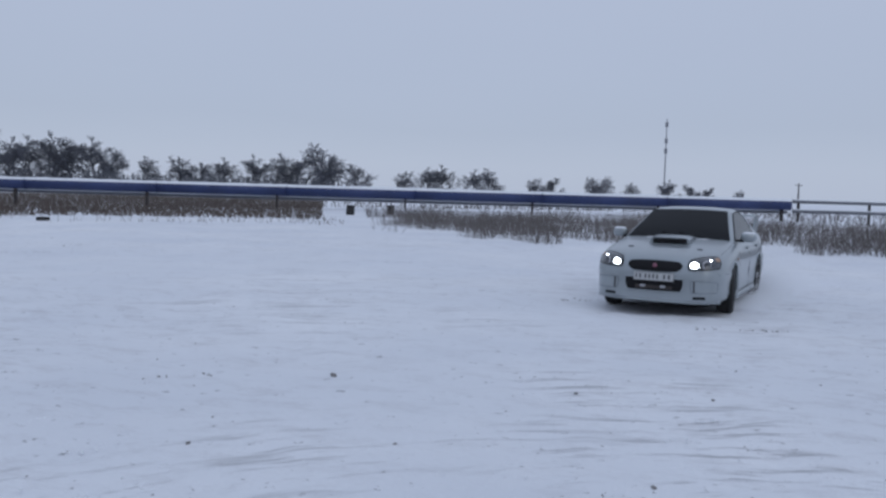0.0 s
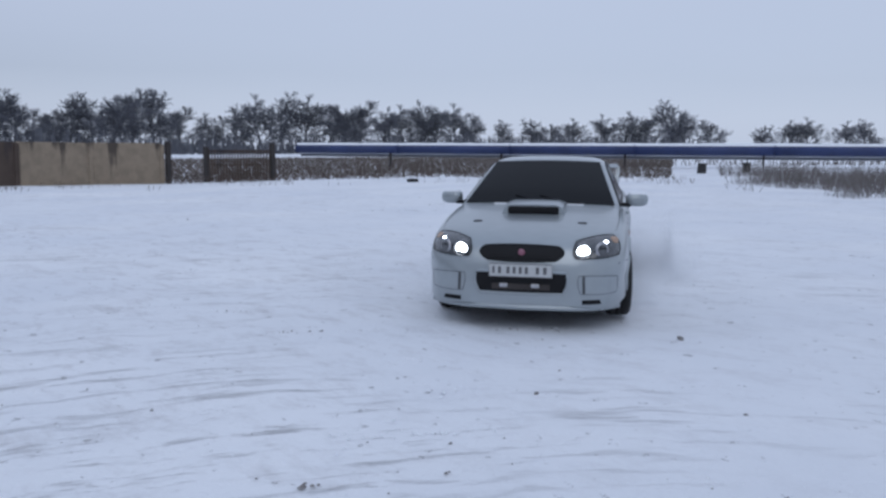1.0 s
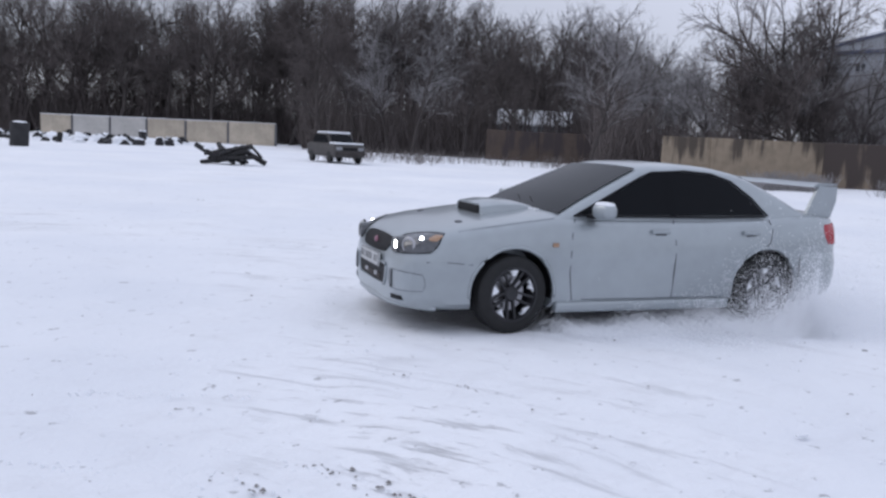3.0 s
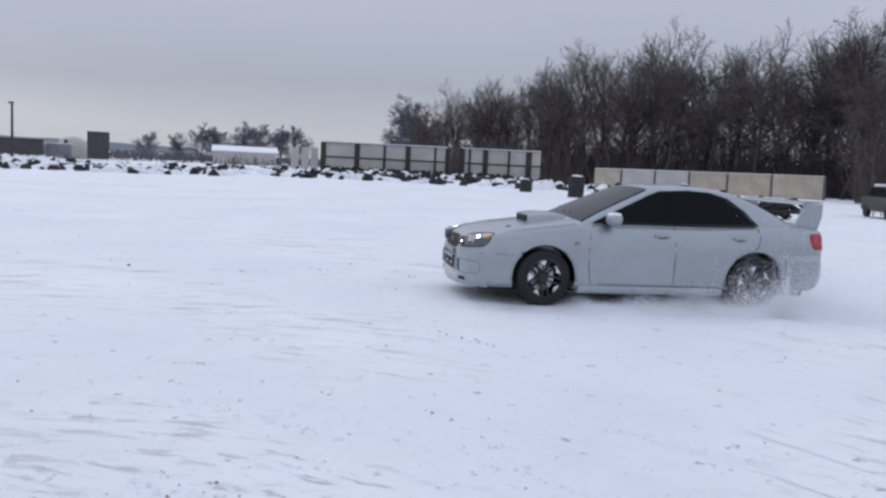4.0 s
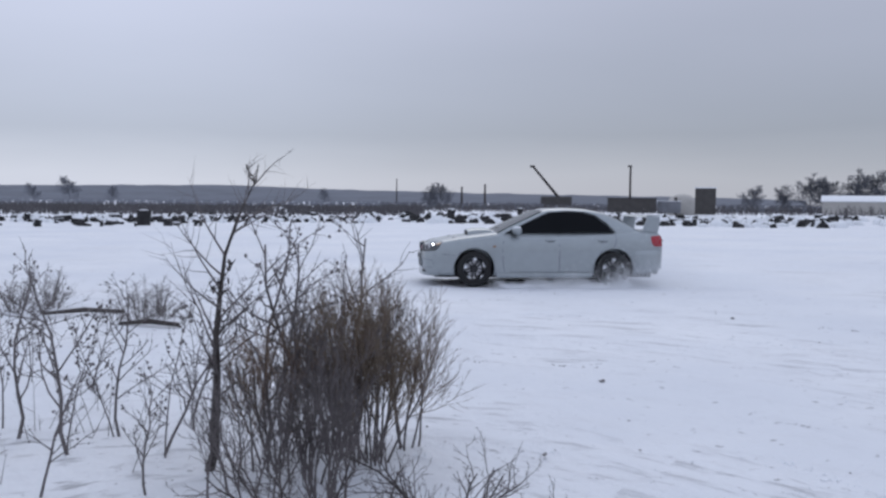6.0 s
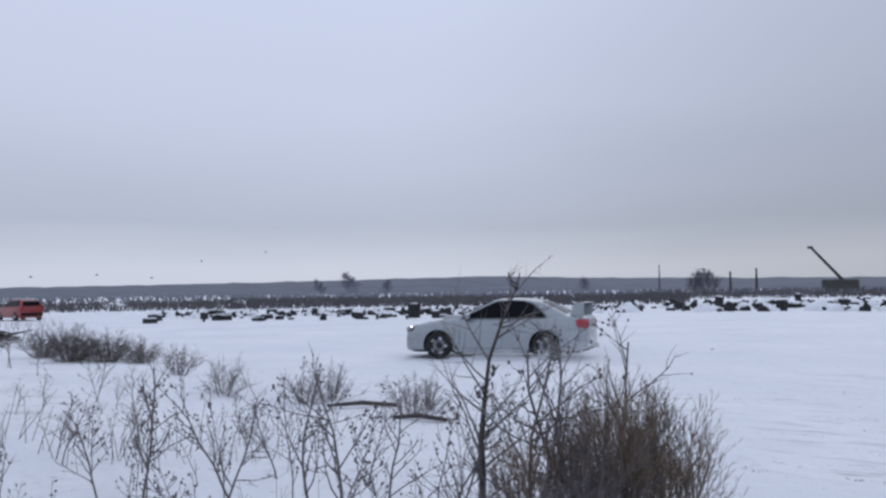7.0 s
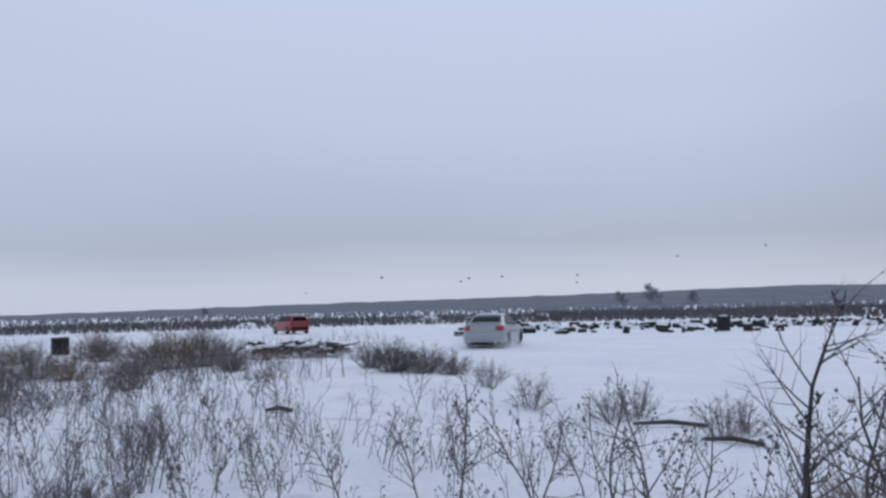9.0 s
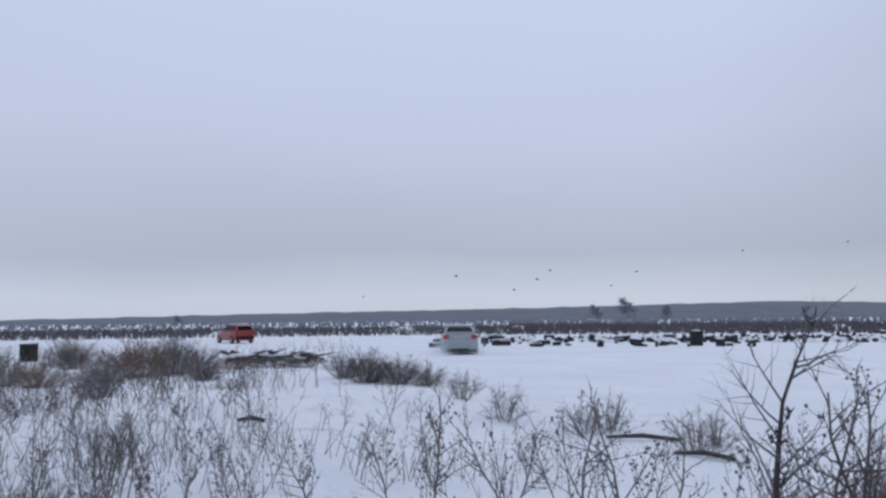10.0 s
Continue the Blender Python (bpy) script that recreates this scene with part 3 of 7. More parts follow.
def cabin_mesh(paint):
    g = Geo()
    rows = []
    xs = [-1.78 + 0.067 * i for i in range(41)]
    for x in xs:
        zr = roof_z(x)
        a = max(zr - 0.045, 0.90)
        half = [(side_y(0.89) - 0.012, 0.89), (side_y(0.5 * (0.89 + a)), 0.5 * (0.89 + a)), (side_y(a), a), (side_y(zr) - 0.030, zr - 0.012), (side_y(zr) - 0.10, zr + 0.004), (0.25, zr + 0.016), (0, zr + 0.018)]
        rows.append([(x, y, z) for y, z in half] + [(x, -y, z) for y, z in reversed(half[:-1])])
    g.grid(rows)
    m = len(rows[0])
    g.f.append(tuple(range(m)))
    g.f.append(tuple(reversed(range((len(rows) - 1) * m, len(rows) * m))))
    return fix_normals(g.mesh("cabin", paint, True))


def screen_mesh(name, x0, x1, inset):
    """A curved pane that lies on the cabin's slope between x0 and x1."""
    rows = []
    for i in range(9):
        x = x0 + (x1 - x0) * i / 8
        zr = roof_z(x)
        w = side_y(zr) - inset
        rows.append([(x, w * j / 6, zr + 0.0215 - 0.014 * (j / 6) ** 2) for j in range(-6, 7)])
    g = Geo().grid(rows)
    return fix_normals(g.mesh(name, GLASS, True))


def side_pane(name, outline, s):
    pts = [(x, s * (side_y(low(z)) + 0.004), low(z)) for x, z in outline]
    return fix_normals(Geo().prism(pts, (0, s * 0.008, 0)).mesh(name, GLASS))


def seam(pts, s, name="panel_gap", w=0.008):
    """A thin dark joint line along the body side."""
    g = Geo()
    out = []
    for x, z in pts:
        out.append((x, s * (body_y(x, z) - 0.0005), z))
    g.tube(out, [w * 0.5] * len(out), 4)
    return fix_normals(g.mesh(name, SEAM))


def body_y(x, z):
    sec = car_section(x)[:15]
    zs = [p[2] for p in sec[2:11]]
    ys = [p[1] for p in sec[2:11]]
    return float(np.interp(z, zs, ys))


def wheel_meshes():
    tyre = Geo().lathe([(0.215, -0.095), (0.25, -0.108), (0.295, -0.104), (0.313, -0.085), (0.318, -0.03), (0.312, -0.028), (0.312, -0.014), (0.318, -0.012), (0.318, 0.012), (0.312, 0.014), (0.312, 0.028), (0.318, 0.03),
                        (0.313, 0.085), (0.295, 0.104), (0.25, 0.108), (0.215, 0.095)], 40).mesh("wheel", RUBBER, True)
    rim = Geo()
    rim.lathe([(0.218, -0.09), (0.222, -0.09), (0.222, 0.10), (0.205, 0.102), (0.198, 0.08), (0.190, 0.02), (0.190, -0.09), (0.218, -0.09)], 32)
    rim.lathe([(0.0, 0.07), (0.05, 0.072), (0.062, 0.06), (0.064, 0.02), (0.0, 0.02)], 20)
    for k in range(5):
        a = 2 * math.pi * k / 5
        ca, sa = math.cos(a), math.sin(a)
        for d in (-0.026, 0.026):
            o = []
            for r, w in ((0.045, 0.016), (0.20, 0.020)):
                for q in (-1, 1):
                    u, v = r, d * (1 + 2.2 * (r - 0.045)) + q * w * 0.5
                    o.append((u * ca - v * sa, 0.055 + 0.03 * (r > 0.1), u * sa + v * ca))
            o = [o[0], o[1], o[3], o[2]]
            rim.prism(o, (0, -0.035, 0))
    disc = Geo().lathe([(0.0, -0.01), (0.145, -0.01), (0.145, 0.005), (0.0, 0.005)], 28).mesh("brake_disc", CHROME)
    lumps = []
    rng = random.Random(5)
    for k, (a0, a1) in enumerate(((0.2, 0.75), (1.6, 2.05), (2.7, 3.35), (4.2, 4.6), (5.3, 5.9))):
        inner, outer = [], []
        for i in range(7):
            a = a0 + (a1 - a0) * i / 6
            ro, ri = 0.194, 0.125 + rng.uniform(0, 0.045) + 0.05 * abs(i - 3) / 3
            outer.append((ro * math.cos(a), 0.045, ro * math.sin(a)))
            inner.append((ri * math.cos(a), 0.05, ri * math.sin(a)))
        lumps.append(fix_normals(Geo().prism(outer + inner[::-1], (0, 0.032, 0)).mesh("caked_snow", SNOW)))
    return tyre, fix_normals(rim.mesh("rim", RIM)), disc, lumps


def build_car():
    car = thing("car", Matrix(), "silver-white four-door rally saloon with bonnet scoop and tall rear wing", "car")
    body = part("body", body_mesh(PAINT), car)
    bm = bmesh.new()
    bm.from_mesh(body.data)
    tree = BVHTree.FromBMesh(bm)
    bm.free()
    edge_split(body)
    cabin = part("cabin", cabin_mesh(PAINT), car)
    edge_split(cabin)
    part("windscreen", screen_mesh("windscreen", 0.875, 0.035, 0.040), car, "black tinted windscreen")
    part("rear_window", screen_mesh("rear_window", -1.13, -1.70, 0.085), car, "black tinted rear window")
    for s in (1, -1):
        part("door_window", side_pane("door_window", [(0.70, 0.962), (0.32, 1.145), (0.03, 1.287), (-0.08, 1.335), (-0.20, 1.352), (-0.22, 0.975)], s), car, "tinted door window")
        part("door_window", side_pane("door_window", [(-0.27, 0.975), (-0.25, 1.355), (-0.45, 1.362), (-0.72, 1.345), (-0.92, 1.285), (-1.12, 1.135), (-1.25, 0.995)], s), car, "tinted door window")
        part("window_post", side_pane("window_post", [(-0.215, 0.965), (-0.195, 1.354), (-0.255, 1.357), (-0.275, 0.965)], s), car, "black door post")
        part("window_seal", Geo().tube([(x, s * (side_y(low(z)) + 0.008), low(z)) for x, z in ((0.74, 0.952), (0.03, 1.300), (-0.09, 1.347), (-0.45, 1.373), (-0.73, 1.357), (-0.94, 1.295), (-1.14, 1.145), (-1.285, 0.985))], [0.009] * 8, 5).mesh("window_seal", PLASTIC), car, "black window surround")
        # door joints, handles, rub line
        part("door_gap", seam([(0.74, 0.925), (0.78, 0.80), (0.79, 0.65), (0.785, 0.48), (0.77, 0.36), (0.755, 0.262)], s, w=0.010), car)
        part("door_gap", seam([(-0.235, 0.93), (-0.24, 0.75), (-0.245, 0.6), (-0.245, 0.42), (-0.235, 0.262)], s, w=0.010), car)
        part("door_gap", seam([(-1.27, 0.95), (-1.29, 0.86), (-1.265, 0.76), (-1.22, 0.71)], s, w=0.010), car)
        part("side_repeater", rbox("side_repeater", (0.055, 0.016, 0.035), 0.006, AMBER), car, "small side indicator", pose(0.94, s * (body_y(0.94, 0.72) + 0.004), 0.72))
        part("bonnet_gap", Geo().tube([(x, s * y, lerp_table(x, HOOD_X, HOOD_Z) - 0.012) for x, y in ((0.92, 0.765), (1.2, 0.772), (1.5, 0.765), (1.75, 0.745))], [0.0022] * 4, 4).mesh("bonnet_gap", SEAM), car)
        part("belt_strip", Geo().tube([(x, s * (side_y(z) + 0.016), z) for x, z in ((0.72, 0.955), (0.0, 0.960), (-0.6, 0.962), (-1.25, 0.978))], [0.010] * 4, 5).mesh("belt_strip", PLASTIC), car, "black strip below the windows")
        part("sill_gap", seam([(0.66, 0.265), (0.0, 0.262), (-0.80, 0.265)], s), car)
        part("bumper_gap", seam([(1.66, 0.56), (1.85, 0.575), (2.02, 0.57)], s), car)
        part("bumper_gap", seam([(-1.60, 0.60), (-1.85, 0.60), (-2.08, 0.60)], s), car)
        for x in (-0.08, -1.04):
            y = body_y(x, 0.83)
            h = part("door_handle", rbox("door_handle", (0.19, 0.035, 0.035), 0.012, PAINT), car, "", pose(x, s * (y + 0.012), 0.835))
            part("recess", rbox("recess", (0.11, 0.012, 0.055), 0.004, SEAM), h, "", pose(-0.01, -s * 0.011, -0.018))
        sill = rbox("side_skirt", (1.75, 0.10, 0.095), 0.03, PAINT)
        part("side_skirt", sill, car, "", pose(0.03, s * 0.815, 0.205))
        # arch lip and liner
        for x in (1.30, -1.24):
            liner = Geo()
            rows = [[(0.364 * math.cos(t), q, 0.364 * math.sin(t)) for q in (-0.26, 0.02)] for t in [radians(-8 + 196 * i / 20) for i in range(21)]]
            liner.grid(rows)
            n = len(liner.v)
            liner.f.append(tuple(range(0, n, 2)))
            part("arch_liner", liner.mesh("arch_liner", PLASTIC), car, "black wheel arch liner", pose(x, s * 0.80, 0.325, 0, 0, 0 if s > 0 else 180))
            lip = Geo()
            ps = []
            for i in range(21):
                t = radians(-5 + 190 * i / 20)
                px, pz = x + 0.376 * math.cos(t), 0.325 + 0.376 * math.sin(t)
                ps.append((px, s * (body_y(px, max(pz, 0.25)) - 0.002), pz))
            lip.tube(ps, [0.016] * 21, 6)
            part("arch_lip", fix_normals(lip.mesh("arch_lip", PAINT, True)), car)
        # mirror
        mir = part("mirror", pebble("mirror", (0.15, 0.215, 0.135), PAINT), car, "", pose(0.55, s * 0.925, 1.005, 0, 0, s * 12))
        part("mirror_snow", pebble("mirror_snow", (0.12, 0.175, 0.05), SNOW), mir, "snow lying on the mirror", pose(0.0, 0, 0.053))
        part("mirror_glass", rbox("mirror_glass", (0.006, 0.15, 0.095), 0.002, GLASS), mir, "", pose(-0.072, 0, 0))
        part("mirror_foot", rbox("mirror_foot", (0.10, 0.10, 0.035), 0.01, PLASTIC), mir, "black mirror foot", pose(0.0, -s * 0.11, -0.05))
        # headlamp: lens moulded into the wing's corner, inner lamp lit
        way = (-1, -s * 0.42, -0.12)
        hm, edge = patch(tree, [(2.2, s * 0.405, 0.600), (1.95, s * 0.800, 0.628), (1.90, s * 0.775, 0.815), (2.12, s * 0.430, 0.762)], way, 14, 8, HOUSING, "headlight", rnd=0.55)
        hl = part("headlight", hm, car, "clear headlamp with its lamp switched on")
        lp = Geo().lathe([(0.0, 0.010), (0.036, 0.007), (0.050, 0.001), (0.053, -0.010), (0.053, -0.07)], 20)
        part("lamp", lp.mesh("lamp", BEAM, True), hl, "glowing white lamp", pose(*(tree.ray_cast(Vector((3.4, s * 0.500, 0.672)), Vector((-1, 0, 0)))[0] + Vector((0.014, 0, 0))), 0, 0, -90 + s * 6))
        ring = Geo().lathe([(0.0535, -0.08), (0.0535, 0.028), (0.058, 0.032), (0.066, 0.024), (0.072, -0.08)], 22)
        part("lamp_ring", ring.mesh("lamp_ring", HOUSING, True), hl, "", pose(*(tree.ray_cast(Vector((3.4, s * 0.500, 0.672)), Vector((-1, 0, 0)))[0] + Vector((0.014, 0, 0))), 0, 0, -90 + s * 6))
        part("sidelight", Geo().lathe([(0, 0.008), (0.011, 0.006), (0.016, -0.004), (0.016, -0.03)], 14).mesh("sidelight", BEAM, True), hl, "small glowing side bulb", pose(*(tree.ray_cast(Vector((3.4, s * 0.675, 0.738)), Vector((-1, 0, 0)))[0] + Vector((0.004, s * 0.004, 0))), 0, 0, -90 + s * 30))
        part("indicator", patch(tree, [(2.0, s * 0.735, 0.735), (1.95, s * 0.785, 0.73), (1.90, s * 0.775, 0.785), (2.0, s * 0.725, 0.785)], way, 4, 4, AMBER, "indicator", 0.012, 0, 0.8)[0], hl, "amber indicator")
        part("bezel", Geo().lathe([(0.045, 0.012), (0.058, 0.016), (0.064, 0.0)], 18).mesh("bezel", CHROME, True), hl, "", pose(*(tree.ray_cast(Vector((3.4, s * 0.640, 0.688)), Vector((-1, 0, 0)))[0] + Vector((0.006, s * 0.004, 0))), 0, 0, -90 + s * 38))
        part("seal", fix_normals(Geo().tube(edge, [0.005] * len(edge), 4, False).mesh("seal", PLASTIC)), hl, "dark lamp seal")
        # fog lamp cover with its surround, lower slot
        cm, edge = patch(tree, [(2.2, s * 0.47, 0.325), (2.0, s * 0.77, 0.335), (2.0, s * 0.77, 0.475), (2.2, s * 0.45, 0.485)], (-1, -s * 0.35, 0), 10, 6, PAINT, "fog_cover", 0.006, rnd=0.3)
        cov = part("fog_cover", cm, car)
        part("surround", fix_normals(Geo().tube(edge, [0.0025] * len(edge), 4, False).mesh("surround", SEAM)), cov)
        part("strake", patch(tree, [(2.2, s * 0.505, 0.335), (2.2, s * 0.525, 0.335), (2.2, s * 0.520, 0.475), (2.2, s * 0.500, 0.475)], (-1, 0, 0), 1, 4, SEAM, "strake", 0.016)[0], cov)
        part("duct", patch(tree, [(2.2, s * 0.50, 0.245), (2.1, s * 0.64, 0.25), (2.1, s * 0.62, 0.285), (2.2, s * 0.50, 0.28)], (-1, -s * 0.3, 0), 4, 2, PLASTIC, "duct", 0.006)[0], car, "black brake duct")
        # rear lamp cluster
        tm, edge = patch(tree, [(-2.2, s * 0.50, 0.735), (-2.04, s * 0.85, 0.725), (-2.00, s * 0.83, 0.925), (-2.15, s * 0.48, 0.93)], (1, -s * 0.5, 0), 10, 6, TAIL, "tail_light", rnd=0.35)
        t1 = part("tail_light", tm, car, "red tail lamp")
        part("reverse_lamp", rbox("reverse_lamp", (0.02, 0.11, 0.05), 0.006, LENS), t1, "", pose(-2.205, s * 0.56, 0.83, 0, 0, s * 15))
        # washer jets on the bonnet
        part("washer_jet", pebble("washer_jet", (0.06, 0.085, 0.022), SEAM), car, "", pose(1.64, s * 0.46, 0.855, 0, 9, 0))
        # wing uprights
        up = Geo().prism([(-1.80, s * 0.655, 0.99), (-2.09, s * 0.67, 0.975), (-2.12, s * 0.69, 1.13), (-2.12, s * 0.69, 1.270), (-1.90, s * 0.69, 1.270)], (0, s * 0.035, 0))
        part("wing_upright", fix_normals(up.mesh("wing_upright", PAINT)), car)
        # wipers
        part("wiper", Geo().tube([(0.86, s * 0.12 + 0.2, 0.965), (0.76, s * 0.12 - 0.12, 1.045)], [0.009, 0.006], 5).mesh("wiper", PLASTIC), car)
    # rear wing
    w = Geo()
    prof = [(-1.84, 1.262), (-1.90, 1.292), (-2.00, 1.300), (-2.14, 1.296), (-2.14, 1.284), (-1.98, 1.272), (-1.88, 1.255)]
    w.prism([(x, -0.70, z) for x, z in prof], (0, 1.40, 0))
    part("rear_wing", fix_normals(w.mesh("rear_wing", PAINT)), car, "tall rear wing")
    # bonnet scoop
    sc = Geo()
    rows = []
    for x, hw, h in ((1.36, 0.265, 0.088), (1.22, 0.27, 0.092), (1.0, 0.27, 0.065), (0.84, 0.25, 0.012)):
        zt = lerp_table(x, HOOD_X, HOOD_Z) + 0.02
        rows.append([(x, -hw - 0.03, zt - 0.02), (x, -hw, zt + h * 0.7), (x, -hw * 0.8, zt + h), (x, 0, zt + h * 1.06), (x, hw * 0.8, zt + h), (x, hw, zt + h * 0.7), (x, hw + 0.03, zt - 0.02)])
    sc.grid(rows)
    sc.f.append(tuple(range(7)))
    scoop = part("bonnet_scoop", fix_normals(sc.mesh("bonnet_scoop", PAINT, True)), car)
    edge_split(scoop, 40)
    part("scoop_mouth", rbox("scoop_mouth", (0.03, 0.47, 0.080), 0.026, PLASTIC), scoop, "black scoop mouth", pose(1.355, 0, lerp_table(1.36, HOOD_X, HOOD_Z) + 0.058))
    # grille, lower opening, plate, lip
    gm, edge = patch(tree, [(2.25, -0.325, 0.582), (2.25, 0.325, 0.582), (2.2, 0.365, 0.716), (2.2, -0.365, 0.716)], (-1, 0, 0), 18, 8, PLASTIC, "grille", 0.006, rnd=0.6)
    grille = part("grille", gm, car, "black mesh grille")
    part("grille_frame", fix_normals(Geo().tube(edge, [0.006] * len(edge), 5, False).mesh("grille_frame", PLASTIC)), grille)
    for i in range(4):
        part("grille_bar", rbox("grille_bar", (0.012, 0.50, 0.006), 0.002, PLASTIC), grille, "", pose(2.198 - 0.015 * i, 0, 0.612 + 0.025 * i))
    part("badge", Geo().lathe([(0, 0.018), (0.02, 0.016), (0.030, 0)], 18).mesh("badge", BADGE), grille, "small pink oval badge", pose(2.185, 0, 0.655, 0, 0, -90))
    lm, edge = patch(tree, [(2.25, -0.365, 0.320), (2.25, 0.365, 0.320), (2.25, 0.395, 0.505), (2.25, -0.395, 0.505)], (-1, 0, 0), 16, 7, PLASTIC, "lower_intake", 0.006, rnd=0.25)
    mouth = part("lower_intake", lm, car, "black lower air intake")
    part("intake_frame", fix_normals(Geo().tube(edge, [0.012] * len(edge), 5, False).mesh("intake_frame", PAINT)), mouth)
    part("intercooler", rbox("intercooler", (0.02, 0.48, 0.05), 0.006, DARK_STEEL), mouth, "", pose(2.212, 0, 0.375))
    for y in (-0.14, 0.12):
        part("hose_end", rbox("hose_end", (0.02, 0.07, 0.035), 0.01, CHROME), mouth, "", pose(2.218, y, 0.385))
    pl = part("number_plate", rbox("number_plate", (0.015, 0.52, 0.112), 0.004, PLATE), car, "white front number plate", pose(2.238, 0, 0.512, 0, -4, 0))
    for y, wd in ((0.20, 0.045), (0.14, 0.045), (0.05, 0.04), (0.0, 0.04), (-0.05, 0.04), (-0.10, 0.04), (-0.17, 0.04), (-0.22, 0.03)):
        part("plate_bar", rbox("plate_bar", (0.004, wd * 0.62, 0.056), 0.001, PLATE_INK), pl, "", pose(0.009, y, 0.002))
    part("plate_rim", Geo().tube([(0.008, -0.255, -0.052), (0.008, 0.255, -0.052), (0.008, 0.255, 0.052), (0.008, -0.255, 0.052), (0.008, -0.255, -0.052)], [0.004] * 5, 4).mesh("plate_rim", PLATE_INK), pl)
    lip = Geo()
    lip.grid([[(lerp_table(abs(y), (0, 0.46, 0.6, 0.7, 0.8), (2.235, 2.20, 2.13, 2.05, 1.93)) - d, y, z) for y in [-0.8 + 0.1 * i for i in range(17)]] for d, z in ((0.06, 0.235), (0.0, 0.222), (0.0, 0.185), (0.14, 0.178))])
    part("front_lip", lip.mesh("front_lip", PAINT, True), car)
    # rear bumper, plate and exhaust
    bump = []
    for z, ins in ((0.655, 0.05), (0.635, 0.012), (0.56, 0.0), (0.46, -0.004), (0.36, 0.008), (0.28, 0.045), (0.245, 0.10), (0.235, 0.30)):
        row = []
        for i in range(33):
            u = math.sin(math.pi * (i / 32 - 0.5))
            row.append((-1.63 - (0.595 - ins) * (1 - abs(u) ** 5) ** 0.2, (0.862 - ins * 0.4) * u, z))
        bump.append(row)
    part("rear_bumper", fix_normals(Geo().grid(bump).mesh("rear_bumper", PAINT, True)), car)
    part("rear_valance", rbox("rear_valance", (0.10, 1.10, 0.09), 0.03, PLASTIC), car, "black rear valance", pose(-2.12, 0, 0.25))
    rp = part("rear_plate", rbox("rear_plate", (0.012, 0.52, 0.112), 0.004, PLATE), car, "white rear number plate", pose(-2.207, 0, 0.78))
    for y in (-0.2, -0.1, 0.0, 0.1, 0.2):
        part("plate_bar", rbox("plate_bar", (0.004, 0.05, 0.06), 0.001, PLATE_INK), rp, "", pose(-0.007, y, 0))
    part("boot_gap", Geo().tube([(-2.17, 0.45, 0.945), (-2.19, 0.40, 0.66), (-2.19, -0.40, 0.66), (-2.17, -0.45, 0.945)], [0.005] * 4, 4).mesh("boot_gap", SEAM), car)
    part("exhaust", Geo().tube([(-1.9, -0.5, 0.27), (-2.27, -0.5, 0.27)], [0.055, 0.055], 16).mesh("exhaust", CHROME), car)
    part("floor_pan", rbox("floor_pan", (4.0, 1.30, 0.10), 0.02, PLASTIC), car, "dark underside", pose(0, 0, 0.20))
    # a crust of snow along the screens and roof
    part("roof_snow", rbox("roof_snow", (0.03, 0.86, 0.01), 0.004, SNOW, 0.003, 4), car, "thin line of snow", pose(0.90, 0, 0.967))
    tyre, rim, disc, lumps = wheel_meshes()
    wheels = []
    for x, s in ((1.30, 1), (1.30, -1), (-1.24, 1), (-1.24, -1)):
        wh = part("wheel", tyre, car, "black winter tyre", pose(x, s * 0.765, 0.318))
        flip = pose(0, 0, 0) if s > 0 else pose(0, 0, 0, 0, 0, 180)
        part("rim", rim, wh, "dark five-spoke alloy rim" if x > 0 else "dark five-spoke alloy rim dusted with snow", flip)
        part("brake_disc", disc, wh, "", flip)
        for lump in lumps:
            part("caked_snow", lump, wh, "snow caked between the spokes", flip)
        wheels.append((wh, x, s))
    return car, wheels


car, car_wheels = build_car()


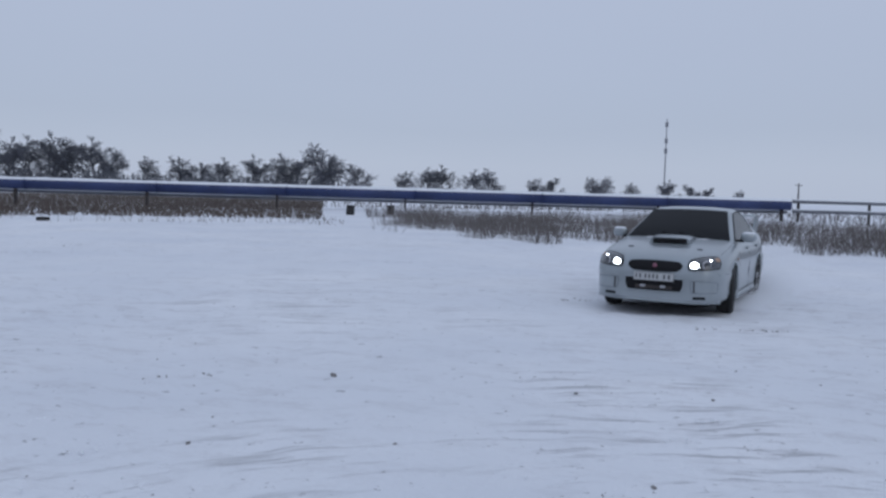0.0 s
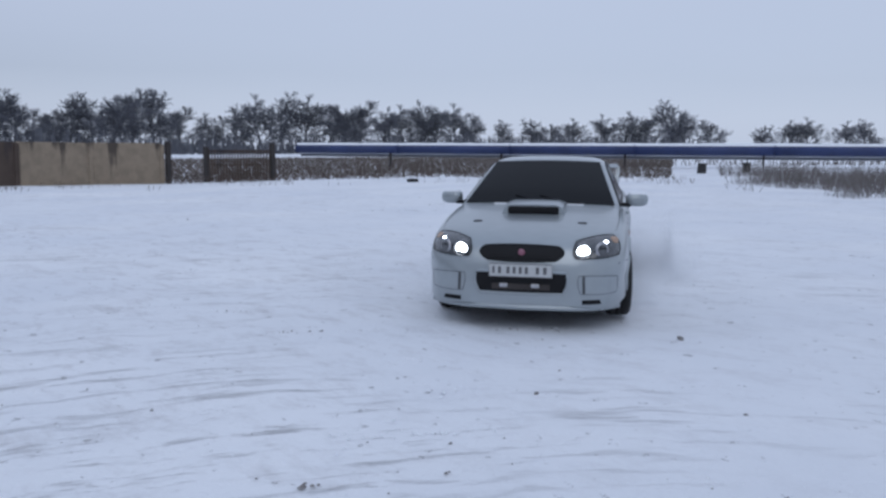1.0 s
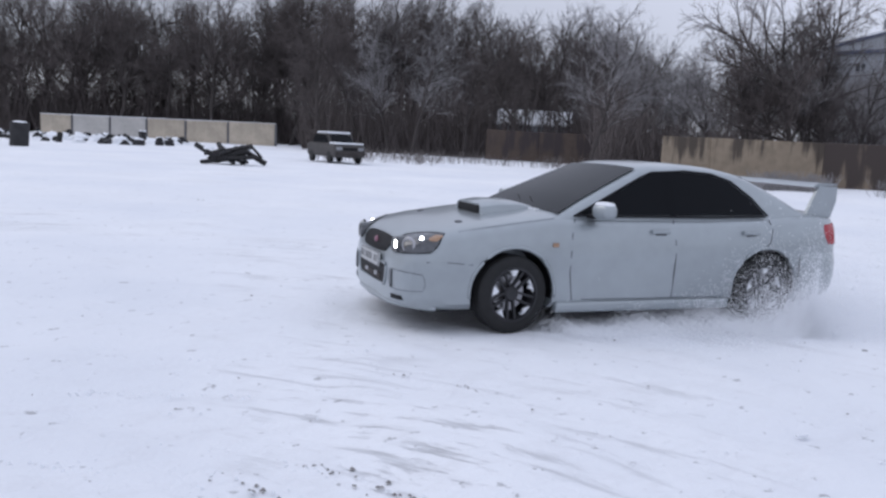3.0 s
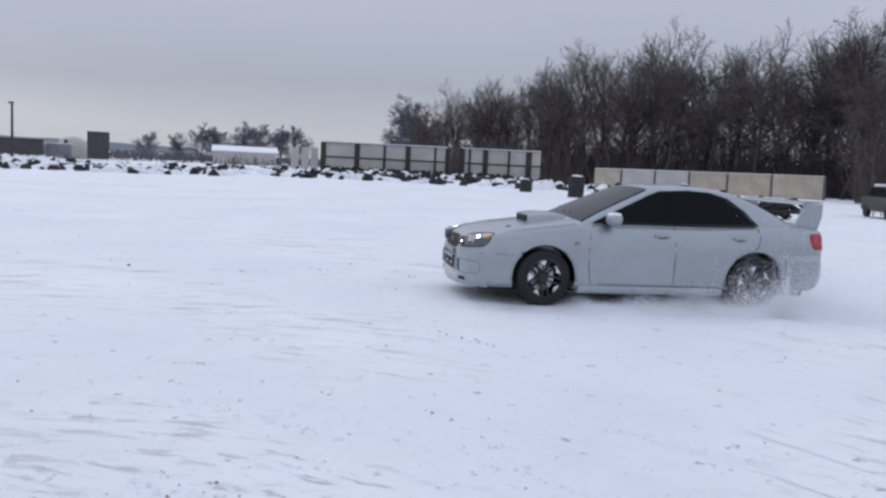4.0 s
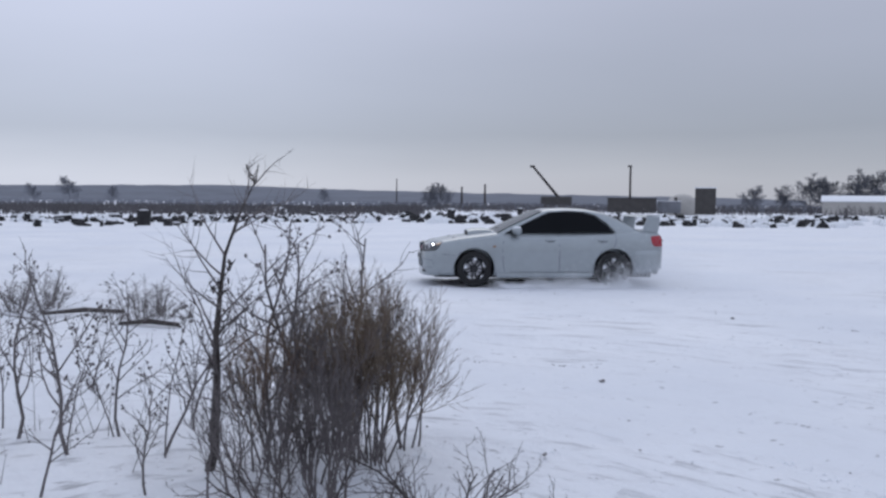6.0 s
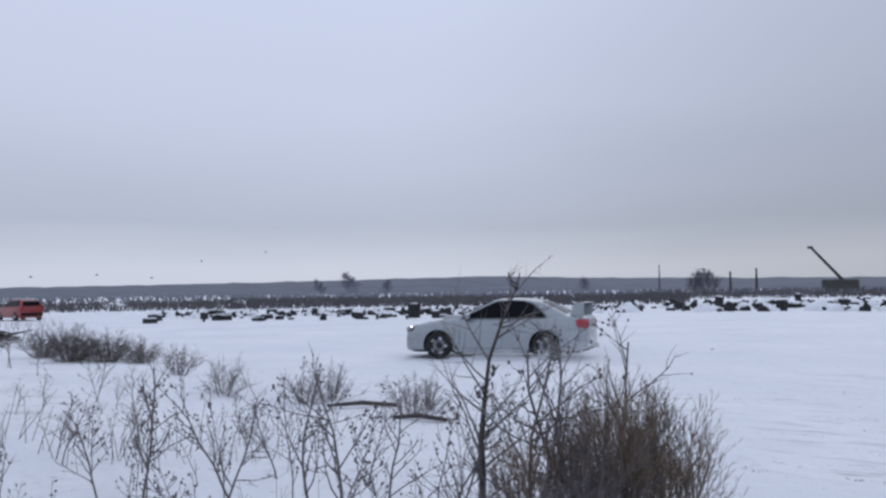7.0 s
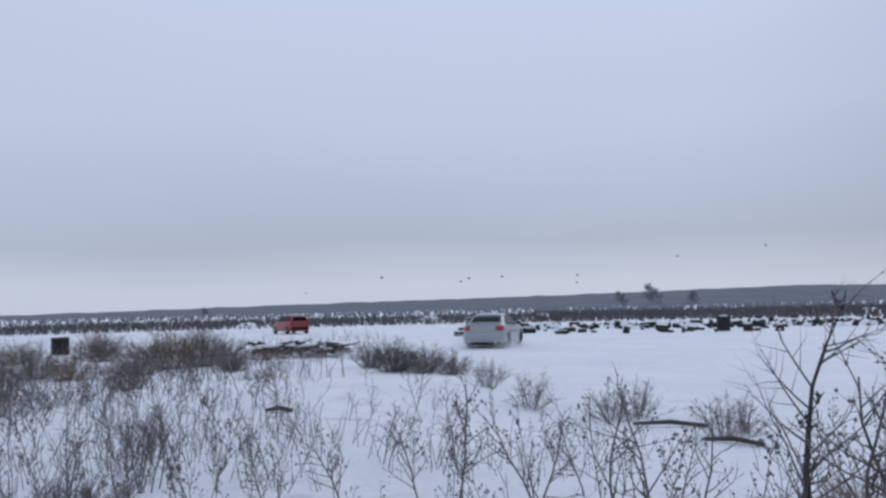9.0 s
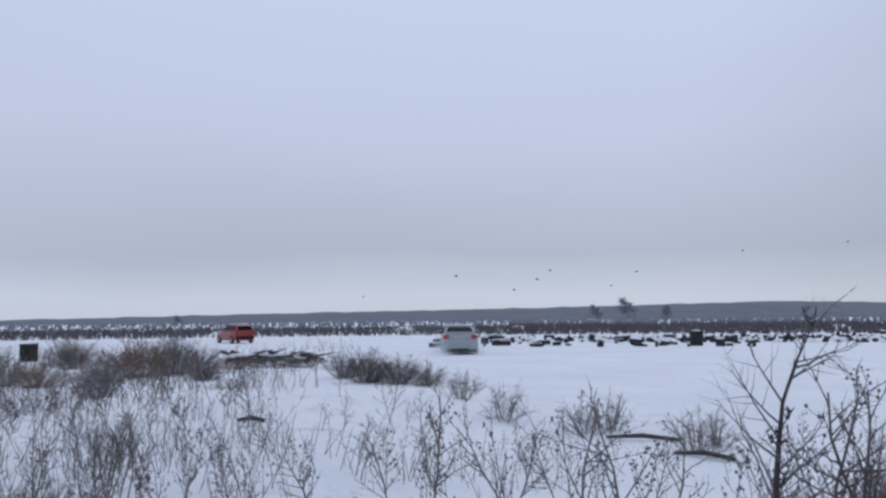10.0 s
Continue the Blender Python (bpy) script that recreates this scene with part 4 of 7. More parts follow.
# ---- the red hatchback far off ----
def build_red_car():
    rc = thing("hatchback", Matrix(), "small red hatchback far off across the snow", "car")
    g = Geo()
    xs = [-1.85, -1.8, -1.5, -0.8, 0, 0.7, 1.2, 1.6, 1.85, 1.92]
    zt = [0.85, 0.92, 0.95, 0.94, 0.93, 0.92, 0.88, 0.80, 0.70, 0.58]
    wd = [0.62, 0.72, 0.80, 0.82, 0.82, 0.82, 0.80, 0.76, 0.66, 0.52]
    rows = []
    for x, z, w in zip(xs, zt, wd):
        half = [(0, 0.2), (w * 0.9, 0.2), (w, 0.35), (w, 0.65), (w * 0.94, z - 0.06), (w * 0.8, z), (0, z + 0.02)]
        rows.append([(x, y, q) for y, q in half] + [(x, -y, q) for y, q in reversed(half[:-1])])
    g.grid(rows)
    m = len(rows[0])
    g.f += [tuple(range(m)), tuple(range((len(rows) - 1) * m, len(rows) * m))]
    b = part("body", fix_normals(g.mesh("body", RED_PAINT, True)), rc)
    edge_split(b)
    c = Geo()
    rows = []
    for x, z, w in ((-1.80, 0.93, 0.70), (-1.62, 1.30, 0.58), (-1.2, 1.40, 0.56), (-0.3, 1.41, 0.56), (0.15, 1.36, 0.56), (0.95, 0.92, 0.70)):
        rows.append([(x, 0.74, 0.90), (x, w, max(z - 0.03, 0.91)), (x, w - 0.1, z), (x, -w + 0.1, z), (x, -w, max(z - 0.03, 0.91)), (x, -0.74, 0.90)])
    c.grid(rows)
    c.f += [tuple(range(6)), tuple(range(30, 36))]
    part("cabin", fix_normals(c.mesh("cabin", RED_PAINT)), rc)
    for s in (1, -1):
        part("side_window", fix_normals(Geo().prism([(0.70, s * 0.735, 0.97), (0.10, s * 0.60, 1.31), (-1.35, s * 0.60, 1.33), (-1.55, s * 0.735, 0.99)], (0, s * 0.03, 0)).mesh("side_window", GLASS)), rc, "dark side window")
        part("tail_light", rbox("tail_light", (0.06, 0.12, 0.26), 0.02, TAIL), rc, "", pose(-1.84, s * 0.66, 0.80))
        part("headlight", rbox("headlight", (0.08, 0.26, 0.12), 0.03, LENS), rc, "", pose(1.84, s * 0.52, 0.66))
    part("windscreen", fix_normals(Geo().prism([(0.93, -0.62, 0.96), (0.93, 0.62, 0.96), (0.20, 0.5, 1.355), (0.20, -0.5, 1.355)], (0.02, 0, 0.02)).mesh("windscreen", GLASS)), rc)
    part("rear_window", fix_normals(Geo().prism([(-1.79, -0.56, 0.98), (-1.79, 0.56, 0.98), (-1.66, 0.48, 1.27), (-1.66, -0.48, 1.27)], (-0.03, 0, 0.01)).mesh("rear_window", GLASS)), rc)
    part("roof_snow", rbox("roof_snow", (1.2, 0.95, 0.05), 0.02, SNOW, 0.01, 3), rc, "snow on the roof", pose(-0.6, 0, 1.43))
    part("front_bumper", rbox("front_bumper", (0.16, 1.3, 0.2), 0.05, PLASTIC), rc, "black bumper", pose(1.86, 0, 0.42))
    part("rear_bumper", rbox("rear_bumper", (0.16, 1.4, 0.2), 0.05, PLASTIC), rc, "black bumper", pose(-1.83, 0, 0.42))
    tyre = Geo().lathe([(0.15, -0.08), (0.27, -0.085), (0.285, -0.06), (0.285, 0.06), (0.27, 0.085), (0.15, 0.08)], 24).mesh("wheel", RUBBER, True)
    rim = Geo().lathe([(0.0, 0.05), (0.06, 0.06), (0.15, 0.05), (0.16, 0.085), (0.16, -0.05), (0.0, -0.05)], 18).mesh("rim", CHROME)
    for x in (1.15, -1.2):
        for s in (1, -1):
            wh = part("wheel", tyre, rc, "", pose(x, s * 0.75, 0.285, 0, 0, 0 if s > 0 else 180))
            part("rim", rim, wh)
    return rc


red_car = build_red_car()


# ---- pipeline on low supports ----
def build_pipeline():
    a, b = Vector((7.6, 61.5, 1.36)), Vector((-50.0, 43.0, 1.36))
    d = (b - a).normalized()
    ang = math.degrees(math.atan2(d.y, d.x))
    length = (b - a).length
    pl = thing("pipeline", pose(a.x, a.y, 0, 0, 0, ang), "long blue-painted pipe with snow lying on top", "pipeline")
    n = 7
    for i in range(n):
        x0, x1 = length * i / n, length * (i + 1) / n
        part("pipe_length", Geo().tube([(x0, 0, 1.36), (x1 - 0.03, 0, 1.36)], [0.35, 0.35], 20).mesh("pipe_length", BLUE, True), pl)
        part("flange", Geo().tube([(x1 - 0.06, 0, 1.36), (x1, 0, 1.36)], [0.385, 0.385], 20).mesh("flange", BLUE), pl)
        part("support", Geo().box((x0 + 0.6, 0.1, 0.45), (0.12, 0.3, 1.2)).mesh("support", DARK_STEEL), pl, "dark pipe support")
    cap = Geo()
    rng = random.Random(2)
    rows = []
    for i in range(90):
        x = length * i / 89
        t = 0.05 + 0.05 * rng.random()
        rows.append([(x, 0.24, 1.60), (x, 0.16, 1.69 + t * 0.6), (x, 0, 1.72 + t), (x, -0.16, 1.69 + t * 0.6), (x, -0.24, 1.60)])
    cap.grid(rows)
    part("snow_cap", fix_normals(cap.mesh("snow_cap", SNOW, True)), pl, "ridge of snow on the pipe")
    low = Geo().tube([(0, -0.5, 0.86), (length, -0.5, 0.86)], [0.10, 0.10], 10).mesh("thin_pipe", GREY_PIPE, True)
    lowp = part("thin_pipe", low, pl, "thin grey pipe below")
    c2 = Geo().grid([[(length * i / 40, -0.5 + y, 0.93 + z) for y, z in ((-0.10, 0), (-0.06, 0.07), (0.06, 0.07 + 0.03 * rng.random()), (0.10, 0))] for i in range(41)])
    part("snow_cap", c2.mesh("snow_cap", SNOW, True), lowp)
    # the unpainted stretch beyond the blue one
    gp = thing("grey_pipeline", pose(a.x, a.y, 0, 0, 0, ang + 180), "pair of thin grey snow-topped pipes on posts", "pipeline")
    for z, r in ((1.62, 0.12), (0.95, 0.12)):
        p = part("pipe", Geo().tube([(0.2, 0, z), (60, 0, z)], [r, r], 12).mesh("pipe", GREY_PIPE, True), gp)
        part("snow_cap", Geo().grid([[(0.2 + 59.8 * i / 50, y, z + r * 0.7 + q + 0.02 * rng.random()) for y, q in ((-0.12, 0), (-0.06, 0.08), (0.06, 0.08), (0.12, 0))] for i in range(51)]).mesh("snow_cap", SNOW, True), p)
    for i in range(12):
        part("post", Geo().box((0.6 + 5 * i, 0, 0.75), (0.14, 0.14, 1.9)).mesh("post", DARK_STEEL), gp)


build_pipeline()


# ---- fences ----
def panel_mesh(length, h, material, seed):
    """A fence panel with a raised frame, lying along +x from 0, its foot at z=0."""
    g = Geo()
    rng = random.Random(seed)
    g.box((length / 2, 0, h / 2), (length - 0.06, 0.10, h))
    for v in range(len(g.v)):
        x, y, z = g.v[v]
        g.v[v] = (x + rng.uniform(-1, 1) * 0.012, y + rng.uniform(-1, 1) * 0.012, z + rng.uniform(-1, 1) * 0.02)
    return g.mesh("fence_panel", material)


def fence(label, stops, material, group, h=2.0, snow=True):
    """Panels from stop to stop: bearing, distance, foot height."""
    made = []
    for i in range(len(stops) - 1):
        (a0, d0, z0, m0), (a1, d1, z1, _) = stops[i], stops[i + 1]
        p, q = at(a0, d0), at(a1, d1)
        p.z, q.z = z0, z1
        flat = Vector((q.x - p.x, q.y - p.y, 0))
        ang = math.degrees(math.atan2(flat.y, flat.x))
        slope = math.degrees(math.atan2(q.z - p.z, flat.length))
        mt = {"c": CONCRETE, "r": RUST, "s": SOOTED, "t": material, "g": WHITE_SHEET}[m0]
        lab = {"c": "pale concrete fence panel with dark runs of dirt", "r": "dark rusty sheet metal fence panel", "s": "concrete fence panel blackened along its top", "t": label, "g": "pale grey board fence panel"}[m0]
        f = thing("fence_panel", pose(p.x, p.y, p.z - 0.12, 0, -slope, ang), lab, "fence panel", group, panel_mesh(flat.length, h + 0.12, mt, i))
        if snow:
            part("snow_cap", rbox("snow_cap", (flat.length * 0.98, 0.13, 0.045), 0.015, SNOW, 0.008, i), f, "", pose(flat.length / 2, 0, h + 0.135))
        if m0 == "r":
            rib = Geo().box((0, 0, h / 2), (flat.length / 24, 0.012, h * 0.97)).mesh("rib", mt)
            for k in range(12):
                part("rib", rib, f, "", pose(flat.length * (k + 0.5) / 12, -0.052, 0.06))
        else:
            part("plinth", rbox("plinth", (flat.length - 0.1, 0.03, 0.2), 0.008, mt), f, "", pose(flat.length / 2, -0.055, 0.16))
        pale_post = m0 == "r" and i in (4, 6)
        part("fence_post", rbox("fence_post", (0.55 if pale_post else 0.20, 0.22, h + 0.06), 0.02, CONCRETE if pale_post else DARK_WALL if m0 in "tg" else mt), f, "pale concrete post" if pale_post else "", pose(0, 0, (h + 0.06) / 2))
        made.append(f)
    return made


FENCE = [(58.1, 44.0, -.36, "c"), (62.4, 43.4, -.35, "c"), (66.6, 42.6, -.33, "r"), (71.8, 41.6, -.28, "r"), (76.9, 40.6, -.24, "r"), (82.0, 39.4, -.2, "r"), (87.3, 38.4, -.13, "c"), (93.0, 37.2, -.09, "c"),
         (98.5, 36.2, -.05, "c"), (102.7, 36.0, .04, "c"), (109.3, 39.5, .18, "s"), (114.2, 40.4, .28, "s"), (119.0, 40.6, .30, "c"), (125.5, 39.8, .26, "c"), (128.7, 39.0, .23, "c")]
fence("", FENCE, CONCRETE, "fence along the field", 2.0, False)
fence("", [(133.4, 60, .42, "r"), (137, 61, .42, "r"), (140.5, 62, .42, "r")], RUST, "dark fence by the trees", 2.05, False)
TAN = mat("tan_fence_board", (0.46, 0.40, 0.32), 0.85, scale=0.8, var=0.3, fine=8, rand=0.15)
fence("pale tan board fence panel", [(154.8, 79, .19, "t"), (157.9, 80.5, .16, "t"), (160.6, 82, .12, "t"), (163.0, 83.5, .1, "g"), (165.2, 85, .06, "g"), (167.4, 86.5, .03, "t"), (169.2, 88, .0, "t")], TAN, "pale fence by the wood")


def build_gate():
    g = thing("gate", stand(58.0, 44, -0.05), "dark steel gate posts with a sheet of rusty mesh", "gate")
    base = at(58.0, 44)
    for az, h in ((57.7, 2.15), (55.3, 1.9), (51.0, 2.1)):
        q = at(az, 44) - base
        part("gate_post", Geo().box((q.x, q.y, h / 2), (0.22, 0.22, h)).mesh("gate_post", DARK_STEEL), g)
    p, q = at(55.2, 44) - base, at(51.1, 44) - base
    leaf = Geo()
    for i in range(22):
        u = p.lerp(q, (i + 0.5) / 22)
        leaf.tube([(u.x, u.y, 0.1), (u.x, u.y, 1.75)], [0.045, 0.045], 4)
    for z in (0.3, 1.0, 1.7):
        leaf.tube([(p.x, p.y, z), (q.x, q.y, z)], [0.05, 0.05], 4)
    part("gate_leaf", leaf.mesh("gate_leaf", RUST), g)


build_gate()


# ---- the pale industrial building ----
def facade(name, p, q, z0, zl, zr, parent, rows, mat_wall):
    """An upright wall from p to q with a sloped top."""
    n = Vector((q[1] - p[1], -(q[0] - p[0]), 0)).normalized() * 0.3
    wall = Geo().prism([(p[0], p[1], z0), (q[0], q[1], z0), (q[0], q[1], zr), (p[0], p[1], zl)], -n)
    w = part(name, fix_normals(wall.mesh(name, mat_wall)), parent)
    ang = math.atan2(q[1] - p[1], q[0] - p[0])
    for k, size, zf in rows:
        for i in range(k):
            s = (i + 0.5) / k
            z = zf + (zl + (zr - zl) * s - max(zl, zr)) * 0.3
            c = (p[0] + (q[0] - p[0]) * s, p[1] + (q[1] - p[1]) * s)
            win = part("window", Geo().box((c[0] + n.x * 0.12, c[1] + n.y * 0.12, z), (size[0], 0.16, size[1]), ang).mesh("window", WINDOW_DARK), w)
            part("window_frame", Geo().box((c[0] + n.x * 0.1, c[1] + n.y * 0.1, z - size[1] / 2 - 0.06), (size[0] + 0.1, 0.18, 0.08), ang).mesh("window_frame", GREY_PIPE), win)
    return w


def build_factory():
    corner = at(110.0, 78)
    left = at(119.6, 84)
    right = at(107.2, 97)
    b = thing("factory_building", Matrix(), "pale blue-grey industrial building with dark trim and snowy roof", "building")
    c, l, r = (corner.x, corner.y), (left.x, left.y), (right.x, right.y)
    top, ridge = 11.4, 13.1
    mid = at(115.0, 81)
    m = (mid.x, mid.y)
    rows = [(3, (0.75, 0.6), 10.0), (3, (0.75, 0.6), 6.0)]
    facade("wall", l, m, 0, 11.4, ridge - 0.2, b, rows, SIDING)
    facade("wall", m, c, 0, ridge - 0.2, top, b, rows, SIDING)
    facade("wall", c, r, 0, top, top + 1.0, b, [(5, (0.7, 0.6), 10.4), (5, (0.7, 0.6), 6.2)], SIDING)
    for p, q, z0, z1 in ((l, m, 11.4, ridge - 0.2), (m, c, ridge - 0.2, top), (c, r, top, top + 1.0)):
        part("roof_trim", Geo().tube([(p[0], p[1], z0 + 0.1), (q[0], q[1], z1 + 0.1)], [0.16, 0.16], 4).mesh("roof_trim", BLUE_TRIM), b)
        part("band", Geo().tube([(p[0], p[1], 7.1), (q[0], q[1], 7.2)], [0.15, 0.15], 4).mesh("band", BLUE_TRIM), b)
    part("eave_band", Geo().tube([(l[0], l[1], 11.1), (c[0], c[1], 11.2)], [0.2, 0.2], 4).mesh("eave_band", BLUE_TRIM), b)
    part("corner_trim", Geo().box((c[0], c[1], 5.7), (0.34, 0.34, 11.4)).mesh("corner_trim", BLUE_TRIM), b)
    # upright joints between the wall sheets
    for p, q, n in ((l, c, 12), (c, r, 8)):
        d = Vector(q) - Vector(p)
        out = Vector((d.y, -d.x)).normalized() * 0.03
        for k in range(1, n):
            x, y = Vector(p) + d * (k / n) + out
            part("sheet_joint", Geo().box((x, y, 5.5), (0.07, 0.07, 11.0), math.atan2(d.y, d.x)).mesh("sheet_joint", SIDING), b)
    far = Vector(r) + Vector(l) - Vector(c)
    roof = Geo()
    ridge_far = Vector(m) + (Vector(r) - Vector(c))
    roof.prism([(*l, 11.6), (*m, ridge), (*ridge_far, ridge + 0.8), (*far, 12.4)], (0, 0, 0.25))
    roof.prism([(*m, ridge), (*c, 11.6), (*r, 12.5), (*ridge_far, ridge + 0.8)], (0, 0, 0.25))
    part("roof", fix_normals(roof.mesh("roof", SNOW)), b, "snow-covered roof")
    part("vent", Geo().tube([(mid.x - 2, mid.y - 3, ridge - 0.4), (mid.x - 2, mid.y - 3, ridge + 1.0)], [0.15, 0.15], 8).mesh("vent", GREY_PIPE), b)
    # lower hall
    h = thing("factory_hall", Matrix(), "lower pale hall with dark roof edge beside the factory", "building")
    a, e, k = at(108.6, 92), at(103.5, 92), at(101.8, 104)
    facade("wall", (a.x, a.y), (e.x, e.y), 0, 9.3, 7.8, h, [], SIDING)
    facade("wall", (e.x, e.y), (k.x, k.y), 0, 7.8, 7.4, h, [], SIDING)
    z = at(107.0, 106)
    part("roof", fix_normals(Geo().prism([(a.x, a.y, 9.4), (e.x, e.y, 7.9), (k.x, k.y, 7.5), (z.x, z.y, 9.2)], (0, 0, 0.2)).mesh("roof", BLUE_TRIM)), h)
    part("corner_trim", Geo().box((e.x, e.y, 3.9), (0.35, 0.35, 7.8)).mesh("corner_trim", BLUE_TRIM), h)
    part("roof_trim", Geo().tube([(a.x, a.y, 9.35), (e.x, e.y, 7.85), (k.x, k.y, 7.45)], [0.2] * 3, 4).mesh("roof_trim", BLUE_TRIM), h)
    # snowy sheds in front
    for az0, az1, d, z0, rise, lab in ((134.8, 139.8, 78, 3.2, 1.3, "low shed with a snow-covered roof"), (127.5, 133.0, 74, 2.2, 1.2, "low shed with a snow-covered roof"), (107.3, 112.2, 66, 4.0, 0.75, "dark shed with a snow-covered roof"), (113.2, 119.5, 72, 4.2, 0.45, "dark shed with a snow-covered roof"), (102.4, 107.2, 70, 2.9, 0.35, "low lean shed with a snow-covered roof")):
        p, q = at(az0, d), at(az1, d)
        s = thing("shed", Matrix(), lab, "shed", "sheds behind the fence")
        mid2 = (p + q) / 2
        ang = math.atan2(q.y - p.y, q.x - p.x)
        L = (q - p).length
        part("wall", Geo().box((mid2.x, mid2.y, z0 / 2), (L, 5, z0), ang).mesh("wall", DARK_WALL if "dark" in lab else SIDING), s)
        nn = Vector((math.sin(ang), -math.cos(ang), 0))
        pts = [Vector((p.x, p.y, z0)) + nn * 2.7, Vector((q.x, q.y, z0)) + nn * 2.7, Vector((q.x, q.y, z0 + rise)), Vector((p.x, p.y, z0 + rise))]
        pts2 = [Vector((p.x, p.y, z0)) - nn * 2.7, Vector((q.x, q.y, z0)) - nn * 2.7, Vector((q.x, q.y, z0 + rise)), Vector((p.x, p.y, z0 + rise))]
        part("roof", fix_normals(Geo().prism(pts, (0, 0, 0.2)).prism(pts2, (0, 0, 0.2)).mesh("roof", SNOW)), s, "snow-covered roof")


build_factory()


# ---- the yard across the field: trailers, huts, tank, crane, poles ----
def build_trailer(az0, az1, d, z, posts, group):
    p, q = at(az0, d), at(az1, d)
    L = math.hypot(q.x - p.x, q.y - p.y)
    ang = math.degrees(math.atan2(q.y - p.y, q.x - p.x))
    t = thing("trailer", pose(p.x, p.y, z, 0, 0, ang), "white sheet-sided trailer body with dark steel posts", "trailer", group)
    part("side", Geo().box((L / 2, 0.9, 1.55), (L, 1.8, 2.55)).mesh("side", WHITE_SHEET), t)
    part("frame", Geo().box((L / 2, 0.8, 0.16), (L + 0.1, 1.9, 0.26)).mesh("frame", DARK_STEEL), t)
    part("rail", Geo().box((L / 2, -0.04, 1.42), (L, 0.09, 0.13)).mesh("rail", DARK_STEEL), t)
    part("top_rail", Geo().box((L / 2, -0.04, 2.80), (L, 0.12, 0.09)).mesh("top_rail", GREY_PIPE), t)
    for s, w in posts:
        part("post", Geo().box((L * s, -0.05, 1.45), (w * 1.6, 0.16, 2.75)).mesh("post", DARK_STEEL), t)
    part("snow_cap", rbox("snow_cap", (L, 1.8, 0.10), 0.03, SNOW, 0.02, 1), t, "snow on the roof", pose(L / 2, 0.9, 2.88))
    for x in (0.15, 0.28, 0.8):
        part("support", Geo().box((L * x, 0.4, -0.05), (0.4, 0.3, 0.7)).mesh("support", DARK_STEEL), t)


build_trailer(187.8, 179.3, 82, 0.40, ((0.0, 0.32), (0.27, 0.32), (0.49, 0.14), (0.68, 0.32), (0.90, 0.12), (1.0, 0.25)), "white trailers")
build_trailer(178.3, 172.9, 82, 0.42, ((0.0, 0.35), (0.10, 0.14), (0.30, 0.32), (0.60, 0.14), (0.85, 0.35)), "white trailers")


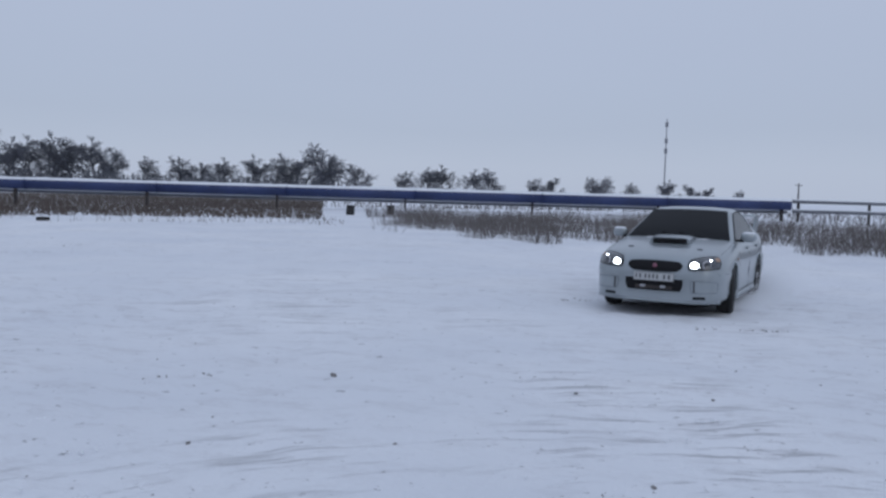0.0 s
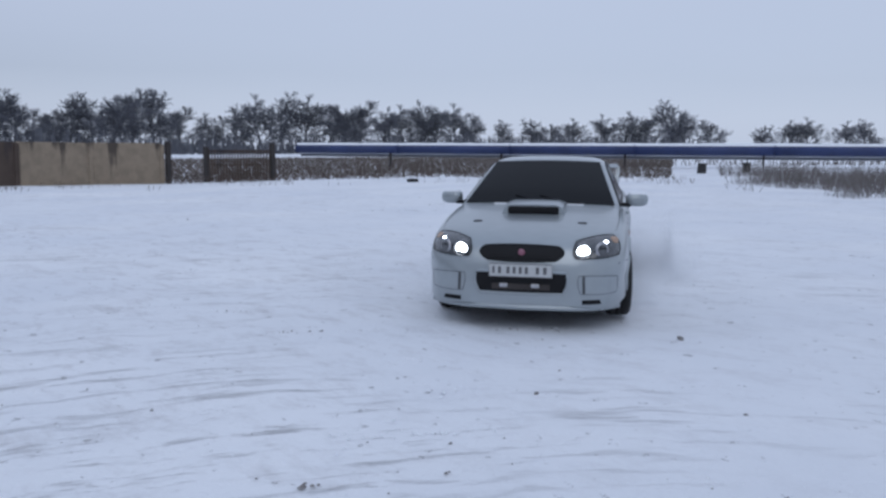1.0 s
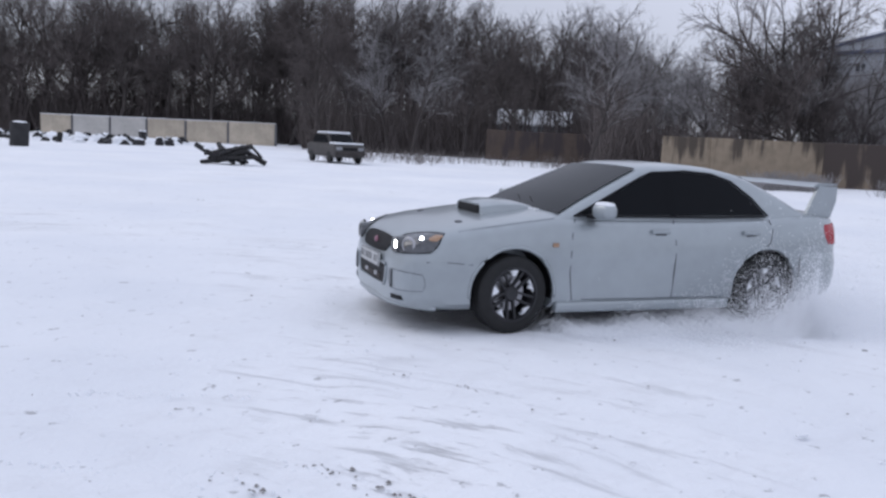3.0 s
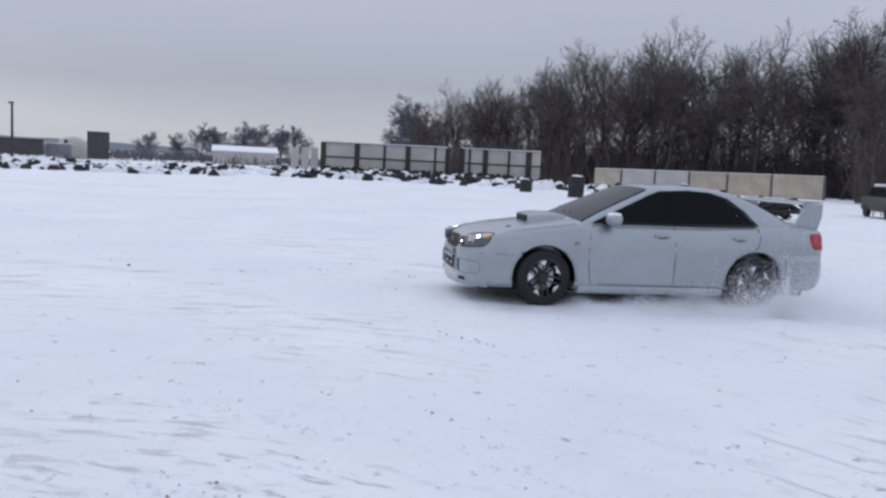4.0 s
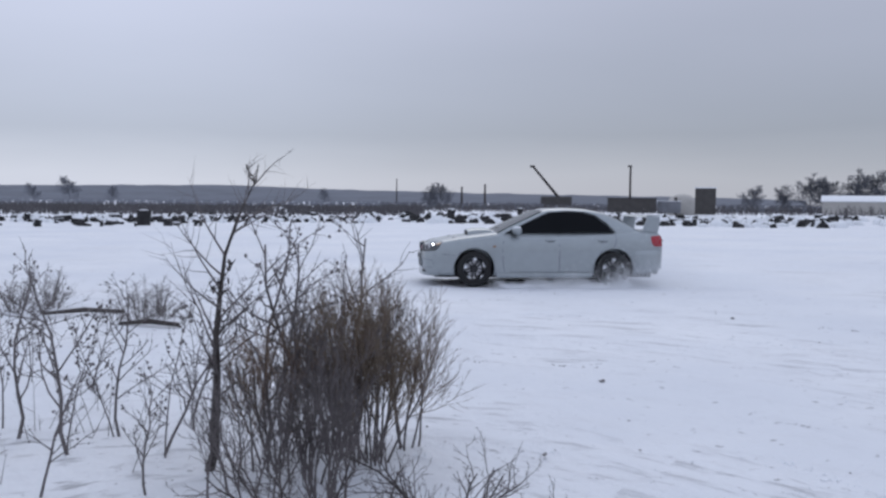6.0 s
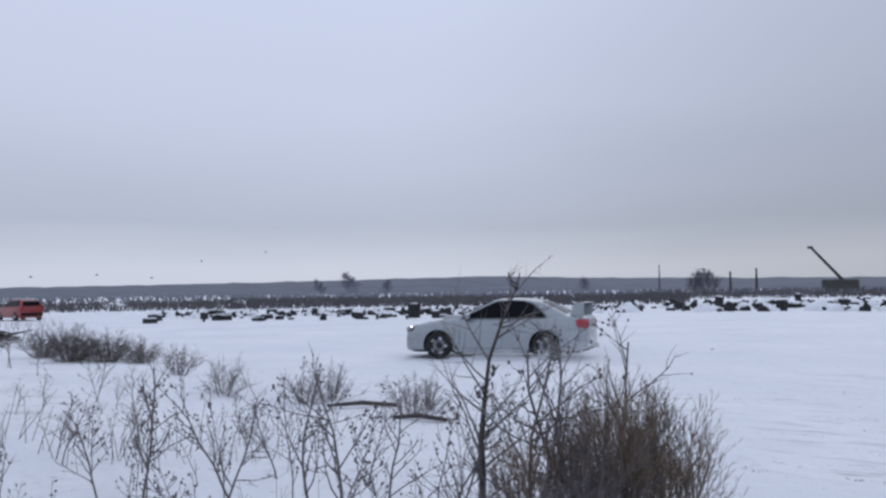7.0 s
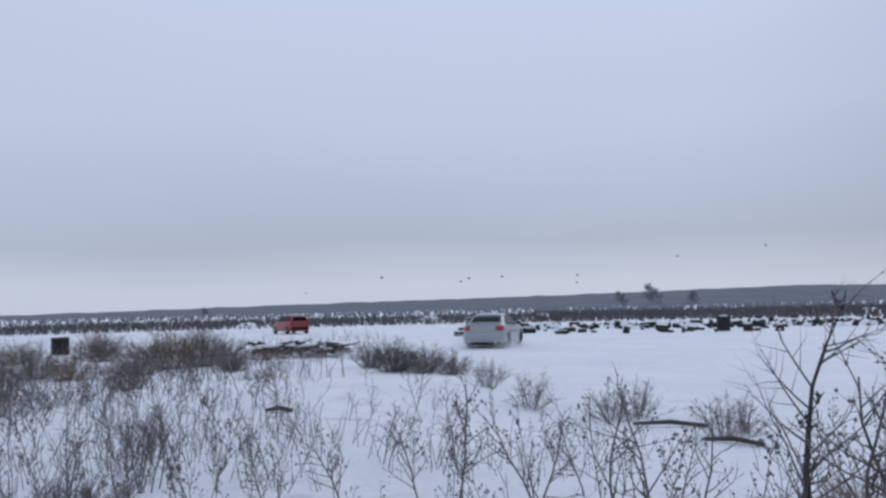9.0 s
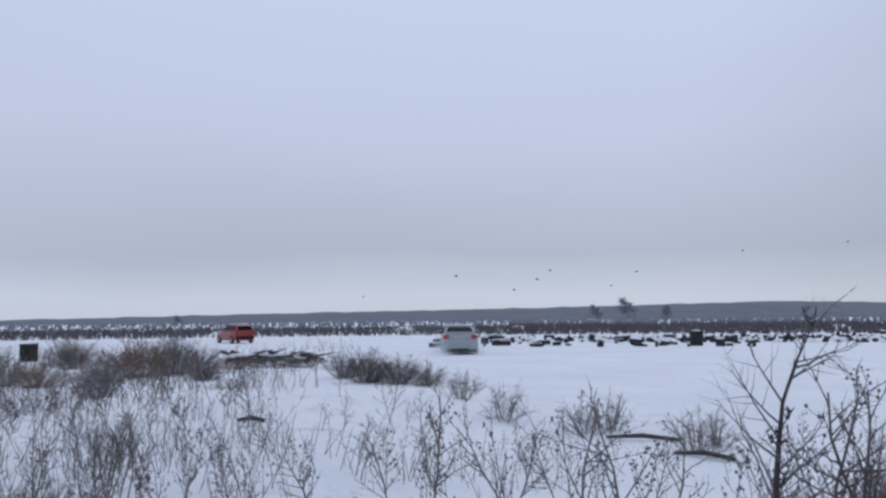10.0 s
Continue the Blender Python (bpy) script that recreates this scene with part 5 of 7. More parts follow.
def build_yard():
    # pale plates leaning at the trailers' end
    for i, az in enumerate((188.4, 189.0, 189.7)):
        thing("wall_slab", stand(az, 84, 1.2, az), "pale upright concrete slab", "slab", "slabs by the trailers", rbox("wall_slab", (0.75, 0.15, 2.6 - 0.1 * i), 0.03, WHITE_SHEET))
    hut = thing("hut", stand(202.1, 110, 0, 202), "dark square metal hut on a stand", "hut")
    part("wall", rbox("wall", (2.5, 2.4, 3.3), 0.06, CABIN), hut, "", pose(0, 0, 1.85))
    part("door", rbox("door", (0.9, 0.08, 1.9), 0.02, DARK_STEEL), hut, "", pose(0.4, 1.22, 1.3))
    part("roof", rbox("roof", (2.7, 2.6, 0.12), 0.03, SNOW), hut, "snowy flat roof", pose(0, 0, 3.55))
    lg = thing("site_cabin", stand(206.85, 110, 0, 207), "long dark site cabin with a flat roof", "cabin")
    part("wall", rbox("wall", (6.1, 2.4, 1.75), 0.05, CABIN), lg, "", pose(0, 0, 1.25))
    part("roof", rbox("roof", (6.3, 2.6, 0.1), 0.03, DARK_STEEL), lg, "", pose(0, 0, 2.17))
    for x in (-2, 0, 2):
        part("window", rbox("window", (0.8, 0.06, 0.7), 0.01, WINDOW_DARK), lg, "", pose(x, 1.22, 1.4))
    lg2 = thing("site_cabin", stand(204.4, 112, 0, 207), "pale grey site cabin", "cabin")
    part("wall", rbox("wall", (2.8, 2.4, 1.5), 0.05, GREY_PIPE), lg2, "", pose(0, 0, 1.05))
    part("roof", rbox("roof", (3.0, 2.6, 0.1), 0.03, SNOW), lg2, "", pose(0, 0, 1.85))
    tank = thing("storage_tank", stand(203.6, 118, 0, 0), "pale domed storage tank", "tank")
    part("shell", Geo().lathe([(0, 2.9), (0.9, 2.75), (1.6, 2.3), (1.9, 1.7), (1.9, 0), (0, 0)], 28, "z").mesh("shell", WHITE_SHEET, True), tank)
    part("ladder", Geo().box((0, 1.95, 1.2), (0.4, 0.08, 2.4)).mesh("ladder", DARK_STEEL), tank)
    hall = thing("white_hall", stand(193.0, 135, 0, 193), "long low white building with a snowy roof", "building")
    part("wall", rbox("wall", (9.5, 5, 1.9), 0.05, WHITE_SHEET), hall, "", pose(0, 0, 0.95))
    part("roof", fix_normals(Geo().prism([(-5, 2.7, 1.9), (5, 2.7, 1.9), (5, 0, 2.7), (-5, 0, 2.7)], (0, 0, 0.15)).prism([(-5, -2.7, 1.9), (5, -2.7, 1.9), (5, 0, 2.7), (-5, 0, 2.7)], (0, 0, 0.15)).mesh("roof", SNOW)), hall, "snow-covered roof")
    for x in (-3, -1, 1, 3):
        part("window", rbox("window", (0.9, 0.06, 0.8), 0.01, WINDOW_DARK), hall, "", pose(x, 2.52, 1.0))
    pole = thing("pole", stand(206.97, 112), "dark steel pole behind the cabins", "pole")
    part("shaft", Geo().tube([(0, 0, 0), (0, 0, 6.4)], [0.17, 0.13], 10).mesh("shaft", DARK_STEEL), pole)
    part("head", Geo().box((0.1, 0, 6.4), (0.5, 0.3, 0.22)).mesh("head", DARK_STEEL), pole)
    # crane boom against the sky
    cr = thing("crane", stand(211.9, 190, 0, 212), "distant mobile crane with a raised boom", "crane")
    part("carrier", rbox("carrier", (7, 2.4, 2.6), 0.2, CABIN), cr, "", pose(0, 0, 1.6))
    part("boom", Geo().tube([(0.6, 0, 2.6), (-5.3, 0, 9.6)], [0.34, 0.25], 8).mesh("boom", DARK_STEEL), cr)
    part("boom_head", Geo().box((-5.5, 0, 9.7), (1.1, 0.5, 0.5)).mesh("boom_head", DARK_STEEL), cr)
    # masts and small poles far off
    for az, d, h, w, lab in ((193.1, 260, 12, 0.22, "far thin pole over the trees"), (0.8, 330, 32.4, 0.30, "tall slender telecom mast on the skyline"), (73.6, 150, 7.3, 0.16, "wooden pole behind the fence"),
                             (21.0, 240, 5.0, 0.14, "far thin pole on the skyline"), (352.5, 180, 5.5, 0.2, "far pole by the pipeline"), (216.8, 300, 8, 0.5, "far chimney on the skyline"), (218.4, 300, 7, 0.5, "far chimney on the skyline"),
                             (222.9, 420, 13, 0.4, "far thin mast on the skyline"), (355.8, 300, 5, 0.2, "far thin pole on the skyline")):
        ms = thing("mast", stand(az, d), lab, "mast", "far masts")
        part("shaft", Geo().tube([(0, 0, -1), (0, 0, h * 0.6), (0, 0, h)], [w, w * 0.75, w * 0.5], 6).mesh("shaft", GREY_PIPE if h > 20 else DARK_STEEL), ms)
        if h > 20:
            for z in (0.62, 0.74, 0.93):
                part("antenna", Geo().box((0, 0, h * z), (1.1, 1.1, 1.8)).mesh("antenna", GREY_PIPE), ms)
        elif h > 5:
            part("arm", Geo().box((0, 0, h * 0.93), (1.4, 0.12, 0.12)).mesh("arm", DARK_STEEL), ms)


build_yard()


def build_parked_car():
    """An old car under snow by the far fence."""
    c = thing("parked_car", stand(150.8, 41.5, 0, 82), "old parked car with snow on bonnet and roof", "car")
    part("body", rbox("body", (3.9, 1.6, 0.62), 0.14, CABIN), c, "", pose(0, 0, 0.62))
    cab = Geo().prism([(-1.5, -0.66, 0.9), (1.0, -0.66, 0.9), (0.45, -0.58, 1.42), (-1.1, -0.58, 1.42)], (0, 1.24, 0))
    part("cabin", fix_normals(cab.mesh("cabin", CABIN)), c)
    for y in (-0.55, 0.55):
        part("headlight", rbox("headlight", (0.06, 0.3, 0.16), 0.03, LENS), c, "", pose(1.94, y, 0.72))
    part("grille", rbox("grille", (0.05, 0.7, 0.14), 0.02, PLASTIC), c, "", pose(1.945, 0, 0.72))
    for s in (1, -1):
        part("side_window", fix_normals(Geo().prism([(-1.3, s * 0.67, 0.98), (0.8, s * 0.67, 0.98), (0.4, s * 0.67, 1.35), (-1.05, s * 0.67, 1.35)], (0, s * 0.02, 0)).mesh("side_window", GLASS)), c)
    part("windscreen", fix_normals(Geo().prism([(1.0, -0.55, 0.95), (1.0, 0.55, 0.95), (0.52, 0.5, 1.38), (0.52, -0.5, 1.38)], (0.03, 0, 0.02)).mesh("windscreen", GLASS)), c)
    part("roof_snow", rbox("roof_snow", (1.6, 1.15, 0.1), 0.04, SNOW, 0.015, 2), c, "", pose(-0.3, 0, 1.46))
    part("bonnet_snow", rbox("bonnet_snow", (0.9, 1.4, 0.08), 0.03, SNOW, 0.015, 3), c, "", pose(1.45, 0, 0.96))
    tyre = Geo().lathe([(0.0, -0.09), (0.28, -0.09), (0.3, -0.06), (0.3, 0.06), (0.28, 0.09), (0.0, 0.09)], 20).mesh("wheel", RUBBER)
    for x in (1.2, -1.25):
        for s in (1, -1):
            part("wheel", tyre, c, "", pose(x, s * 0.72, 0.3))
    part("bumper", rbox("bumper", (0.12, 1.5, 0.16), 0.03, DARK_STEEL), c, "", pose(1.98, 0, 0.5))


build_parked_car()


# ---- scrap and tyres lying along the field's far edge ----
def tyre_mesh():
    return Geo().lathe([(0.17, -0.09), (0.29, -0.10), (0.33, -0.07), (0.33, 0.07), (0.29, 0.10), (0.17, 0.09), (0.17, -0.09)], 16, "z").mesh("old_tyre", RUBBER, True)


def build_scrap():
    rng = random.Random(11)
    kinds = []
    for i, size in enumerate(((0.9, 0.5, 0.45), (0.5, 0.5, 0.6), (1.5, 0.35, 0.28), (0.7, 0.7, 0.35), (0.45, 0.35, 0.85), (1.1, 0.8, 0.5))):
        kinds.append((rbox("scrap_block", size, 0.05, DEBRIS, 0.05, i), rbox("snow_cap", (size[0] * 0.95, size[1] * 0.9, 0.10), 0.03, SNOW, 0.02, i), size))
    old = tyre_mesh()
    for i in range(210):
        az = rng.uniform(161, 258)
        if rng.random() < 0.35:
            az = rng.choice((164, 168, 178, 184, 190, 195, 197, 210, 214, 228, 233, 236, 241, 246)) + rng.gauss(0, 1.6)
        d = rng.uniform(58, 86) if az > 172 else rng.uniform(56, 74)
        if 236 < az:
            d = rng.uniform(48, 66)
        me, cap, size = rng.choice(kinds)
        s = rng.uniform(0.6, 1.35) * (0.62 if az > 224 else 0.9)
        rz = rng.uniform(0, 360)
        if rng.random() < 0.3:
            thing("old_tyre", stand(az, d, 0.10 * s, rz, rng.uniform(-12, 12), rng.choice((0, 0, 70)), s * 1.15), "discarded black tyre lying in the snow", "tyre", "scrap along the field", old)
        else:
            o = thing("scrap_block", stand(az, d, size[2] * s * 0.42, rz, rng.uniform(-8, 8), rng.uniform(-8, 8), s), "dark scrap lump half buried in snow", "scrap", "scrap along the field", me)
            if rng.random() < 0.75:
                part("snow_cap", cap, o, "", pose(0, 0, size[2] / 2 + 0.03))
    # countless smaller bits and snowed-over lumps between them
    bits, heaps = Geo(), Geo()

    def lump(g, p, rx, rz, hz):
        n, a = len(g.v), rng.uniform(0, 6.28)
        for lv, (f, z) in enumerate(((1.0, -0.1), (0.85, 0.6), (0.35, 1.0))):
            for q in range(5):
                t = a + q * 1.2566 + rng.uniform(-0.3, 0.3)
                k = f * rng.uniform(0.65, 1.25)
                g.v.append((p.x + k * rx * math.cos(t), p.y + k * rz * math.sin(t), p.z + hz * z * rng.uniform(0.8, 1.15)))
        for lv in range(2):
            for q in range(5):
                b = n + lv * 5
                g.f.append((b + q, b + (q + 1) % 5, b + 5 + (q + 1) % 5, b + 5 + q))
        g.f.append(tuple(range(n + 10, n + 15)))

    for i in range(1500):
        az = rng.uniform(160.5, 257)
        if noise.noise((az * 0.45, 2.0, 0)) < -0.28:
            continue
        far = rng.uniform(57, 84) if az < 225 else rng.uniform(56, 72)
        p = at(az, far)
        k = rng.uniform(0.5, 1.0) if az < 225 else rng.uniform(0.35, 0.7)
        if rng.random() < 0.56:
            lump(bits, p, 0.45 * k, 0.3 * k, rng.uniform(0.25, 0.62) * k)
        else:
            lump(heaps, p, 0.75 * k, 0.5 * k, rng.uniform(0.25, 0.6) * k)
    for i in range(420):
        p = at(rng.uniform(172.5, 187.5), rng.uniform(78.5, 81.2))
        if rng.random() < 0.62:
            lump(bits, p, 0.5, 0.35, rng.uniform(0.3, 0.75))
        else:
            lump(heaps, p, 0.6, 0.4, rng.uniform(0.25, 0.6))
    thing("scrap_litter", Matrix(), "dark broken scrap scattered along the field's edge", "scrap", "", bits.mesh("scrap_litter", DEBRIS), "stuff")
    thing("snow_lumps", Matrix(), "snow-covered lumps among the scrap", "snow lumps", "", heaps.mesh("snow_lumps", SNOW, True), "stuff")
    # the larger pieces
    for az, d, w, h, lab in ((170.4, 45, 0.85, 1.15, "dark broken oil drum leaning in the snow"), (173.8, 50.5, 0.75, 0.75, "dark oil drum half sunk in snow"), (239.6, 50, 0.75, 0.85, "black drum standing in the snow"),
                             (283.0, 40, 0.72, 0.70, "black square box standing among the weeds")):
        dr = thing("drum" if w != 0.72 else "box", stand(az, d, 0, az, rng.uniform(-6, 6), rng.uniform(-4, 4)), lab, "drum" if w != 0.72 else "box")
        if w == 0.72:
            part("side", rbox("side", (0.72, 0.6, 0.72), 0.03, DEBRIS), dr, "", pose(0, 0, 0.34))
            part("lid", rbox("lid", (0.76, 0.64, 0.05), 0.01, DARK_STEEL), dr, "", pose(0, 0, 0.73))
        else:
            r = w / 2
            part("shell", Geo().lathe([(0, 0), (r, 0), (r, h * 0.3), (r + 0.02, h * 0.33), (r, h * 0.36), (r, h * 0.64), (r + 0.02, h * 0.67), (r, h * 0.7), (r, h), (r * 0.9, h - 0.04), (0, h - 0.05)], 20, "z").mesh("shell", DEBRIS), dr)
            part("snow_cap", Geo().lathe([(r * 0.88, h - 0.05), (r * 0.6, h + 0.03), (0, h + 0.06)], 16, "z").mesh("snow_cap", SNOW, True), dr)
    # stubs and tyres seen first, near the reeds and fence
    for az, d, s in ((22.07, 50, 1.2), (19.3, 51, 1.1)):
        o = thing("stub_post", stand(az, d, 0.25, az), "short dark stub beside the reeds", "stub", "stubs by the reeds", rbox("stub_post", (0.4 * s, 0.35, 0.62), 0.05, DEBRIS, 0.03, 3))
    for az, d, rx in ((111.3, 33, 0), (102.2, 32, 0), (84.5, 33, 4), (80.5, 33.5, 0), (131.2, 36, 0), (35.5, 50, 0), (41.5, 38, 0), (88.4, 30.5, 0)):
        thing("old_tyre", stand(az, d, 0.06, 0, rx, 0, 0.8), "discarded black tyre lying in the snow", "tyre", "tyres by the fence", old)
    # a tangle of beams
    pile = thing("scrap_pile", stand(157.7, 34, 0, 20), "tangled dark heap of scrap beams", "scrap heap")
    for i in range(26):
        a = rng.uniform(0, 6.28)
        L = rng.uniform(0.5, 1.6)
        x, y, z = rng.gauss(0, 0.55), rng.gauss(0, 0.4), rng.uniform(0.05, 0.6)
        dz = rng.uniform(-0.25, 0.25)
        part("beam", Geo().tube([(x - L / 2 * math.cos(a), y - L / 2 * math.sin(a), max(0.05, z - dz)), (x + L / 2 * math.cos(a), y + L / 2 * math.sin(a), max(0.05, z + dz))], [rng.uniform(0.05, 0.12)] * 2, 5).mesh("beam", DEBRIS), pile)
    for i in range(5):
        part("snow_cap", rbox("snow_cap", (0.5, 0.3, 0.08), 0.03, SNOW, 0.02, i), pile, "", pose(rng.gauss(0, 0.5), rng.gauss(0, 0.3), 0.55 + 0.1 * rng.random(), 0, 0, rng.uniform(0, 90)))


build_scrap()


# ---- hills and far ground ----
def build_hills():
    g = Geo()
    rows = [[], [], [], []]
    for i in range(161):
        az = 196 + 96 * i / 160
        e = float(np.interp(az, (196, 205, 215, 226, 235, 244, 252, 262, 270, 277, 292), (0.35, 0.5, 0.62, 0.78, 1.02, 0.86, 0.74, 0.62, 0.5, 0.36, 0.1)))
        e += 0.06 * noise.noise((az * 0.55, 0, 0)) + 0.035 * noise.noise((az * 1.4, 9, 0)) + 0.025 * noise.noise((az * 2.6, 5, 0))
        for k, (d, f) in enumerate(((1100, 0), (1300, 0.55), (1500, 1.0), (2200, 0.7))):
            a = radians(az)
            z = math.tan(radians(e)) * 1500 * f + 1.5 * f - (0.9 if k else 2.5)
            rows[k].append((-d * math.sin(a), d * math.cos(a), z))
    g.grid(rows)
    thing("hill_ridge", Matrix(), "wooded ridge with haze in its colour on the horizon", "hill", "", g.mesh("hill_ridge", HILL, True), "structure")
    # white spoil heaps among the scrub
    for az, d, w, h in ((259.2, 105, 1.9, 1.15), (251.4, 108, 1.9, 1.2), (271.5, 90, 1.7, 1.0), (231, 112, 1.6, 1.0)):
        hp = Geo()
        rng = random.Random(int(az))
        rows = []
        for j in range(7):
            r = w * (1 - j / 6.0) ** 0.8
            rows.append([(r * (1 + 0.12 * rng.uniform(-1, 1)) * math.cos(2 * math.pi * (k % 18) / 18), r * math.sin(2 * math.pi * (k % 18) / 18), h * 0.75 * (1 - (1 - j / 6.0) ** 1.6) - 0.1) for k in range(19)])
        hp.grid(rows)
        thing("snow_heap", stand(az, d), "rounded heap covered with snow", "heap", "snow heaps", hp.mesh("snow_heap", SNOW, True))


build_hills()


# ---- trees ----
def grow(rng, tr, cr, p, d, length, radius, level, spec):
    """One limb and its offspring. Thick limbs go to tr, thin ones to cr."""
    n = spec["seg"][min(level, 3)]
    pts, rad = [p.copy()], [radius]
    q, dd = p.copy(), d.copy()
    tip = radius * spec["tip"]
    for i in range(n):
        dd = (dd + Vector((rng.gauss(0, 1), rng.gauss(0, 1), rng.gauss(0, 1))) * spec["bend"] + Vector((0, 0, spec["lift"]))).normalized()
        q = q + dd * (length / n)
        pts.append(q.copy())
        rad.append(radius + (tip - radius) * (i + 1) / n)
    (tr if level <= spec["wood"] else cr).tube(pts, rad, (7, 5, 3, 3, 3)[min(level, 4)], level < 1)
    if level >= spec["levels"]:
        return
    kids = spec["kids"][level]
    for k in range(kids):
        t = spec["from"][level] + (1 - spec["from"][level]) * (k + rng.random()) / kids
        i = min(int(t * n), n - 1)
        b = pts[i].lerp(pts[i + 1], t * n - i)
        axis = (pts[i + 1] - pts[i]).normalized()
        side = axis.orthogonal().normalized()
        side.rotate(Matrix.Rotation(rng.uniform(0, 6.283), 3, axis))
        ang = radians(rng.uniform(*spec["angle"]))
        nd = axis * math.cos(ang) + side * math.sin(ang)
        L = length * spec["ratio"][level] * (1.15 - 0.55 * t) * rng.uniform(0.75, 1.2)
        r = max(spec["min"], min(rad[i] * 0.7, radius * spec["thin"][level]))
        grow(rng, tr, cr, b, nd, L, r, level + 1, spec)


TALL = dict(seg=(7, 5, 2, 1), bend=0.14, lift=0.04, tip=0.25, levels=3, wood=1, kids=(17, 9, 9), angle=(24, 62), ratio=(0.50, 0.52, 0.52), thin=(0.42, 0.40, 0.5), min=0.013)
TALL["from"] = (0.26, 0.2, 0.15)
ROUND = dict(seg=(4, 3, 2, 1), bend=0.16, lift=0.03, tip=0.4, levels=3, wood=1, kids=(17, 11, 9), angle=(22, 70), ratio=(0.58, 0.58, 0.50), thin=(0.36, 0.40, 0.6), min=0.045)
ROUND["from"] = (0.18, 0.15, 0.15)
SAPLING = dict(seg=(8, 5, 3, 2), bend=0.12, lift=0.055, tip=0.10, levels=2, wood=0, kids=(18, 7), angle=(25, 60), ratio=(0.36, 0.45), thin=(0.22, 0.45), min=0.0018)
SAPLING["from"] = (0.25, 0.2)


def tree_pair(seed, h, r, spec, wood, twig, lean=0.03):
    rng = random.Random(seed)
    tr, cr = Geo(), Geo()
    grow(rng, tr, cr, Vector((0, 0, -0.15)), Vector((rng.gauss(0, lean), rng.gauss(0, lean), 1)).normalized(), h * 0.86, r, 0, spec)
    return tr.mesh("trunk", wood, True), cr.mesh("crown", twig)


def plant(pair, m, label, group, name="tree"):
    t = thing(name, m, label, "tree", group)
    part("trunk", pair[0], t)
    part("crown", pair[1], t)
    return t


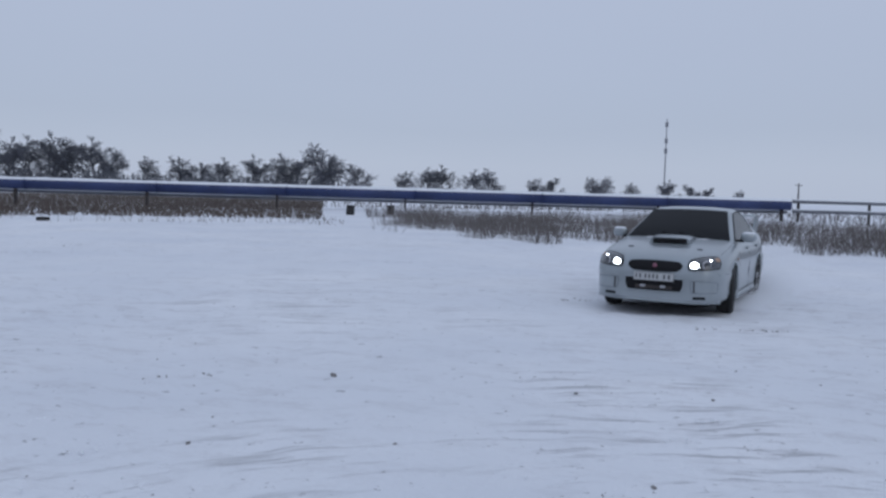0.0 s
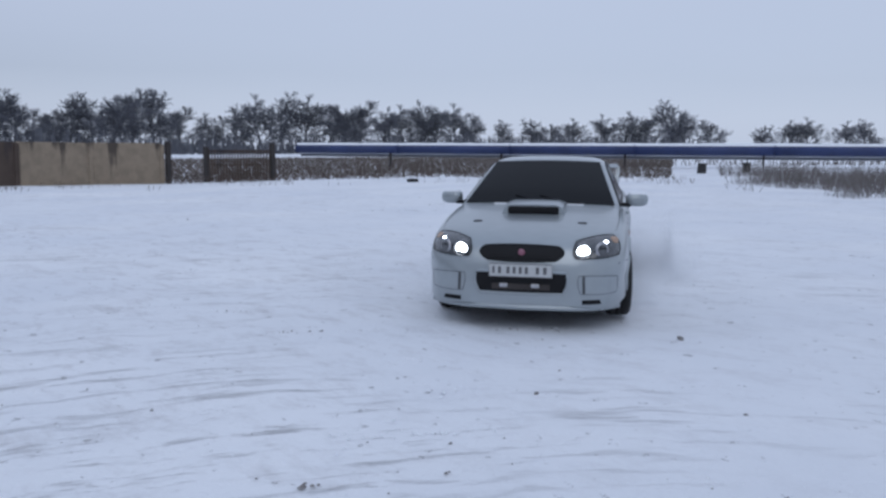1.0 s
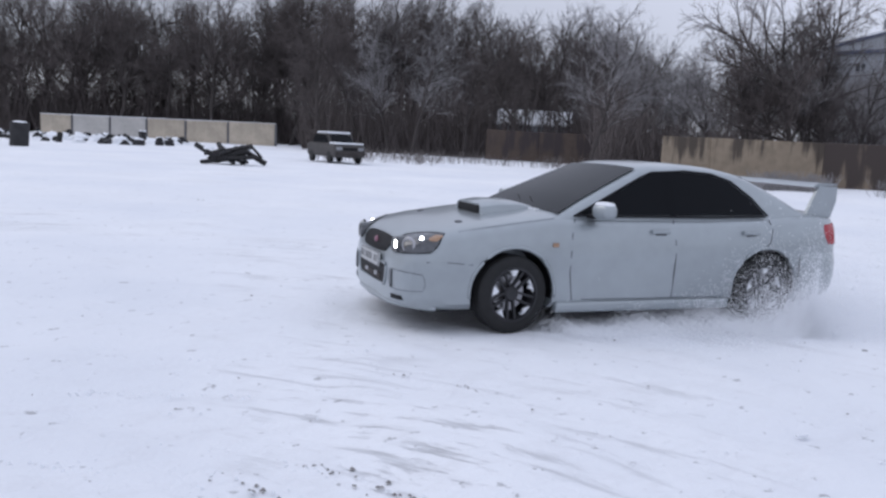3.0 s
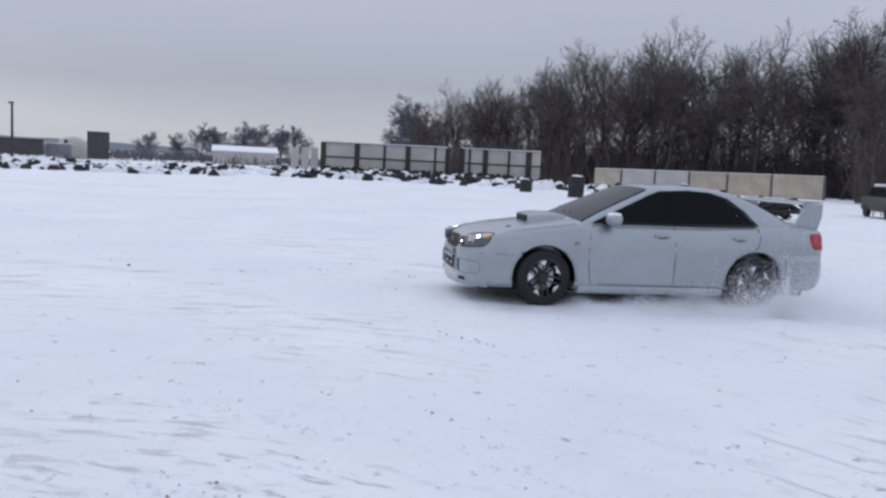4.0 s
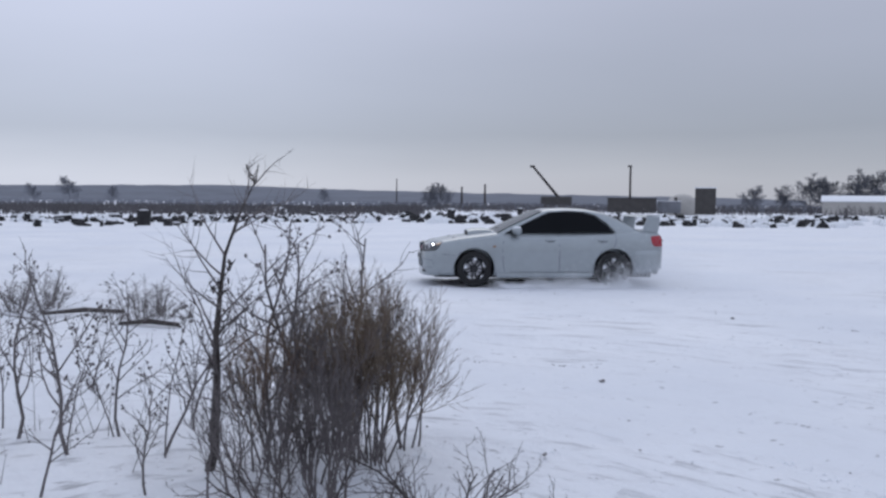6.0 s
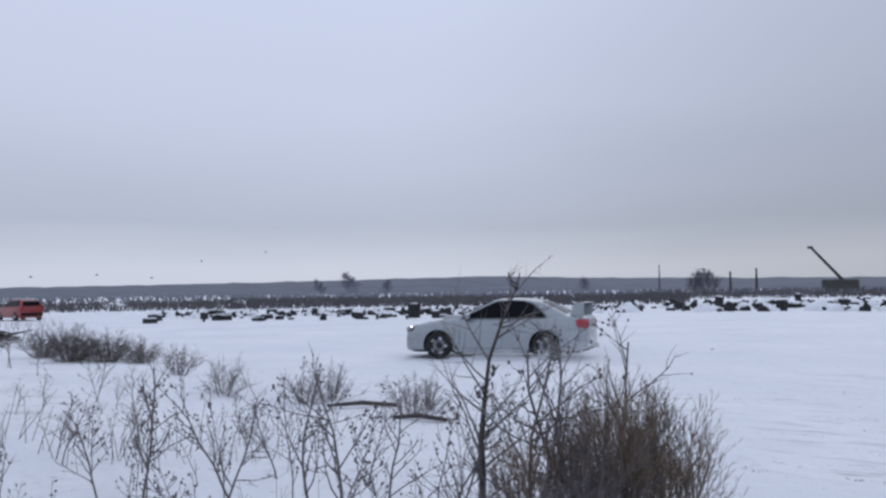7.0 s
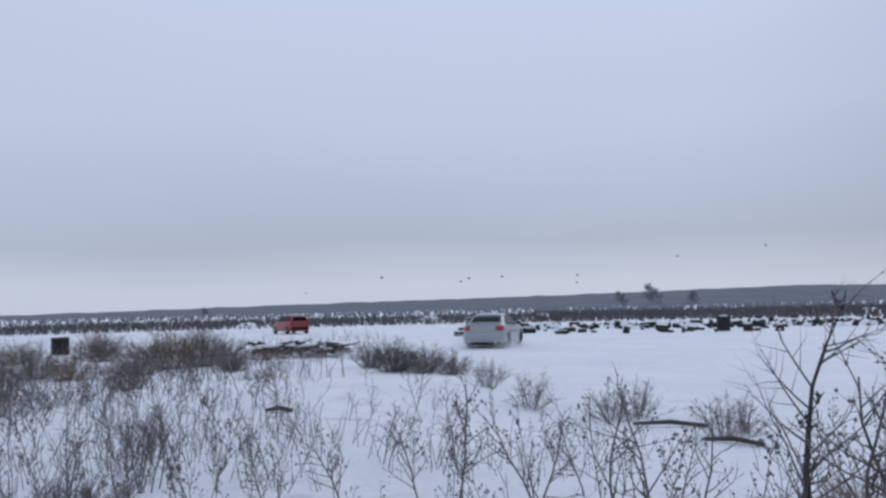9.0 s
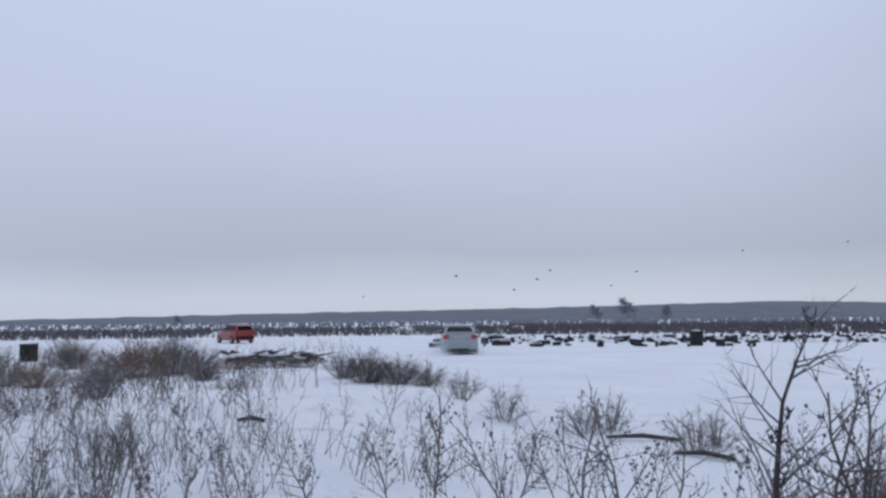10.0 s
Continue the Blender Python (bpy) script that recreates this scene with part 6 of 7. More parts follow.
def build_woods():
    rng = random.Random(21)
    tall = [tree_pair(100 + i, 12, 0.20, TALL, BARK, TWIGS) for i in range(5)]
    frost = [tree_pair(130 + i, 12, 0.17, TALL, BARK, FROSTED) for i in range(2)]
    az_t = (119, 124, 128, 131, 136, 142, 149, 156, 160, 165, 170, 174, 178, 180.5, 182.5)
    el_t = (6.0, 6.2, 6.0, 6.6, 8.6, 8.8, 9.7, 9.2, 8.0, 8.3, 7.4, 6.3, 5.4, 4.0, 3.2)
    n = 0
    for layer, (d0, d1, k, f) in enumerate(((66, 74, 20, 0.82), (80, 92, 42, 0.97), (96, 120, 54, 1.05))):
        for i in range(k):
            az = 131 + 51 * (i + rng.random()) / k
            d = rng.uniform(d0, d1)
            if 154 < az < 171 and d < 90:
                d = rng.uniform(90, 98)
            if az > 171:
                d = rng.uniform(98, 125)
            el = float(np.interp(az, az_t, el_t)) * f * rng.uniform(0.80, 1.05)
            h = math.tan(radians(el)) * d + 1.4
            kind = rng.choice(frost) if az < 150 and rng.random() < 0.25 else rng.choice(tall)
            plant(kind, stand(az, d, 0, rng.uniform(0, 360), 0, 0, h / 12.0), "bare dark deciduous tree at the wood's edge" if kind in tall else "bare tree with frost on its twigs", "wood beyond the field")
            n += 1
    for az, d, el in ((119.8, 42.5, 8.6), (125.4, 42, 6.6), (133.4, 46, 9.3), (122.6, 60, 5.6), (127.5, 58, 6.0), (130.3, 56, 6.6), (117.4, 47, 7.6), (116.0, 58, 5.2), (121.0, 66, 6.0), (129.0, 68, 5.6), (124.0, 72, 5.6), (113.5, 46, 3.2), (106.0, 50, 2.0)):
        h = math.tan(radians(el)) * d + 1.3
        plant(rng.choice(frost), stand(az, d, 0, rng.uniform(0, 360), 0, 0, h / 12.0), "bare tree with frosted twigs behind the fence", "trees behind the fence")
    for i in range(20):
        az, d = 108 + 11.5 * (i + rng.random()) / 20, rng.uniform(46, 60)
        h = math.tan(radians(rng.uniform(2.2, 3.6 + 0.22 * (az - 108)))) * d + 1.3
        plant(rng.choice(frost), stand(az, d, 0, rng.uniform(0, 360), 0, 0, h / 12.0), "small bare frosted tree behind the fence", "trees behind the fence")
    for az, d, el in ((118.9, 43, 10.6), (119.9, 42.5, 10.9), (121.0, 44, 10.2), (123.2, 42, 8.8), (121.7, 41.5, 8.0), (118.7, 43, 4.6), (117.3, 43, 4.3), (120.4, 42.5, 7.4), (116.3, 44, 3.8), (124.3, 44, 7.4), (119.4, 44, 5.2)):
        h = math.tan(radians(el)) * d + 1.3
        plant(rng.choice(tall), stand(az, d, 0, rng.uniform(0, 360), 0, 0, h / 12.0), "bare dark tree close behind the fence", "trees behind the fence")
    for i in range(22):
        az = 118.5 + 16 * (i + rng.random()) / 22
        d = rng.uniform(58, 92)
        el = float(np.interp(az, az_t, el_t)) * rng.uniform(0.82, 1.03)
        h = math.tan(radians(el)) * d + 1.4
        plant(rng.choice(tall + frost[:1]), stand(az, d, 0, rng.uniform(0, 360), 0, 0, h / 12.0), "bare dark deciduous tree behind the fence", "trees behind the fence")
    # undergrowth that closes the wood
    g = Geo()
    for i in range(19000):
        az = rng.uniform(117, 181.5)
        d = rng.uniform(92, 126) if az > 153 else rng.uniform(70, 120) if az > 133 else rng.uniform(48, 90)
        p = at(az, d)
        h = rng.uniform(1.2, 7.5) * float(np.interp(az, (117, 124, 129, 134, 172, 177, 182), (0.25, 0.45, 0.5, 1, 0.9, 0.7, 0.35)))
        q = p + Vector((rng.gauss(0, 0.22) * h, rng.gauss(0, 0.22) * h, h))
        g.tube([p, p.lerp(q, 0.5) + Vector((rng.gauss(0, 0.3), rng.gauss(0, 0.3), 0)), q], [0.055, 0.04, 0.014], 3, False)
    thing("undergrowth", Matrix(), "dense bare brown undergrowth among the trees", "undergrowth", "", g.mesh("undergrowth", TWIGS), "stuff")
    # the far tree line, distance haze carried by its twig colours
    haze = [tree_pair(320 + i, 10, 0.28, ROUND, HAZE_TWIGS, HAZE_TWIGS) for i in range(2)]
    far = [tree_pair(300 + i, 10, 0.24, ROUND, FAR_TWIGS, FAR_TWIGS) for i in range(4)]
    line = ((110.5, 1.2), (106.5, 1.6), (103, 1.6), (100.2, 2.2), (98.4, 1.7), (96.9, 2.8), (94.9, 2.1), (93.0, 2.8), (91.2, 2.1), (89.4, 2.0), (87.7, 2.3), (86.0, 2.1), (84.5, 2.3), (82.8, 2.5), (81.0, 3.1), (79.0, 3.7), (77.6, 3.2), (76.3, 3.2),
            (74.6, 2.2), (72.0, 2.7), (70.6, 3.3), (69.4, 3.5), (67.9, 3.1), (66.6, 3.0), (65.0, 2.1), (63.6, 2.8), (62.3, 2.9), (61.0, 3.0), (59.6, 3.0), (58.4, 3.0), (56.8, 2.1), (55, 1.6), (53.2, 1.9), (51.6, 2.6), (50.3, 2.7), (49.0, 2.6), (47.6, 2.3), (46.2, 2.2), (44.9, 2.5),
            (43.4, 2.0), (42.0, 2.1), (40.8, 2.3), (39.6, 2.2), (38.3, 2.2), (36.8, 1.7), (35.4, 1.3), (33.6, 1.5), (31.8, 1.2), (30.3, 1.4), (28.4, 1.6), (27.0, 1.7), (25.6, 1.7), (24.1, 2.3), (22.8, 1.9), (21.7, 1.4), (18.2, 1.1), (17.0, 1.25), (15.6, 1.4), (13.8, 1.2), (12.6, 1.25),
            (9.4, 0.9), (8.2, 0.95), (5.8, 1.05), (4.8, 1.0), (2.8, 0.7), (0.6, 0.9), (359.2, 0.85), (358.0, 0.7), (356, 0.5))
    for az, el in line:
        d = rng.uniform(205, 260)
        el *= 0.86 if az > 60 else 1.0
        h = math.tan(radians(el)) * d + 2.0
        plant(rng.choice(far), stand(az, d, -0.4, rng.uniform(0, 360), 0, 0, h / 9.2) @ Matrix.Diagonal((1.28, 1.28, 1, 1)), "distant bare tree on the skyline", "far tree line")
    for az, el in ((199.1, 0.9), (197.5, 0.9), (195.9, 1.4), (195.0, 1.3), (193.2, 1.5), (192.2, 1.6), (190.6, 1.5), (189.6, 1.6), (219.8, 0.95), (220.6, 0.8), (182.0, 3.3), (181.2, 2.9), (182.6, 2.4)):
        d = rng.uniform(150, 175)
        h = math.tan(radians(el)) * d + 1.8
        plant(rng.choice(far), stand(az, d, -0.2, rng.uniform(0, 360), 0, 0, h / 9.2) @ Matrix.Diagonal((1.2, 1.2, 1, 1)), "distant rounded bare tree", "trees beyond the yard")
    for az, el, w in ((243.9, 1.1, 1), (246.0, 0.7, 1), (274.2, 0.3, 1), (227.8, 0.6, 1), (241.5, 0.6, 1)):
        d = 560
        h = math.tan(radians(el)) * d + 3.5
        plant(rng.choice(haze), stand(az, d, -1.5, rng.uniform(0, 360), 0, 0, h / 9.2), "distant tree in haze-paled colour below the ridge", "trees below the ridge")
    # low scrub between the tree tops and along the skyline
    g = Geo()
    for i in range(4200):
        az = rng.uniform(22, 112)
        d = rng.uniform(190, 250)
        p = at(az, d)
        h = rng.uniform(1.4, 4.6) * (1.35 if az > 60 else 1.0) * (1 + 0.5 * noise.noise((az * 0.3, 0, 0)))
        g.tube([p, p + Vector((rng.gauss(0, 0.8), rng.gauss(0, 0.8), h))], [0.28, 0.06], 3, False)
    thing("far_scrub", Matrix(), "low haze-tinted scrub below the far tree line", "scrub", "", g.mesh("far_scrub", FAR_TWIGS), "stuff")


build_woods()


# ---- dry grass, reeds, scrub ----
def stems(n, zone, hs, rs, lean, material, name, label, seed, forks=0, kind="stuff", cat="grass"):
    """Dead stalks over a stretch of the field; zone gives a bearing and a distance."""
    rng = random.Random(seed)
    g = Geo()
    for i in range(n):
        z = zone(rng)
        if z is None:
            continue
        p = at(*z)
        h = rng.uniform(*hs)
        q = p + Vector((rng.gauss(0, lean) * h, rng.gauss(0, lean) * h, h))
        g.tube([p - Vector((0, 0, 0.03)), q], [rs, rs * 0.35], 3, False)
        for k in range(forks):
            b = p.lerp(q, rng.uniform(0.4, 0.95))
            g.tube([b, b + Vector((rng.gauss(0, 0.5), rng.gauss(0, 0.5), rng.uniform(0.3, 1))) * h * 0.3], [rs * 0.6, rs * 0.25], 3, False)
    return thing(name, Matrix(), label, cat, "", g.mesh(name, material), kind)


def clumpy(rng, a0, a1, d0, d1, freq, cut):
    az, d = rng.uniform(a0, a1), rng.uniform(d0, d1)
    x, y = -d * math.sin(radians(az)), d * math.cos(radians(az))
    return (az, d) if noise.noise((x * freq, y * freq, 1.7)) > cut else None


def reed_zone(rng):
    """The reed bed by the pipe: a pointed tongue that widens to the north."""
    z = clumpy(rng, -22, 21, 24, 52, 0.30, -0.12)
    if z is None:
        return None
    edge = 27 + max(0, (z[0] - 10)) * 0.55
    return z if z[1] > edge - 2.5 * noise.noise((z[0] * 0.4, 0, 0)) else None


stems(22000, reed_zone, (0.15, 0.72), 0.009, 0.38, REED, "reed_bed", "grey-brown dead reeds and brush in the snow", 31, 2)
stems(24000, lambda r: clumpy(r, 24, 58, 43, 120, 0.05, -0.5), (0.12, 0.36), 0.028, 0.6, MEADOW, "brown_meadow", "brown dead meadow grass beyond the snow", 32, 1)
stems(3000, lambda r: clumpy(r, -20, 40, 62, 150, 0.05, -0.3), (0.3, 0.7), 0.04, 0.3, REED, "pale_meadow", "sparse dead grass in the far snow", 33, 1)
stems(2400, lambda r: clumpy(r, 113.5, 123, 33.5, 37.5, 0.6, 0.0), (0.15, 0.7), 0.010, 0.35, FROSTED, "fence_weeds", "dry weeds along the foot of the fence", 34, 2)
stems(900, lambda r: clumpy(r, 20, 70, 36, 43, 0.3, 0.1), (0.08, 0.25), 0.012, 0.3, STRAW, "edge_grass", "tufts of dead grass at the snow's edge", 35, 1)
stems(1800, lambda r: clumpy(r, 128, 152, 44, 64, 0.2, -0.1), (0.2, 0.7), 0.016, 0.3, REED, "wood_edge_weeds", "dry weeds at the edge of the wood", 36, 2)
stems(11000, lambda r: clumpy(r, 221, 252, 84, 160, 0.035, -0.9) if r.random() < 0.5 else clumpy(r, 250, 296, 86, 155, 0.035, -0.42), (0.3, 0.95), 0.075, 0.4, BRUSH_FAR, "far_scrub", "dark belt of low scrub across the plain", 37, 1, cat="scrub")
stems(3500, lambda r: (r.uniform(186, 224), r.uniform(120, 190)), (0.4, 1.5), 0.06, 0.3, BRUSH_FAR, "yard_scrub", "dark low scrub behind the yard", 38, 1, cat="scrub")
stems(2200, lambda r: clumpy(r, 262, 300, 17, 50, 0.30, 0.12), (0.2, 0.7), 0.008, 0.3, STRAW, "dry_grass", "brown dead grass on the snowbank", 39, 2)
stems(1500, lambda r: clumpy(r, 254, 300, 7, 20, 0.38, 0.17), (0.12, 0.5), 0.0045, 0.3, GREY_TWIG, "bank_weeds", "thin dead weeds poking out of the snow", 40, 2)
stems(2000, lambda r: clumpy(r, 266, 300, 7, 28, 0.5, 0.24), (0.1, 0.55), 0.0045, 0.25, WEED, "bank_brush", "grey-brown dead stalks thick on the snowbank", 45, 2)
stems(900, lambda r: clumpy(r, 232, 296, 4.4, 10, 0.75, 0.12), (0.10, 0.42), 0.003, 0.3, GREY_TWIG, "near_weeds", "thin dead weeds poking out of the snow", 41, 2)


# Scrub fades into the distance by its haze-paled colour.
stems(9000, lambda r: (r.uniform(186, 252), 160 + 900 * r.random() ** 1.5) if r.random() < 0.6 else (r.uniform(250, 300), 215 + 845 * r.random()), (0.4, 1.3), 0.45, 0.2, HAZE_TWIGS, "plain_scrub", "haze-paled scrub covering the far plain", 42, 0, cat="scrub")


# ---- near bushes ----
def dome_mesh(seed, n, h, spread, r, forks, material):
    """A rounded bare bush: stems that end all over a dome, with fine forked twigs."""
    rng = random.Random(seed)
    g = Geo()
    for i in range(n):
        a, q = rng.uniform(0, 6.283), rng.random() ** 0.6
        top = h * math.sqrt(max(0.06, 1 - q * q)) * rng.uniform(0.55, 1.1)
        e = Vector((math.cos(a) * q * spread, math.sin(a) * q * spread, top))
        b = Vector((e.x * 0.25 + rng.gauss(0, 0.03), e.y * 0.25 + rng.gauss(0, 0.03), -0.04))
        m1 = b.lerp(e, 0.5) + Vector((rng.gauss(0, 0.04), rng.gauss(0, 0.04), 0.04)) * spread
        g.tube([b, m1, e], [r, r * 0.75, r * 0.35], 3, False)
        for f in range(forks):
            t = rng.uniform(0.3, 1)
            c = b.lerp(m1, t * 2) if t < 0.5 else m1.lerp(e, t * 2 - 1)
            g.tube([c, c + Vector((rng.gauss(0, 0.6), rng.gauss(0, 0.6), rng.uniform(0.0, 1.0))) * h * 0.22], [r * 0.55, r * 0.25], 3, False)
    return g.mesh("twig_clump", material)


SHRUB = dict(seg=(6, 4, 3, 2), bend=0.16, lift=0.03, tip=0.35, levels=2, wood=0, kids=(11, 4), angle=(25, 62), ratio=(0.40, 0.42), thin=(0.5, 0.6), min=0.0022)
SHRUB["from"] = (0.25, 0.3)


BROOM = dict(seg=(7, 5, 3, 2), bend=0.09, lift=0.07, tip=0.3, levels=3, wood=0, kids=(13, 6, 3), angle=(12, 40), ratio=(0.50, 0.48, 0.5), thin=(0.36, 0.55, 0.7), min=0.0014)
BROOM["from"] = (0.30, 0.25, 0.3)
SPRAWL = dict(seg=(7, 5, 3, 2), bend=0.13, lift=0.05, tip=0.35, levels=3, wood=0, kids=(8, 3, 2), angle=(22, 60), ratio=(0.48, 0.48, 0.5), thin=(0.5, 0.6, 0.7), min=0.0016)
SPRAWL["from"] = (0.25, 0.25, 0.3)


def shrub_pair(seed, h, r):
    """A knee-high dead plant with forked side shoots that carry dried seed heads."""
    rng = random.Random(seed)
    tr, cr = Geo(), Geo()
    grow(rng, tr, cr, Vector((0, 0, -0.05)), Vector((rng.gauss(0, 0.22), rng.gauss(0, 0.22), 1)).normalized(), h, r, 0, SHRUB)
    heads = Geo()
    for k in range(70):
        c = Vector(cr.v[rng.randrange(len(cr.v))])
        rr = rng.uniform(0.004, 0.009)
        heads.tube([c - Vector((0, 0, rr)), c, c + Vector((0, 0, rr))], [rr * 0.3, rr, rr * 0.3], 5, False)
    return tr.mesh("stalk", WEED, True), cr.mesh("side_shoot", WEED), heads.mesh("seed_head", WEED)


def weed_mesh(seed, h, side, material=None):
    """One dead stalk with side shoots and seed heads."""
    rng = random.Random(seed)
    g = Geo()
    pts = [Vector((0, 0, -0.05))]
    d = Vector((rng.gauss(0, 0.10), rng.gauss(0, 0.10), 1))
    for k in range(6):
        d = (d + Vector((rng.gauss(0, 0.09), rng.gauss(0, 0.09), 0))).normalized()
        pts.append(pts[-1] + d * h / 6)
    g.tube(pts, [0.006 - 0.0007 * k for k in range(7)], 4, False)
    for i in range(side):
        t = rng.uniform(0.25, 0.98) * 6
        b = pts[int(t)].lerp(pts[min(int(t) + 1, 6)], t - int(t))
        a = rng.uniform(0, 6.283)
        L = h * rng.uniform(0.10, 0.32) * (1.2 - t / 8)
        m1 = b + Vector((math.cos(a) * 0.55, math.sin(a) * 0.55, 0.45)) * L
        e = m1 + Vector((math.cos(a) * 0.25, math.sin(a) * 0.25, 0.6)) * L * rng.uniform(0.3, 1)
        g.tube([b, m1, e], [0.0034, 0.0026, 0.0016], 3, False)
        for s in range(3):
            c = m1.lerp(e, rng.random()) + Vector((rng.gauss(0, 0.01), rng.gauss(0, 0.01), 0))
            rr = rng.uniform(0.006, 0.012)
            g.tube([c - Vector((0, 0, rr)), c, c + Vector((0, 0, rr))], [rr * 0.3, rr, rr * 0.3], 4, False)
    return g.mesh("stalk", material or WEED)


def build_near_plants():
    rng = random.Random(77)
    # young tree with a knotted, leaning stem
    tr, cr = Geo(), Geo()
    sp = dict(SAPLING)
    r2 = random.Random(9)
    side = Vector((-math.cos(radians(232)), -math.sin(radians(232)), 0))
    lean = (Vector((0, 0, 1)) - side * 0.28).normalized()
    grow(r2, tr, cr, Vector((0, 0, -0.1)), lean, 1.76, 0.030, 0, sp)
    for i in range(90):
        # buds and knots along the stem
        v = Vector(tr.v[r2.randrange(len(tr.v))])
        tr.tube([v, v + Vector((r2.gauss(0, 0.5), r2.gauss(0, 0.5), 0.7)) * 0.045], [0.009 - 0.0035 * max(v.z, 0), 0.002], 4)
    t = thing("sapling", stand(235.9, 4.7), "bare young tree with knotted leaning stem", "tree")
    part("trunk", tr.mesh("trunk", BARK, True), t)
    part("crown", cr.mesh("crown", WEED), t)
    # the thick olive-brown bush, its dark neighbours and the low sprawling ones
    for az, d, kind, n, h, s, mt, lab in ((224.5, 4.75, BROOM, 15, 1.02, 0.12, OLIVE_TWIG, "dense olive-brown bare bush growing from the snow"), (222.3, 5.0, BROOM, 8, 0.92, 0.12, RUSTY_TWIG, "thin reddish-brown bare bush"),
                                          (226.2, 4.9, BROOM, 10, 0.98, 0.12, RUSTY_TWIG, "thin reddish-brown bare bush"), (229.0, 4.5, BROOM, 9, 0.80, 0.22, WEED, "thin bare bush with dark twigs"), (233.2, 4.2, BROOM, 7, 0.62, 0.20, WEED, "thin bare bush with dark twigs"),
                                          (227.2, 5.1, BROOM, 8, 1.0, 0.16, WEED, "thin bare bush with dark twigs"), (219.8, 3.6, SPRAWL, 8, 0.66, 0.06, WEED, "low sprawling bush of forked bare branches"), (225.0, 3.4, SPRAWL, 7, 0.62, 0.06, WEED, "low sprawling bush of forked bare branches"),
                                          (215.4, 3.45, SPRAWL, 6, 0.44, 0.05, WEED, "low sprawling bush of forked bare branches"), (229.8, 3.6, SPRAWL, 7, 0.60, 0.06, WEED, "low sprawling bush of forked bare branches"),
                                          (228.2, 4.05, BROOM, 8, 0.66, 0.14, WEED, "thin bare bush with dark twigs"), (231.4, 4.7, BROOM, 8, 0.84, 0.14, RUSTY_TWIG, "thin reddish-brown bare bush"),
                                          (281.2, 6.0, BROOM, 8, 0.62, 0.16, WEED, "thin bare bush with dark twigs"), (284.6, 5.6, BROOM, 9, 0.66, 0.2, WEED, "thin bare bush with dark twigs"), (278.2, 7.4, BROOM, 7, 0.66, 0.16, ASHEN_TWIG, "thin bare bush with ashen twigs")):
        b = thing("bush", stand(az, d), lab, "bush", "bushes by the path")
        stemd = WEED if kind is BROOM else BARK
        for q in range(n):
            tr, cr = Geo(), Geo()
            r2 = random.Random(int(az * 10) + q)
            a = 6.283 * (q + r2.random()) / n
            out = Vector((math.cos(a), math.sin(a), 0))
            steep = r2.uniform(0.06, 0.38) if kind is BROOM else r2.uniform(0.5, 2.2)
            grow(r2, tr, cr, out * s * r2.random() - Vector((0, 0, 0.04)), (Vector((0, 0, 1)) + out * steep).normalized(), h * r2.uniform(0.6, 0.95), 0.0075 if kind is BROOM else 0.0085, 0, kind)
            st = part("stem", tr.mesh("stem", stemd, True), b)
            part("twig_clump", cr.mesh("twig_clump", mt), st)
    bank = [(261.8, 21.0, 0.85, 0.95, 150), (259.6, 20.6, 0.75, 0.8, 110), (257.6, 20.2, 0.6, 0.6, 80), (263.4, 22.5, 0.7, 0.8, 90), (255.4, 15.5, 0.5, 0.55, 70), (247.0, 11.8, 0.38, 0.55, 70), (245.3, 12.4, 0.42, 0.5, 60), (239.8, 10.6, 0.42, 0.5, 70), (238.6, 11.0, 0.4, 0.4, 50),
            (252.5, 12.6, 0.45, 0.5, 60), (268.0, 27, 0.6, 0.9, 80), (266.2, 28, 0.55, 1.0, 80), (270.5, 26, 0.7, 1.0, 90), (272.5, 23.5, 0.9, 1.0, 130), (274.5, 22.5, 1.0, 1.0, 140), (276.5, 24, 0.95, 1.1, 130), (278.5, 22, 0.9, 1.0, 120), (280.5, 25, 0.8, 1.0, 100), (282.5, 20, 0.85, 0.9, 110),
            (284.5, 22, 0.9, 1.0, 110), (286.5, 18, 0.9, 0.9, 110), (277.5, 30, 0.9, 1.2, 100), (273.0, 32, 0.8, 1.3, 100), (281.0, 33, 0.9, 1.3, 100), (285.5, 31, 0.9, 1.4, 100), (269.5, 34, 0.6, 1.0, 70), (279.0, 15.5, 0.55, 0.6, 70), (283.0, 14.0, 0.6, 0.7, 80), (286.0, 12.5, 0.6, 0.6, 80), (271.0, 13.2, 0.35, 0.5, 50)]
    vary = random.Random(63)
    for az, d, h, s, n in bank:
        if az > 267:
            d, h, s = d * vary.uniform(0.92, 1.12), h * vary.uniform(0.45, 1.35), s * vary.uniform(0.7, 1.1)
        b = thing("bush", stand(az, d), "bare grey-brown bush on the snowbank" if az < 268 else "bare reddish-brown bush on the snowbank", "bush", "bushes on the bank")
        for q in range(3):
            near = d < 16
            part("twig_clump", dome_mesh(int(az * 7) + q, n // (5 if near else 3), h * (1.25 if near else 1), s, 0.0042 if near else 0.0065, 9, GREY_TWIG if az < 268 or int(az * 2) % 3 == 0 else RUSTY_TWIG if int(az * 2) % 3 == 1 else ASHEN_TWIG), b)
    # forked dead plants in front
    shrubs = [shrub_pair(700 + i, h, r) for i, (h, r) in enumerate(((1.05, 0.011), (0.9, 0.010), (1.15, 0.012), (0.8, 0.009), (1.0, 0.010), (0.7, 0.009)))]
